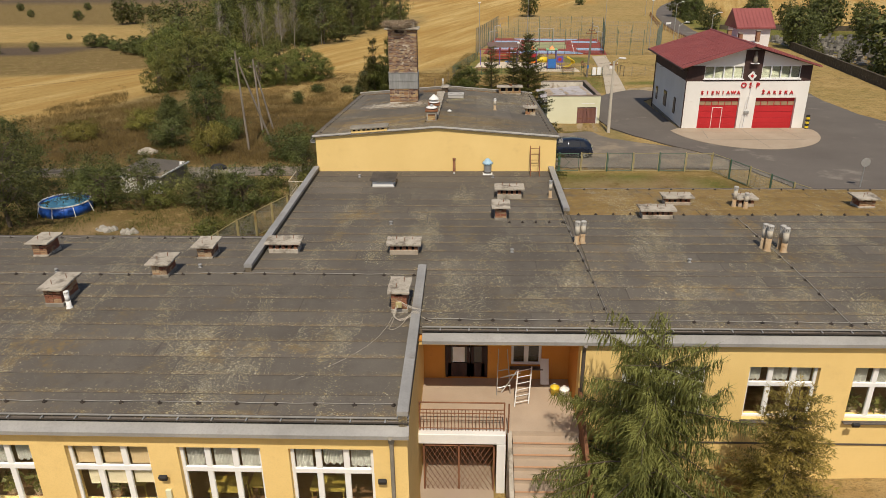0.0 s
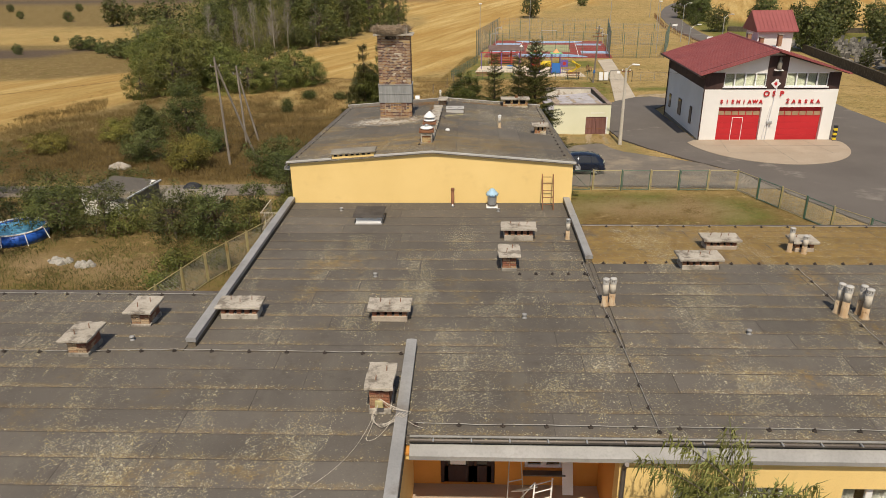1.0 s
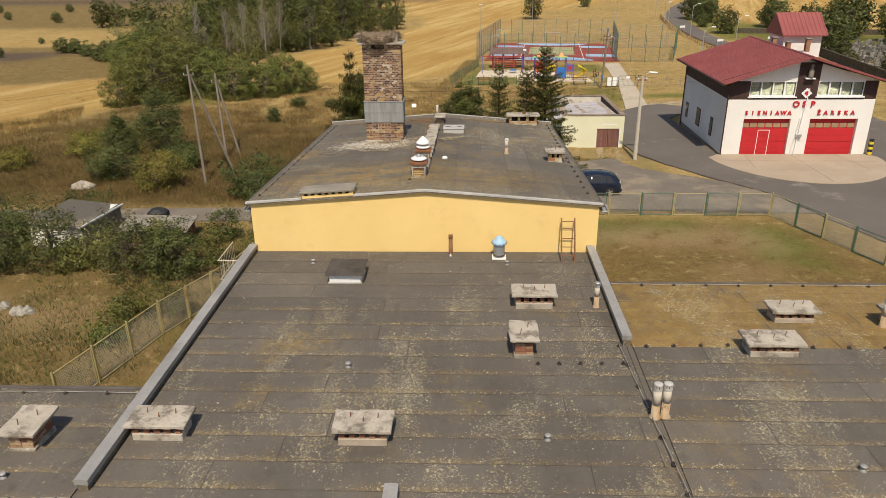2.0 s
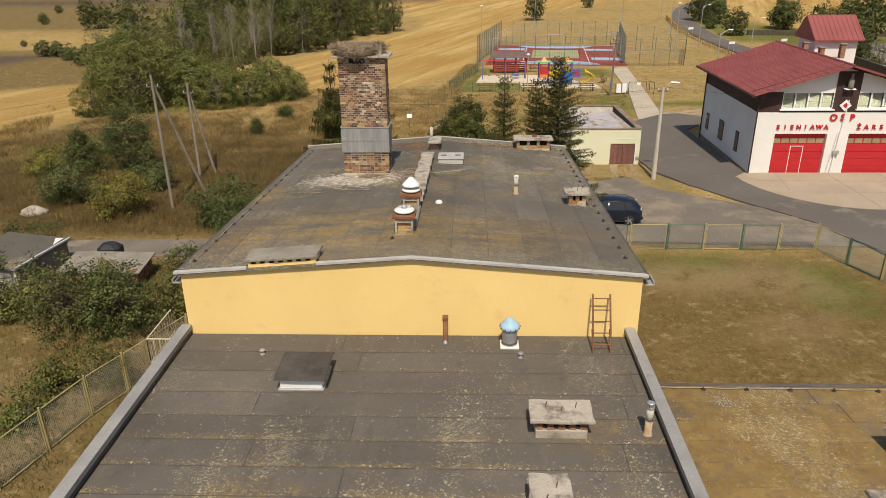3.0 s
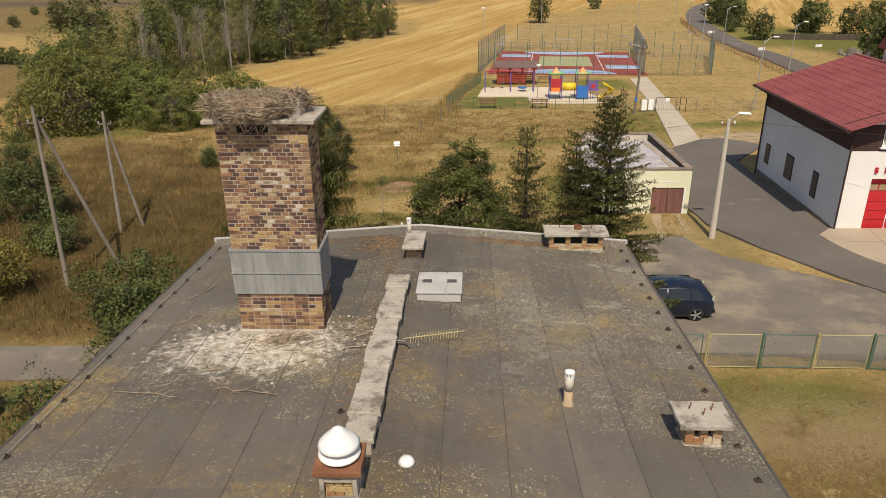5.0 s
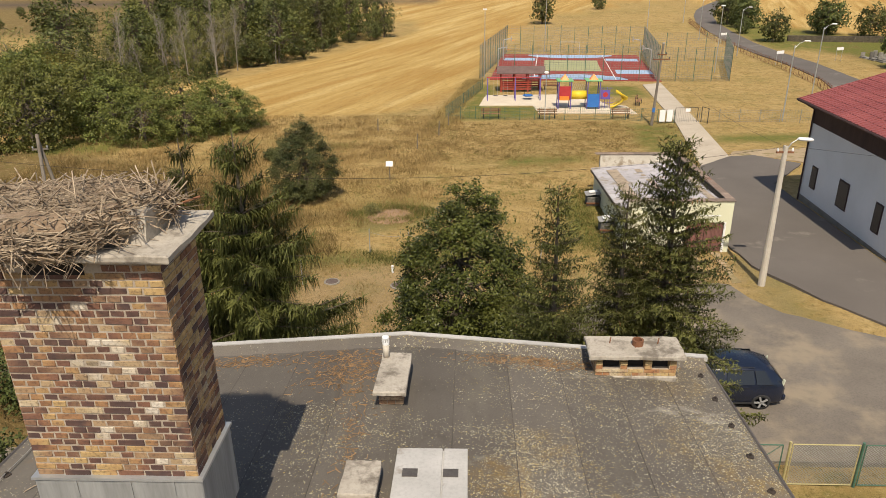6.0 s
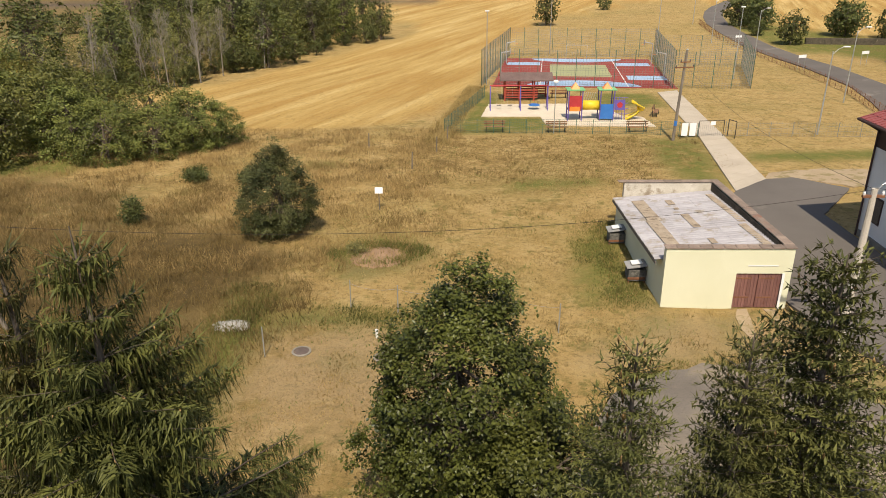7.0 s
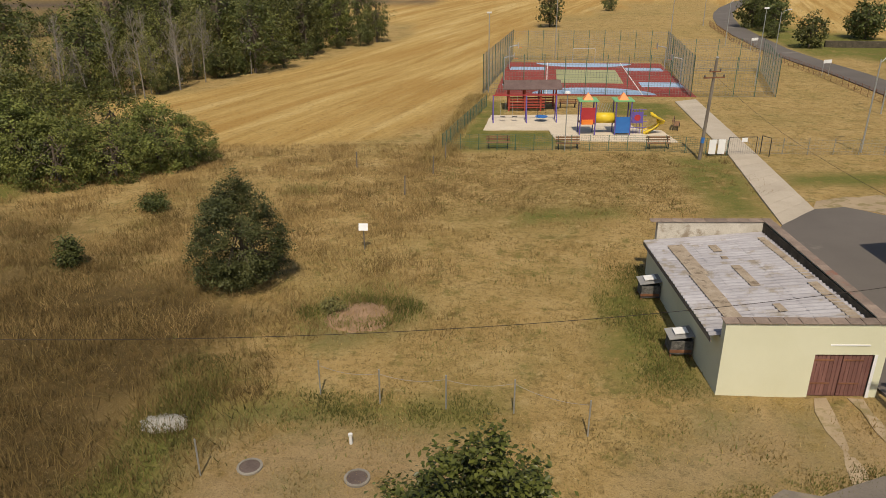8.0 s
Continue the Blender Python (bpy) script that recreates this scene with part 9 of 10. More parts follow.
part("verge", Geo().slant(pose(0, -2.07, 1.42, -2, 4, 0), 3.3, 0.04, 0.07), "hatch_grey", gs)
po = thing("garden_pool", on_ground(-25.6, 41.9), "round blue above-ground garden pool", "pool")
part("wall", Geo().lathe(0, 0, [(1.55, 0), (1.6, 0.35), (1.5, 0.68), (1.42, 0.68), (1.42, 0.6)], 28), "pool", po, "blue foil wall", smooth=True)
part("water", Geo().lathe(0, 0, [(1.43, 0.55), (1.43, 0.6), (0.02, 0.605)], 28), "pool_water", po, "pale blue water cover")
part("rim", loop("rim", [(1.5 * math.cos(a), 1.5 * math.sin(a), 0.7) for a in np.linspace(0, 6.2832, 30)], 0.05), "paint_white", po, "white rim tube")
for k in range(8):
    a = k * 0.785
    part("support", Geo().rod((1.75 * math.cos(a), 1.75 * math.sin(a), 0), (1.52 * math.cos(a), 1.52 * math.sin(a), 0.7), 0.025), "paint_white", po)
bs = thing("brick_stack", on_ground(-17.35, 47.1, 3), "low red brick store under a grey slab beside the track", "bricks")
part("brickwork", courses(Geo(), -1.7, 1.7, -0.95, 0.95, 0, 0.85, rnd=random.Random(4)), "redbricks", bs)
part("core", Geo().box(-1.66, 1.66, -0.91, 0.91, 0, 0.84), "redbricks", bs)
part("cover_sheet", Geo().slant(pose(0, 0, 0.9, 3, 2, 0), 3.8, 2.2, 0.06), "slab_dark", bs)
ct = thing("covered_trailer", on_ground(-18.1, 49.0, 4), "dark tarpaulin-covered pile beside the track", "pile")
part("tarpaulin", Geo().box(-0.55, 0.55, -0.45, 0.45, 0, 1.15, 0.2), "black", ct)
# external landing beside the gable
ln_ = thing("outside_stair", (-8.0, 33.2, 0.4), "white-railed concrete stair landing along the gable corner", "stairs")
part("landing", Geo().box(-0.9, 0.88, 0.0, 1.75, 3.55, 3.7, 0.02), "concrete", ln_)
part("support", Geo().box(-0.8, -0.6, 1.3, 1.6, -0.9, 3.55), "concrete", ln_)
part("support", Geo().box(-0.8, -0.6, 0.1, 0.4, -0.9, 3.55), "concrete", ln_)
for a, b in (((-0.88, 1.7), (-0.88, 0.02)), ((-0.88, 0.02), (0.85, 0.02))):
    for z in (3.82, 4.55):
        part("rail", Geo().rod((*a, z), (*b, z), 0.02), "rail_cream", ln_)
    for k in range(11):
        f = k / 10
        part("baluster", Geo().rod((a[0] + (b[0] - a[0]) * f, a[1] + (b[1] - a[1]) * f, 3.68), (a[0] + (b[0] - a[0]) * f, a[1] + (b[1] - a[1]) * f, 4.55), 0.011, n=4), "rail_cream", ln_)
# cemetery; the walls' shade is put into their dark colour
for k, ((xa, ya), (xb, yb)) in enumerate((((48.6, 82), (51.0, 99)), ((51.0, 99), (53.2, 114)), ((53.2, 114), (55.9, 132)))):
    setting("wall_cemetery_%d" % (k + 1), Geo().prism([(xa, ya, ground_z(ya) - 0.4), (xa + 0.3, ya, ground_z(ya) - 0.4), (xb + 0.3, yb, ground_z(yb) - 0.4), (xb, yb, ground_z(yb) - 0.4)], (0, 0, 1.7)), "moss_and_shade", "long wall of the cemetery, darkened as if in shade", "wall")
setting("wall_cemetery_far", Geo().prism([(x, y, ground_z(y) - 0.3) for x, y in ((55, 166), (100, 158), (100, 158.4), (55, 166.4))], (0, 0, 1.3)), "moss_and_shade", "far wall of the cemetery, darkened as if in shade", "wall")
cr = random.Random(77)
proto = None
for i in range(11):
    for j in range(15):
        x, y = 57.5 + i * 2.0 + cr.uniform(-0.3, 0.3), 110 + j * 2.5 + cr.uniform(-0.4, 0.4)
        m = on_ground(x, y, cr.uniform(-6, 6)) @ Matrix.Diagonal((0.8, 0.9, cr.uniform(0.65, 1.05), 1))
        if proto is None:
            proto = thing("gravestone", m, "grey polished gravestone with a raised slab in the cemetery", "gravestone", "gravestones")
            part("slab", Geo().box(-0.5, 0.5, -1.0, 0.9, 0, 0.35, 0.03), "stone", proto)
            part("headstone", Geo().box(-0.5, 0.5, 0.75, 0.92, 0.35, 1.25, 0.05), "stone", proto)
            part("border", Geo().box(-0.65, 0.65, -1.15, 1.05, 0, 0.15, 0.03), "slab_dark", proto)
        else:
            copy_thing(proto, m)
tm = thing("traffic_mirror", on_ground(26.3, 46.9), "round grey back of a road sign on a post", "sign")
part("post", Geo().rod((0, 0, -0.2), (0, 0, 2.1), 0.03), "galv", tm)
gg = Geo().lathe(0, 0, [(0.3, -0.01), (0.31, 0), (0.3, 0.01)], 20)
gg.v = [(p[0], p[2] - 0.05, p[1] + 1.85) for p in gg.v]
part("disc", gg, "zinc", tm)
for k, (x, y) in enumerate(((42.6, 138.4), (42.9, 163.0), (52.5, 142.2))):
    ts = thing("road_sign", on_ground(x, y, 20), "plain white town sign on two posts beside the road", "sign", "road signs")
    part("panel", Geo().box(-0.6, 0.6, -0.02, 0.02, 1.5, 1.9), "pvc", ts)
    for x2 in (-0.5, 0.5):
        part("post", Geo().rod((x2, 0.03, 0), (x2, 0.03, 1.9), 0.03), "galv", ts)

for k, (x0, y0, x1, y1) in enumerate(((21.2, 65.3, 20.6, 61.4), (24.7, 65.3, 24.6, 58.0), (28.1, 65.3, 28.6, 61.0), (19.3, 63.6, 30.2, 63.4), (20.6, 61.0, 28.8, 60.9))):
    d = Vector((x1 - x0, y1 - y0, 0)).normalized()
    q = Vector((d.y, -d.x, 0)) * 0.025
    setting("trim_joint_%d" % (k + 1), Geo().prism([(x + o * q.x, y + o * q.y, ground_z(y) + 0.134) for x, y, o in ((x0, y0, -1), (x0, y0, 1), (x1, y1, 1), (x1, y1, -1))], (0, 0, -0.05)), "slab_dark", "dark joint between forecourt slabs", "joint")


# ---- trees, shrubs and grass ----
def np_mesh(name, v, f, material):
    me = bpy.data.meshes.new(name)
    v, f = np.asarray(v, np.float32).reshape(-1, 3), np.asarray(f, np.int32)
    k = f.shape[1]
    me.vertices.add(len(v))
    me.vertices.foreach_set("co", v.ravel())
    me.loops.add(f.size)
    me.loops.foreach_set("vertex_index", f.ravel())
    me.polygons.add(len(f))
    me.polygons.foreach_set("loop_start", np.arange(0, f.size, k, dtype=np.int32))
    me.polygons.foreach_set("loop_total", np.full(len(f), k, np.int32))
    me.update(calc_edges=True)
    me.materials.append(MAT[material])
    return me


def unit(a):
    return a / (np.linalg.norm(a, axis=1, keepdims=True) + 1e-9)


def spindles(p, d, ln, r):
    """Three-sided twigs, thickest at a third of their length."""
    n = len(p)
    d = unit(d)
    u = unit(np.cross(d, np.array([0.31, 0.22, 0.93])))
    w = np.cross(d, u)
    mid = p + d * (ln * 0.35)[:, None]
    v = np.empty((n, 5, 3))
    v[:, 0] = p
    for k in range(3):
        a = k * 2.0944
        v[:, 1 + k] = mid + (u * math.cos(a) + w * math.sin(a)) * r[:, None]
    v[:, 4] = p + d * ln[:, None]
    f = np.array([[0, 2, 1], [0, 3, 2], [0, 1, 3], [4, 1, 2], [4, 2, 3], [4, 3, 1]])
    return v.reshape(-1, 3), (np.arange(n)[:, None, None] * 5 + f).reshape(-1, 3)


def leaves(p, nrm, size, rg):
    """Folded diamond leaves."""
    n = len(p)
    nrm = unit(nrm)
    u = unit(np.cross(nrm, rg.normal(size=(n, 3))))
    w = np.cross(nrm, u)
    s = size[:, None]
    v = np.empty((n, 4, 3))
    v[:, 0], v[:, 2] = p - u * s, p + u * s
    v[:, 1], v[:, 3] = p + w * s * 0.62 + nrm * s * 0.22, p - w * s * 0.62 + nrm * s * 0.22
    f = np.array([[0, 1, 2], [0, 2, 3]])
    return v.reshape(-1, 3), (np.arange(n)[:, None, None] * 4 + f).reshape(-1, 3)


def spikes(p, d, ln, r):
    """Thin folded needle sprays tapering to a point."""
    n = len(p)
    d = unit(d)
    u = unit(np.cross(d, np.array([0.31, 0.22, 0.93])))
    w = np.cross(d, u)
    v = np.empty((n, 4, 3))
    base = p + d * (ln * 0.15)[:, None]
    v[:, 0], v[:, 1], v[:, 2] = base + u * r[:, None] * 1.15, p + w * r[:, None] * 0.7, base - u * r[:, None] * 1.15
    v[:, 3] = p + d * ln[:, None]
    f = np.array([[3, 0, 1], [3, 1, 2]])
    return v.reshape(-1, 3), (np.arange(n)[:, None, None] * 4 + f).reshape(-1, 3)


def conifer(name, h, r, seed, material, label, at, whorls=20, step=0.13, twig=0.2, droop=0.38, hang=0.75, base=0.06, cones=0, fat=0.017, group="", power=0.8, lat=0.42, every=0.075, tiers=6, bare=0.12):
    """Whorled boughs, each with side shoots that carry short and hanging needle sprays."""
    rg = np.random.default_rng(seed)
    t = thing(name, at, label, "tree", group)
    part("trunk", Geo().rod((0, 0, -0.3), (0.04, 0.02, h * 0.55), h * 0.013 + 0.03, h * 0.008 + 0.012, 9).rod((0.04, 0.02, h * 0.55), (0, 0, h * 0.985), h * 0.008 + 0.012, 0.008, 7), "bark", t, "rough brown trunk")
    P, D, L, R, B, C = [], [], [], [], Geo(), []
    down = np.array([0.0, 0.0, -1.0])
    for k in range(whorls):
        f = base + (0.985 - base) * (k + rg.uniform(-0.35, 0.35)) / whorls
        z = h * min(max(f, 0.03), 0.985)
        nb = int(rg.integers(tiers - 1, tiers + 2))
        a0 = rg.uniform(0, 6.28)
        for b in range(nb):
            ln = r * (1 - z / h) ** power * rg.uniform(0.55, 1.2) + 0.16
            a = a0 + 6.2832 * b / nb + rg.uniform(-0.4, 0.4)
            dr = droop * rg.uniform(0.5, 1.4) * (1.25 - z / h)
            upw = 0.12 + 0.6 * (z / h) ** 2
            dx, dy = math.cos(a), math.sin(a)
            n = max(3, int(ln / step))
            s = np.linspace(bare, 1.0, n)
            bend = rg.uniform(-0.25, 0.25) * ln
            pts = np.stack([dx * ln * s - dy * bend * s ** 2, dy * ln * s + dx * bend * s ** 2, z + ln * (upw * s - dr * s ** 2 + 0.25 * dr * s ** 4)], 1)
            line = [Vector((0, 0, z))] + [Vector(c) for c in pts[:: max(1, n // 4)]]
            for i, (c0, c1) in enumerate(zip(line, line[1:])):
                B.rod(c0, c1, max(0.004, 0.011 * ln * (1 - i / len(line))), max(0.003, 0.011 * ln * (1 - (i + 1) / len(line))), 4, False)
            tang = unit(np.array([[dx, dy, upw - 1.1 * dr]]))[0]
            side = np.array([-dy, dx, 0.0])
            for sg in (-1.0, 1.0):
                ll = lat * ln * (1.08 - s) * rg.uniform(0.5, 1.2, n) + 0.10
                ld_ = unit(side * sg * rg.uniform(0.5, 0.9, (n, 1)) + tang * rg.uniform(0.5, 0.9, (n, 1)) + down * rg.uniform(-0.1, 0.35, (n, 1)))
                for i in range(n):
                    m = max(2, int(ll[i] / every))
                    q = (np.arange(m) + rg.uniform(0.2, 0.8, m)) / m
                    c = pts[i] + ld_[i] * (q * ll[i])[:, None] + down * (0.25 * hang * ll[i] * q ** 2)[:, None]
                    P.append(c)
                    D.append(ld_[i] + rg.normal(0, 0.45, (m, 3)) + down * rg.uniform(0.0, 0.5, (m, 1)) * hang)
                    L.append(twig * rg.uniform(0.4, 0.9, m))
                    R.append(fat * rg.uniform(0.7, 1.2, m))
                    hn = rg.random(m) < 0.75
                    if hn.any():
                        mm = int(hn.sum())
                        P.append(c[hn])
                        D.append(down * hang + rg.normal(0, 0.22, (mm, 3)) + ld_[i] * 0.25)
                        L.append(twig * rg.uniform(0.6, 1.5, mm) * (0.5 + hang * 0.6))
                        R.append(fat * rg.uniform(0.7, 1.25, mm))
            P.append(pts[-1:])
            D.append(tang[None] + np.array([[0, 0, 0.25]]))
            L.append(np.array([twig * 1.2]))
            R.append(np.array([fat]))
            if cones and z > 0.6 * h and rg.random() < cones:
                for c in pts[rg.integers(n // 2, n, 3)]:
                    C.append(c)
    v, f = spikes(np.concatenate(P), np.concatenate(D), np.concatenate(L), np.concatenate(R))
    tagged(part("branchwork", B, "bark", t, "thin drooping branches"), kind="stuff")
    tagged(part("crown", np_mesh("crown", v, f, material), material, t, "drooping needle sprays"), kind="stuff")
    if C:
        C = np.array(C)
        v, f = spindles(C, np.tile([[0.05, 0.02, -1.0]], (len(C), 1)), np.full(len(C), 0.13), np.full(len(C), 0.02))
        tagged(part("cone_mass", np_mesh("cone_mass", v, f, "cone"), "cone", t, "hanging brown cones"), kind="stuff")
    return t


def broadleaf(name, h, r, seed, material, label, at, clumps=300, per=40, leaf=0.13, low=0.12, shape="oval", category="tree", group="", trunk="bark", clump=0.38, gaps=0.12, hollow=0.45, bumpy=0.38):
    rg = np.random.default_rng(seed)
    t = thing(name, at, label, category, group)
    c = rg.normal(size=(clumps * 3, 3))
    c = unit(c) * (hollow + (1.02 - hollow) * rg.random((len(c), 1)) ** 0.6)
    lump = np.array([noise.noise(Vector(q * 1.9) + Vector((seed, 0, 0))) for q in c])
    c = c * (1 + bumpy * lump)[:, None]
    keep = rg.random(len(c)) > gaps * (1 + 2 * (lump < -0.15))
    c = c[keep][:clumps]
    mid, half = h * (1 + low) / 2, h * (1 - low) / 2
    zz = c[:, 2]
    wide = {"oval": 1 - 0.25 * np.clip(zz, 0, 1), "cone": np.clip(0.62 - 0.55 * zz, 0.1, 1.0), "bush": 1 + 0 * zz, "tall": 1 - 0.15 * zz, "dome": 1 - 0.42 * np.clip(zz, 0, 1) ** 1.4}[shape]
    cen = np.stack([c[:, 0] * r * wide, c[:, 1] * r * wide, mid + zz * half], 1)
    cen[:, 2] = np.maximum(cen[:, 2], 0.08)
    n = len(cen) * per
    idx = np.repeat(np.arange(len(cen)), per)
    off = rg.normal(size=(n, 3)) * clump * np.array([1, 1, 0.75]) * rg.uniform(0.5, 1.0, (n, 1))
    p = cen[idx] + off
    p[:, 2] = np.maximum(p[:, 2], 0.03)
    nrm = unit(cen - np.array([0, 0, mid]))[idx] * 0.6 + np.array([0, 0, 0.55]) + rg.normal(size=(n, 3)) * 0.55
    v, f = leaves(p, nrm, leaf * rg.uniform(0.6, 1.25, n), rg)
    g = Geo()
    tr = 0.02 * h + 0.03
    top = h * (0.75 if shape != "bush" else 0.3)
    kx, ky = rg.uniform(-0.1, 0.1, 2) * r
    g.rod((0, 0, -0.3), (kx, ky, top * 0.5), tr, tr * 0.7, 8).rod((kx, ky, top * 0.5), (0, 0, top), tr * 0.7, tr * 0.25, 7)
    for k in range(min(34, len(cen))):
        z0 = top * rg.uniform(0.25, 0.95)
        e = cen[rg.integers(len(cen))] * 0.92
        m = Vector((e[0] * 0.45, e[1] * 0.45, (z0 + e[2]) / 2 + 0.1 * h * rg.uniform(-0.2, 0.6)))
        g.rod((kx * 0.8, ky * 0.8, z0), m, tr * 0.34, tr * 0.2, 5, False)
        g.rod(m, e, tr * 0.2, tr * 0.06, 4, False)
    part("trunk", g, trunk, t, "branching trunk and limbs")
    tagged(part("crown", np_mesh("crown", v, f, material), material, t), kind="stuff")
    return t


# near trees behind the building
conifer("spruce_tree", 10.3, 5.4, 1, "spruce_leaf", "large spruce with wide drooping boughs and brown cones", on_ground(-5.4, 50.3), 21, 0.085, 0.25, 0.34, 1.6, 0.04, 0.9, 0.0165, power=1.2, lat=0.32, every=0.041, tiers=7)
conifer("spruce_tree", 10.0, 3.3, 2, "spruce_leaf", "spruce growing beside a taller one, cones near its top", on_ground(-6.75, 50.7), 19, 0.09, 0.24, 0.36, 1.5, 0.08, 0.8, 0.0145, power=1.3, lat=0.34, every=0.036)
conifer("spruce_tree", 10.1, 2.75, 3, "young_spruce", "broad green spruce with a pointed leader behind the roof", on_ground(3.97, 49.9), 46, 0.085, 0.125, 0.14, 0.40, 0.03, 0.15, 0.0185, power=0.88, lat=0.34, every=0.043, tiers=7)
conifer("spruce_tree", 9.2, 1.6, 31, "young_spruce", "slim spruce leader beside the broad spruce", on_ground(2.93, 49.6), 38, 0.085, 0.125, 0.12, 0.35, 0.04, 0.1, 0.0138, power=0.88, lat=0.38, every=0.034, tiers=7)
conifer("spruce_tree", 9.4, 2.0, 4, "young_spruce", "slim young spruce between a linden and a bigger spruce", on_ground(1.42, 49.0), 42, 0.085, 0.125, 0.12, 0.35, 0.04, 0.2, 0.0138, power=0.95, lat=0.38, every=0.04, tiers=7)
conifer("spruce_tree", 6.0, 2.2, 5, "young_spruce", "low dense spruce among taller trees", on_ground(2.4, 49.2), 22, 0.09, 0.13, 0.15, 0.4, 0.03, 0, 0.0138, lat=0.38, every=0.034, tiers=7)
broadleaf("linden_tree", 6.8, 2.45, 6, "linden_leaf", "dense dome-shaped linden with glossy green leaves", on_ground(-0.56, 56.2), 720, 84, 0.05, 0.02, "dome", clump=0.17, hollow=0.55, bumpy=0.35, gaps=0.06)
broadleaf("linden_tree", 4.4, 1.9, 7, "linden_leaf", "low rounded leafy tree beside the linden", on_ground(1.3, 54.6), 300, 84, 0.05, 0.02, "oval", clump=0.2, hollow=0.55, bumpy=0.6, gaps=0.12)
# front court
conifer("larch_tree", 6.25, 3.15, 8, "larch_leaf", "tall larch with long drooping branches before the windows", on_ground(4.6, 14.9), 14, 0.11, 0.25, 0.46, 1.2, 0.05, 0, 0.0125, power=0.5, lat=0.32, every=0.036, tiers=5)
conifer("thuja_tree", 4.6, 1.45, 9, "thuja_leaf", "yellowing feathery thuja before the yellow wall", on_ground(8.15, 15.1), 20, 0.08, 0.15, 0.08, 0.2, 0.02, 0, 0.012, power=0.6, lat=0.42, every=0.036, tiers=7)
# meadow shrubs
broadleaf("round_shrub", 4.85, 1.78, 10, "shrub_leaf", "dense dark green egg-shaped shrub in the meadow", on_ground(-10.3, 76.9), 560, 58, 0.052, -0.1, "dome", "shrub", clump=0.2, hollow=0.6, bumpy=0.5)
for k, (x, y, h, r, mt, sh) in enumerate(((-25.7, 59.2, 2.5, 1.7, "dark_leaf", "bush"), (-25.0, 66.8, 4.9, 1.7, "dark_leaf", "tall"), (-14.2, 55.0, 2.6, 1.9, "dark_leaf", "bush"), (-21.3, 56.9, 2.5, 1.6, "yellow_leaf", "bush"),
                                          (-21.4, 62.2, 1.9, 1.2, "dark_leaf", "bush"), (-28.2, 66.0, 3.3, 1.9, "dark_leaf", "cone"), (-19.0, 78.7, 1.5, 0.45, "dark_leaf", "tall"), (-14.8, 86.5, 0.8, 0.6, "dark_leaf", "bush"),
                                          (-18.5, 87.0, 0.9, 0.7, "dark_leaf", "bush"), (-30, 72, 1.6, 1.2, "pale_leaf", "bush"), (-31, 66, 1.8, 1.5, "yellow_leaf", "bush"), (-35, 62, 1.6, 1.6, "yellow_leaf", "bush"))):
    broadleaf("shrub", h, r, 20 + k, mt, "wild shrub standing in tall dry grass", on_ground(x, y), int(74 * r * h / 2 + 40), 32, 0.067, 0.0, sh, "shrub", "meadow shrubs", clump=0.24, bumpy=0.6)
broadleaf("weed_clump", 0.55, 0.5, 77, "pale_leaf", "silvery grey-green weed clump beside the bare earth", on_ground(-5.9, 74.2), 40, 26, 0.045, 0.0, "bush", "weed", clump=0.12, bumpy=0.6)
# garden west of the building
for k, (x, y, h, r, mt) in enumerate(((-27.5, 39.0, 5.5, 2.8, "dark_leaf"), (-30.5, 44.0, 5.6, 2.6, "dark_leaf"), (-33.5, 48.5, 5.0, 2.6, "dark_leaf"), (-23.4, 42.6, 2.9, 1.7, "dark_leaf"), (-21.2, 43.2, 3.0, 1.7, "dark_leaf"), (-16.6, 42.0, 2.8, 1.5, "dark_leaf"),
                                      (-14.1, 41.6, 2.7, 1.4, "dark_leaf"), (-13.6, 47.1, 1.8, 0.8, "dark_leaf"), (-12.9, 43.6, 1.6, 0.9, "leaf"), (-12.0, 49.5, 2.6, 0.9, "dark_leaf"), (-25.6, 46.0, 1.9, 1.5, "leaf"), (-28.0, 49.0, 1.9, 1.8, "dark_leaf"),
                                      (-23.2, 50.6, 1.5, 1.5, "dark_leaf"), (-31, 37, 4.0, 2.2, "dark_leaf"), (-13.2, 38.0, 1.1, 0.9, "leaf"), (-11.0, 44.6, 1.6, 1.0, "leaf"), (-16.8, 45.6, 1.4, 1.1, "pale_leaf"),
                                      (-28.5, 34.0, 4.8, 2.6, "dark_leaf"), (-24.9, 43.6, 1.9, 1.4, "dark_leaf"), (-19.9, 42.9, 1.6, 1.0, "leaf"), (-18.3, 43.6, 1.8, 1.2, "pale_leaf"), (-15.3, 42.9, 2.3, 1.3, "dark_leaf"), (-14.7, 35.6, 1.0, 0.8, "leaf"), (-14.9, 37.6, 0.9, 0.6, "leaf"))):
    broadleaf("garden_tree", h, r, 50 + k, mt, "bushy fruit tree in the overgrown garden", on_ground(x, y), int(60 * r * h / 2 + 36), 25, 0.06, 0.12 if h > 2 else 0.0, "oval" if h > 2 else "bush", "tree", "garden trees", clump=0.2, gaps=0.45, bumpy=1.0, hollow=0.5)

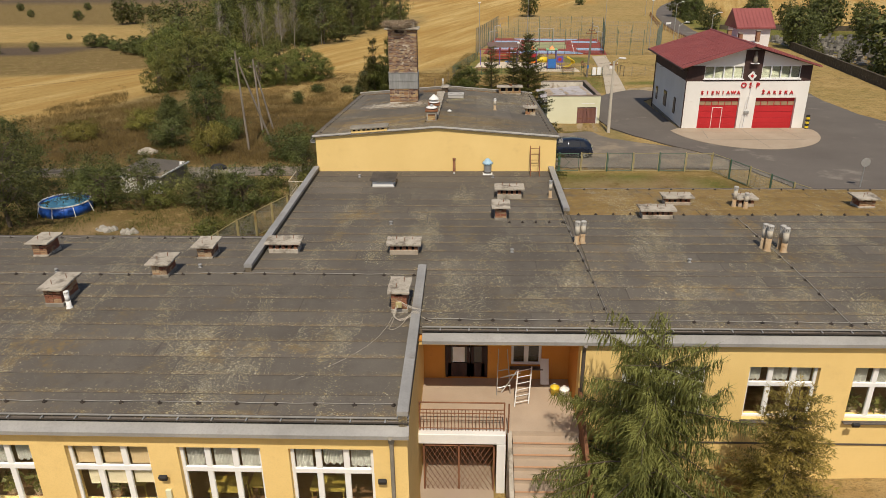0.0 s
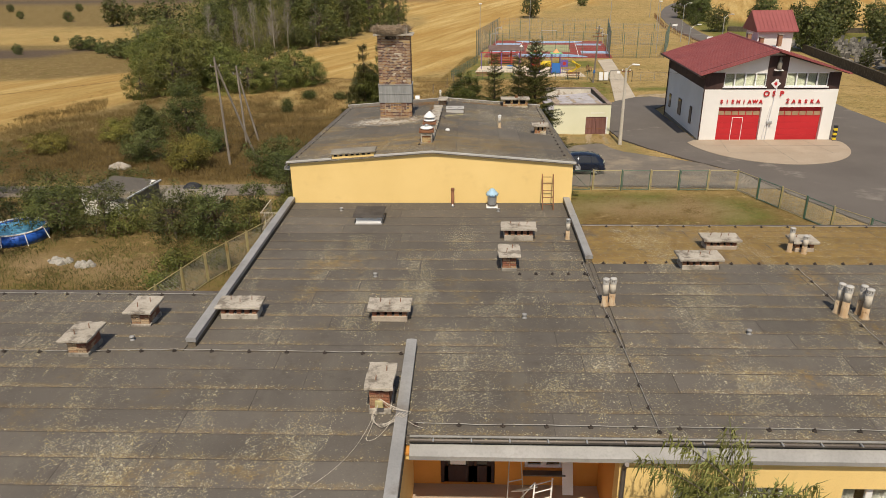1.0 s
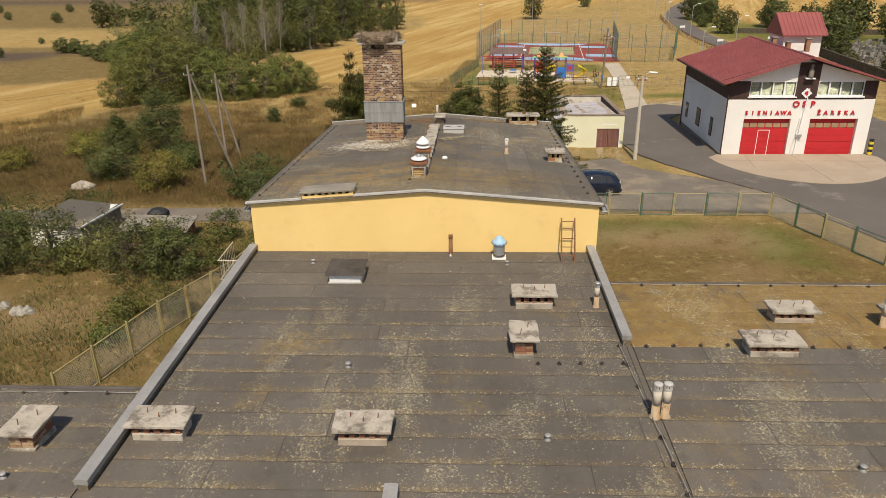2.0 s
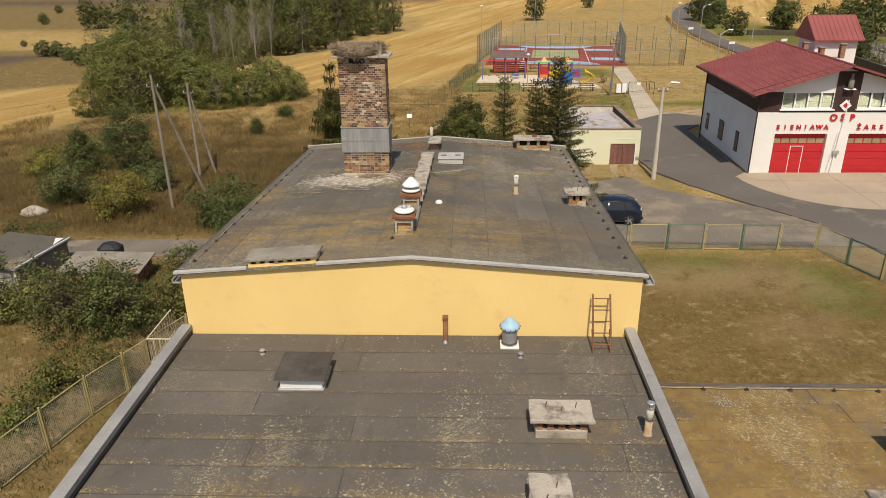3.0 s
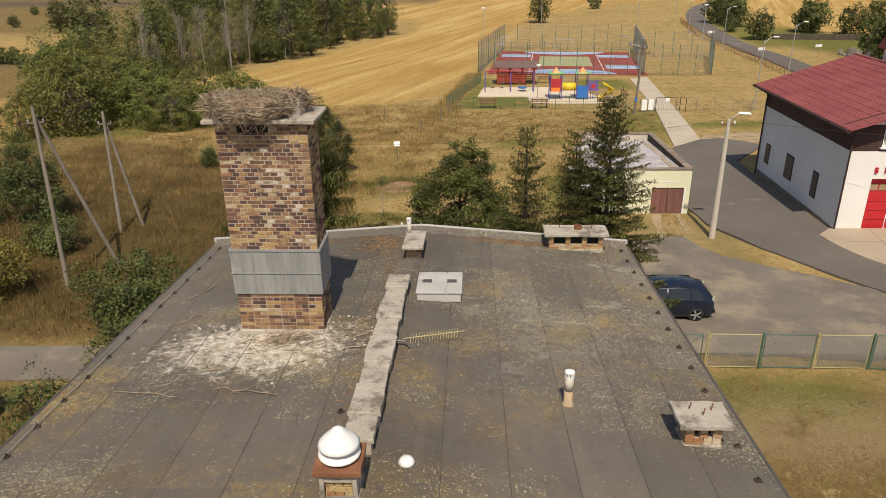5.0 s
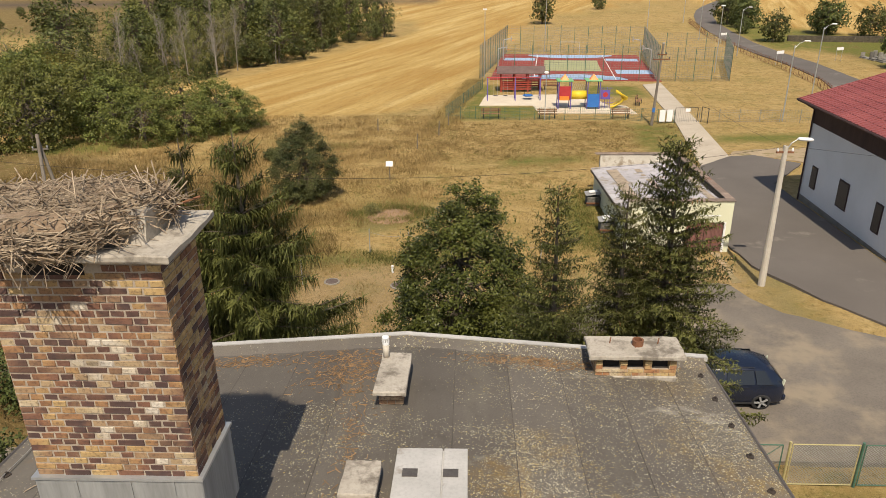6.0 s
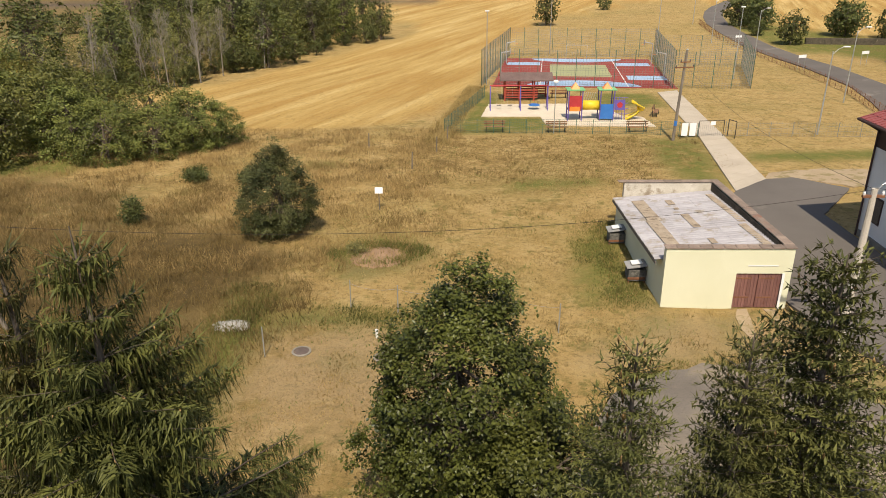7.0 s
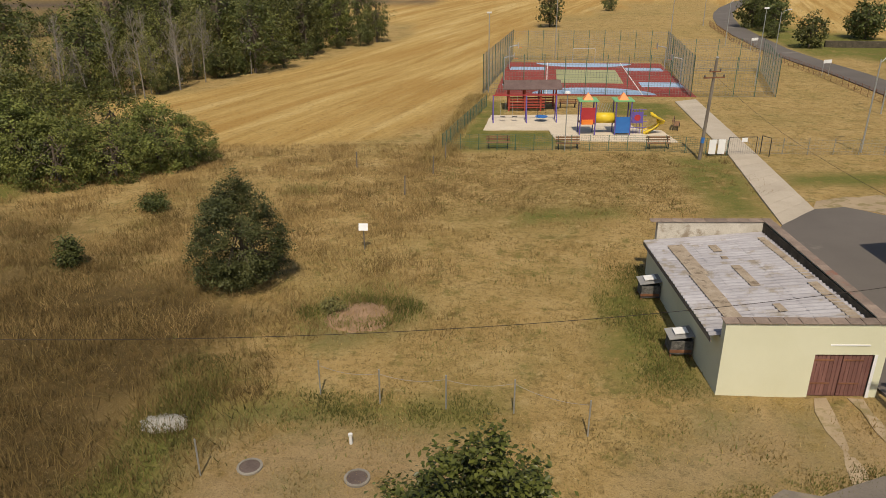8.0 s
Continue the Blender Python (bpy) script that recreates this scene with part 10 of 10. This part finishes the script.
# woodland beside the stubble field
wood = []
for k, (h, r, mt, sh, tr, lf) in enumerate(((11.5, 3.2, "dark_leaf", "tall", "bark", 0.155), (10.0, 3.4, "dark_leaf", "oval", "bark", 0.155), (12.5, 2.9, "leaf", "tall", "bark", 0.15), (9.0, 2.8, "leaf", "oval", "bark", 0.15),
                                            (11.0, 2.2, "pale_leaf", "tall", "birch", 0.11), (10.0, 1.9, "pale_leaf", "tall", "birch", 0.11), (7.0, 3.0, "dark_leaf", "bush", "bark", 0.15))):
    sparse = tr == "birch"
    wood.append(broadleaf("woodland_tree", h, r, 90 + k, mt, "grey-stemmed thin alder with sparse olive leaves" if sparse else "dark green broadleaf tree at the edge of a wood", on_ground(-45, 150), 100 if sparse else 150, 22 if sparse else 16, lf * 1.27, 0.06 if sparse else 0.02, sh, "tree", "woodland trees", tr, 0.5, 0.25 if sparse else 0.1, hollow=0.4 if sparse else 0.55, bumpy=0.7))
WOOD = [(-41, 100), (-39.5, 119), (-34, 127), (-27, 146), (-21.5, 161), (-14.5, 177), (-16, 188), (-40, 205), (-56, 180), (-53, 140), (-47, 108)]
wr = random.Random(8)


def in_poly(x, y, poly):
    res = False
    for (ax, ay), (bx, by) in zip(poly, poly[1:] + poly[:1]):
        if (ay > y) != (by > y) and x < (bx - ax) * (y - ay) / (by - ay) + ax:
            res = not res
    return res


placed = []
tries = 0
first = {}
while len(placed) < 96 and tries < 9000:
    tries += 1
    x, y = wr.uniform(-64, -12), wr.uniform(100, 206)
    if not in_poly(x, y, WOOD) or any((x - a) ** 2 + (y - b) ** 2 < 3.5 ** 2 for a, b in placed):
        continue
    placed.append((x, y))
    edge = not in_poly(x + 4.5, y - 2.5, WOOD)
    west = x < -29 and y < 150
    if west and edge:
        k = wr.choice((4, 5, 4, 5, 3, 6))
    elif west:
        k = wr.choice((4, 5, 5, 1, 3, 4))
    elif edge:
        k = wr.choice((0, 1, 2, 3, 6, 0))
    else:
        k = wr.choice((0, 1, 2, 3))
    s = wr.uniform(0.8, 1.12) * (0.82 if edge else 1.0)
    m = on_ground(x, y, wr.uniform(0, 360)) @ Matrix.Diagonal((s, s, s * wr.uniform(0.92, 1.1), 1))
    if k not in first:
        first[k] = True
        wood[k].matrix_basis = m
    else:
        copy_thing(wood[k], m)
# low undergrowth along the field side of the wood
for k in range(34):
    f_ = wr.random() * 3.999
    (ax, ay), (bx, by) = [((-40, 112), (-38.5, 120)), ((-38.5, 120), (-33, 128.5)), ((-33, 128.5), (-27.5, 147)), ((-27.5, 147), (-16, 177))][int(f_)]
    f_ -= int(f_)
    s = wr.uniform(0.38, 0.62)
    copy_thing(wood[6], on_ground(ax + (bx - ax) * f_ - wr.uniform(0.5, 5.5), ay + (by - ay) * f_, wr.uniform(0, 360)) @ Matrix.Diagonal((s, s, s * wr.uniform(0.8, 1.3), 1)))
# bare pale stems along the wood's edge
bare = thing("bare_birch", on_ground(-33.6, 130.5), "leafless pale-barked birch at the edge of the wood", "tree", "bare birches")
br_ = random.Random(6)
g = Geo().rod((0, 0, -0.3), (0.1, 0, 5), 0.085, 0.06, 7).rod((0.1, 0, 5), (0.0, 0.1, 10.6), 0.06, 0.012, 6)
for k in range(46):
    z0 = br_.uniform(3.0, 9.6)
    a, q = br_.uniform(0, 6.28), br_.uniform(0.5, 1.9) * (1.1 - z0 / 12)
    e1 = Vector((q * math.cos(a), q * math.sin(a), z0 + q * 1.1))
    g.rod((0.05, 0.03, z0), e1, 0.02, 0.008, 4, False)
    for j in range(2):
        g.rod(e1 * 0.75 + Vector((0, 0, z0 * 0.25)), e1 + Vector((br_.uniform(-0.4, 0.4), br_.uniform(-0.4, 0.4), br_.uniform(0.2, 0.7))), 0.014, 0.006, 4, False)
part("trunk", g, "birch", bare, "pale bare trunk and twigs")
for k in range(12):
    f_ = br_.random()
    x, y = (-40 + 8 * f_, 115 + 12.5 * f_) if k % 2 else (-34 + 7 * f_, 125.5 + 18 * f_)
    s = br_.uniform(0.6, 0.95)
    copy_thing(bare, on_ground(x - 2.2 + br_.uniform(-1.2, 0.8), y + br_.uniform(-1, 1), br_.uniform(0, 360)) @ pose(0, 0, 0, br_.uniform(-6, 6), br_.uniform(-8, 8), 0) @ Matrix.Diagonal((s, s, s * 0.95, 1)))
# bright shrubs in front of the wood
front = broadleaf("thicket_shrub", 4.7, 3.1, 140, "leaf", "round sunlit thicket shrub at the field corner", on_ground(-27, 92.5), 300, 30, 0.085, -0.12, "dome", "shrub", "thicket shrubs", clump=0.26, hollow=0.72, bumpy=0.32, gaps=0.03)
front2 = broadleaf("thicket_shrub", 4.4, 2.8, 141, "leaf", "rounded thicket shrub at the field corner", on_ground(-22, 96.5), 300, 30, 0.085, -0.12, "dome", "shrub", "thicket shrubs", clump=0.26, hollow=0.72, bumpy=0.32, gaps=0.03)
for k, (x, y, s) in enumerate(((-24, 94, 0.9), (-30.5, 94.5, 1.15), (-34, 98, 1.3), (-20.5, 98, 0.8), (-26, 98.5, 1.1), (-35.5, 91, 1.3), (-37, 98, 1.5), (-40, 97, 1.2), (-42, 104, 1.4), (-40.5, 107, 1.3), (-45, 109, 1.3), (-38.5, 88, 0.7), (-36, 105, 1.3))):
    copy_thing((front, front2)[k % 2], on_ground(x, y, k * 53) @ Matrix.Diagonal((s, s, s * (0.9 + 0.1 * (k % 3)), 1)))
yl = broadleaf("thicket_shrub", 6.0, 3.2, 142, "yellow_leaf", "yellow-green willow shrub at the edge of the wood", on_ground(-39.5, 104), 260, 44, 0.1, 0.05, "oval", "shrub", "thicket shrubs", clump=0.4, hollow=0.6, bumpy=0.6)

# hedgerow and single trees far off
far_a = broadleaf("field_tree", 6.5, 2.9, 150, "dark_leaf", "dark rounded tree by the country road", on_ground(55.5, 188), 120, 14, 0.25, 0.0, "oval", "tree", "roadside trees", clump=0.55, bumpy=0.4, gaps=0.03, hollow=0.5)
far_b = broadleaf("field_tree", 8.5, 2.3, 151, "dark_leaf", "tall dark tree standing alone by the field", on_ground(15.6, 199), 120, 14, 0.25, 0.05, "tall", "tree", "roadside trees", clump=0.55, bumpy=0.4, gaps=0.03, hollow=0.5)
for k, (x, y, s, w) in enumerate(((53.9, 195, 1.3, 0), (57.2, 198, 1.3, 0), (51.4, 178.2, 0.62, 0), (52.4, 165.7, 1.05, 0), (65.9, 175.6, 1.35, 0), (72, 172, 1.1, 0), (72, 155, 1.5, 0), (75, 160, 1.6, 1), (78, 150, 1.1, 0), (60, 134, 0.95, 1), (57, 126, 0.7, 1),
                                  (54.9, 118, 0.4, 0), (56.6, 131, 1.15, 1), (57.4, 133, 0.95, 1), (54.9, 108.5, 0.5, 1), (57.5, 101.5, 1.9, 0), (61.5, 99.5, 2.1, 0), (64.5, 104, 1.8, 0), (55.6, 97.0, 0.9, 0), (68, 150, 0.9, 0), (84, 122, 1.0, 0), (88, 118, 1.0, 0), (90, 112, 0.9, 0), (92, 128, 1.1, 0), (66, 178, 1.0, 0), (95, 135, 1.0, 0), (62, 146, 0.9, 1), (73, 140, 0.8, 1),
                                  (-88, 186, 0.85, 1), (-86, 189, 0.9, 0), (-82, 192, 0.75, 0), (-141, 231, 0.4, 0), (-106, 199, 0.45, 0), (-81, 134, 0.3, 0), (-86, 130, 0.38, 0), (-125, 209, 0.35, 0), (-86, 156, 0.2, 0), (-60, 200, 1.2, 0), (-66, 206, 1.2, 1),
                                  (-120, 232, 0.4, 0), (34, 236, 0.6, 0), (45, 300, 0.9, 0), (46, 55.5, 0.45, 0), (44, 49, 0.4, 0), (90, 175, 1.1, 0), (97, 168, 1.2, 0), (86, 190, 1.1, 0))):
    s *= 0.8 if x > 50 else 1.0
    copy_thing((far_a, far_b)[w], on_ground(x, y, 47 * k) @ Matrix.Diagonal((s, s, s, 1)))
low_bush = broadleaf("field_bush", 2.6, 1.8, 152, "dark_leaf", "low dark bush standing in the olive field", on_ground(-73, 141), 60, 20, 0.16, 0.0, "bush", "shrub", "field bushes", clump=0.3, bumpy=0.6)
for k, (x, y, s) in enumerate(((-70, 140, 0.9), (-66, 135, 0.7), (-62, 132, 1.0), (-60, 129, 1.1), (-57, 127, 1.2), (-54.5, 124, 1.2), (-52, 126, 1.3))):
    copy_thing(low_bush, on_ground(x, y, 61 * k) @ Matrix.Diagonal((s, s, s, 1)))

# grass stuff
def grass(name, n, zone, hgt, width, material, label, keep=None, seed=3, spread=0.16):
    rg = np.random.default_rng(seed)
    x0, x1, y0, y1 = zone
    x, y = rg.uniform(x0, x1, n), rg.uniform(y0, y1, n)
    if keep is not None:
        k = keep(x, y, rg)
        x, y = x[k], y[k]
    blades = 4
    x, y = np.repeat(x, blades) + rg.normal(0, spread, len(x) * blades), np.repeat(y, blades) + rg.normal(0, spread, len(y) * blades)
    z = 1.25 - 0.025 * np.minimum(y, 150)
    m = len(x)
    a = rg.uniform(0, 6.28, m)
    hh = hgt * rg.uniform(0.5, 1.25, m)
    lean = rg.normal(0, 0.45, (m, 2)) * hh[:, None]
    v = np.empty((m, 3, 3))
    v[:, 0] = np.stack([x - width * np.cos(a), y - width * np.sin(a), z], 1)
    v[:, 1] = np.stack([x + width * np.cos(a), y + width * np.sin(a), z], 1)
    v[:, 2] = np.stack([x + lean[:, 0], y + lean[:, 1], z + hh], 1)
    ob = part(name, np_mesh(name, v, np.arange(3 * m).reshape(-1, 3), material), material, None)
    return tagged(ob, label, "grass", kind="stuff")


def clear_of(x, y):
    ok = np.ones(len(x), bool)
    for x0, x1, y0, y1 in ((-7.6, 4.4, 30, 47.4), (7.0, 12.8, 68, 78.6), (-60, -8, 49.4, 52.6), (12.4, 40, 50, 90), (3, 22, 51.4, 65), (-23.2, -19.4, 44.8, 49.5), (-30, -8, 0, 25)):
        ok &= ~((x > x0) & (x < x1) & (y > y0) & (y < y1))
    return ok


def patchy(x, y, rg, s=0.25, lo=0.0):
    nv = np.array([noise.noise(Vector((a * s, b * s, 4.0))) for a, b in zip(x, y)])
    return nv + rg.uniform(-0.35, 0.35, len(x)) > lo


grass("tall_grass", 42000, (-46, -5, 53, 101), 0.45, 0.013, "tall_dry", "tall dry straw-coloured meadow grass", lambda x, y, rg: clear_of(x, y) & (x < -8.5 + 1.5 * np.sin(y * 0.3) - 0.15 * np.maximum(y - 70, 0)) & (y < 84 + 3 * np.sin(x)) & patchy(x, y, rg, 0.3, -0.15))
grass("meadow_grass", 28000, (-32, -1, 72, 103), 0.32, 0.014, "dry_grass", "pale dry meadow grass before the stubble", lambda x, y, rg: clear_of(x, y) & patchy(x, y, rg, 0.35, -0.05), 14)
grass("tall_weed_cover", 2600, (-46, -6, 53, 101), 0.3, 0.018, "green_grass", "green weeds among the dry grass", lambda x, y, rg: clear_of(x, y) & (x < -8 + 2 * np.sin(y * 0.3)) & patchy(x, y, rg, 0.16, 0.25), 4)
grass("short_grass", 30000, (-9, 13, 52.5, 100), 0.11, 0.015, "dry_grass", "short parched grass of the lawn", lambda x, y, rg: clear_of(x, y) & patchy(x, y, rg, 0.5, -0.05), 5)
grass("lawn_tuft_cover", 7000, (-12, 17, 52.5, 102), 0.12, 0.016, "fresh_grass", "greener tufts in the parched lawn", lambda x, y, rg: clear_of(x, y) & patchy(x, y, rg, 0.22, 0.22), 6)
grass("tussock_cover", 3600, (-5, 18, 86, 100), 0.16, 0.018, "tall_dry", "brown tussocks of the rougher lawn", lambda x, y, rg: clear_of(x, y) & patchy(x, y, rg, 0.6, 0.05), 17)
grass("strip_weed_cover", 5200, (-12.2, -8, 57, 70.5), 0.22, 0.016, "fresh_grass", "lush green strip beside the tall dry grass", lambda x, y, rg: (np.abs(x + 9.7 + 0.12 * np.minimum(0, y - 64)) < rg.uniform(0.5, 1.4, len(x))) & patchy(x, y, rg, 0.5, -0.15), 18)
grass("garden_weed_cover", 24000, (-34, -8.6, 25, 50), 0.2, 0.014, "green_grass", "weeds of the overgrown garden", lambda x, y, rg: clear_of(x, y) & patchy(x, y, rg, 0.3, -0.1), 7)
grass("court_grass", 16000, (4.5, 24, 31, 51), 0.07, 0.012, "tall_dry", "parched grass of the fenced court", lambda x, y, rg: clear_of(x, y) & patchy(x, y, rg, 0.4, 0.0), 8)
grass("verge_grass", 5000, (-6, 3, 97, 126), 0.4, 0.024, "dry_grass", "dry grass along the field edge", lambda x, y, rg: (x < 0.13 * (y - 118) + 0.6) & (x > 0.13 * (y - 118) - 1.6), 9)

grass("mound_weed_cover", 2600, (-7.6, -1.8, 72.4, 76.2), 0.22, 0.02, "fresh_grass", "green weeds round the bare earth mound", lambda x, y, rg: (((x + 4.8) / 2.5) ** 2 + ((y - 74.3) / 1.5) ** 2 < rg.uniform(0.7, 1.25, len(x))) & (((x + 4.6) / 1.15) ** 2 + ((y - 74.1) / 0.75) ** 2 > rg.uniform(0.6, 1.1, len(x))) & patchy(x, y, rg, 0.9, -0.1), 15)
YARD_EDGE = [(2.4, 57), (3.3, 60.2), (4.6, 62.2), (6.5, 63.4), (9.4, 64.0), (10.6, 64.5)]


def near_edge(x, y, reach):
    d = np.full(len(x), 9.0)
    for (ax, ay), (bx, by) in zip(YARD_EDGE, YARD_EDGE[1:]):
        t = np.clip(((x - ax) * (bx - ax) + (y - ay) * (by - ay)) / ((bx - ax) ** 2 + (by - ay) ** 2), 0, 1)
        d = np.minimum(d, np.hypot(x - ax - t * (bx - ax), y - ay - t * (by - ay)))
    return d < reach


grass("edge_weed_cover", 9000, (1.5, 11.2, 56, 65.6), 0.11, 0.016, "fresh_grass", "grass creeping over the broken yard edge", lambda x, y, rg: near_edge(x, y, rg.uniform(0.1, 0.8, len(x))) & patchy(x, y, rg, 0.8, -0.2), 23)
grass("edge_dry_cover", 9000, (1.5, 11.2, 56, 65.6), 0.09, 0.016, "dry_grass", "dry grass creeping over the broken yard edge", lambda x, y, rg: near_edge(x, y, rg.uniform(0.1, 1.0, len(x))) & patchy(x, y, rg, 0.8, -0.1), 24)
grass("line_weed_cover", 1500, (-6.8, 0.6, 66.6, 68.3), 0.13, 0.016, "fresh_grass", "green weeds under the washing line", lambda x, y, rg: patchy(x, y, rg, 0.9, 0.1), 21)
grass("wall_weed_cover", 2600, (4.6, 7.3, 68.3, 79), 0.12, 0.016, "fresh_grass", "green grass growing along the garage wall", lambda x, y, rg: (x > 4.9 + 0.9 * np.sin(y * 0.9) + rg.uniform(-0.8, 0.8, len(x))) & patchy(x, y, rg, 0.7, -0.2), 16)


# ---- pieces: chimney bricks, felt strips ----
pr = random.Random(31)


def brick_mesh(w, seed):
    r_ = random.Random(seed)
    h = 0.0530
    j = lambda: r_.uniform(-0.004, 0.004)
    front = [(-w / 2 + j(), -0.003 + j(), -h / 2 + j()), (w / 2 + j(), -0.003 + j(), -h / 2 + j()), (w / 2 + j(), -0.003 + j(), h / 2 + j()), (-w / 2 + j(), -0.003 + j(), h / 2 + j())]
    mid = [(x * 1.0 + (0.004 if x > 0 else -0.004), 0.006, z + (0.003 if z > 0 else -0.003)) for x, _, z in front]
    back = [(x, 0.05, z) for x, _, z in mid]
    g = Geo().add(front + mid + back, [(0, 1, 2, 3)] + [(i, i + 4, (i + 1) % 4 + 4, (i + 1) % 4) for i in range(4)] + [(i + 4, i + 8, (i + 1) % 4 + 8, (i + 1) % 4 + 4) for i in range(4)])
    me = g.mesh("brick")
    me.materials.append(MAT["brick"])
    return me


HEAD = [brick_mesh(0.112, k) for k in range(4)]
MIDDLE = [brick_mesh(0.178, 20 + k) for k in range(4)]
STRETCH = [brick_mesh(0.245, 10 + k) for k in range(4)]
n = round((CZ1 - CB1) / 0.0745)
for k in range(n):
    z = CB1 - CZ0 + (k + 0.5) * (CZ1 - CB1) / n
    x = -hx
    while x < hx - 0.05:
        left = hx - x
        if (k % 2 and x == -hx) or 0.17 < left < 0.23:
            w = 0.2
        else:
            w = 0.2667 if pr.random() < 0.16 and left > 0.45 else 0.1335
        if not (k >= n - 2 and -0.44 < x + w / 2 < 0.14):
            part("brick", pr.choice(HEAD if w < 0.15 else MIDDLE if w < 0.25 else STRETCH), "brick", tc, at=Matrix.Translation((x + w / 2, -hy + pr.uniform(-0.003, 0.006), z)))
        x += w


def strip_mesh(xa, xb, ya, yb, z, lap_low):
    """One lapped felt strip: its lower edge rides on the strip below."""
    t = 0.012
    g = Geo()
    lo, hi = (ya, yb) if lap_low else (yb, ya)
    vs = []
    for x in (xa, xb):
        zl, zh = z(x, lo), z(x, hi)
        vs += [(x, lo, zl + t), (x, hi, zh + 0.003), (x, hi, zh - 0.02), (x, lo, zl - 0.004)]
    g.add(vs, [(0, 4, 5, 1), (1, 5, 6, 2), (2, 6, 7, 3), (3, 7, 4, 0), (0, 1, 2, 3), (7, 6, 5, 4)])
    return g


def lay_rows(x0, x1, y0, y1, up, material, parent, width=0.76):
    rows = max(1, round((y1 - y0) / width))
    w = (y1 - y0) / rows
    xm = (x0 + x1) / 2
    zz = lambda x, y: low_z(min(max(x, x0 + 0.01), x1 - 0.01), min(max(y, y0 + 0.003), y1 - 0.003))
    for r_ in range(rows):
        ya, yb = y0 + r_ * w, y0 + (r_ + 1) * w
        x = x0 - pr.uniform(0, 5.5)
        while x < x1:
            xe = x + pr.uniform(6.3, 7.7)
            a, b = max(x, x0), min(xe, x1)
            if b - a > 0.05:
                s = part("felt_strip", strip_mesh(a, b, ya, yb, zz, up), material, parent)
                ys = ya if up else yb
                sm = Geo()
                sg = 1 if up else -1
                sm.add([(xx, ys + sg * d, zz(xx, ys + sg * 0.01) + e) for xx in (a, b) for d, e in ((-0.008, 0.004), (0.005, 0.0145), (0.005, -0.02), (-0.008, -0.02))], [(0, 4, 5, 1), (1, 5, 6, 2), (2, 6, 7, 3), (3, 7, 4, 0), (0, 1, 2, 3), (7, 6, 5, 4)])
                if b < x1 - 0.05:
                    zc = [(xx, yy, zz(xx, yy) + e) for xx in (b - 0.01, b + 0.01) for yy, e in ((ya, 0.0155 if up else 0.006), (yb, 0.006 if up else 0.0155))]
                    sm.prism([zc[0], zc[2], zc[3], zc[1]], (0, 0, -0.02))
                part("bitumen_seam", sm, "bitumen", s)
            x = xe


lay_rows(-31.9, -1.65, 13.47, 20.5, True, "felt", roof_low)
lay_rows(-31.9, -7.3, 20.5, 24.4, False, "felt", roof_low)
lay_rows(-7.0, 3.63, 20.85, 28.6, True, "felt", roof_low)
lay_rows(-7.0, 3.63, 28.6, 31.95, True, "felt_clean", roof_low, 0.9)
lay_rows(-1.36, 31.9, 17.43, 20.5, True, "felt", roof_low)
lay_rows(3.88, 31.9, 20.85, 26.0, True, "felt", roof_low)
lay_rows(3.88, 31.9, 26.0, 30.35, False, "mossy", roof_low)
# fill between: narrow strip under the wires
lay_rows(-7.0, 31.9, 20.5, 20.85, True, "felt", roof_low, 0.35)

hw = random.Random(5)
for side in (-1, 1):
    xe = -7.15 if side < 0 else 3.98
    nn = 6
    for k in range(nn):
        xa, xb = -1.5 + (xe + 1.5) * k / nn, -1.5 + (xe + 1.5) * (k + 1) / nn
        lo, hi = xb, xa
        y = 31.95 - hw.uniform(0, 3)
        while y < 46.95:
            ye = y + hw.uniform(4.5, 6.5)
            a, b = max(y, 32.04), min(ye, 46.95)
            if b - a > 0.05:
                e = 1e-4 * side
                g = Geo()
                vs = []
                for yy in (a, b):
                    vs += [(lo, yy, high_z(lo, yy) + 0.012), (hi, yy, high_z(hi + e, yy) + 0.003), (hi, yy, high_z(hi + e, yy) - 0.02), (lo, yy, high_z(lo, yy) - 0.004)]
                g.add(vs, [(0, 4, 5, 1), (1, 5, 6, 2), (2, 6, 7, 3), (3, 7, 4, 0), (0, 1, 2, 3), (7, 6, 5, 4)])
                s = part("felt_strip", g, "felt_high", roof_high)
                if k < nn - 1:
                    sm = Geo()
                    sm.prism([(lo - 0.006, a, high_z(lo, a) + 0.0145), (lo + 0.006, a, high_z(lo, a) + 0.0145), (lo + 0.006, b, high_z(lo, b) + 0.0145), (lo - 0.006, b, high_z(lo, b) + 0.0145)], (0, 0, -0.02))
                    part("bitumen_seam", sm, "bitumen", s)
            y = ye
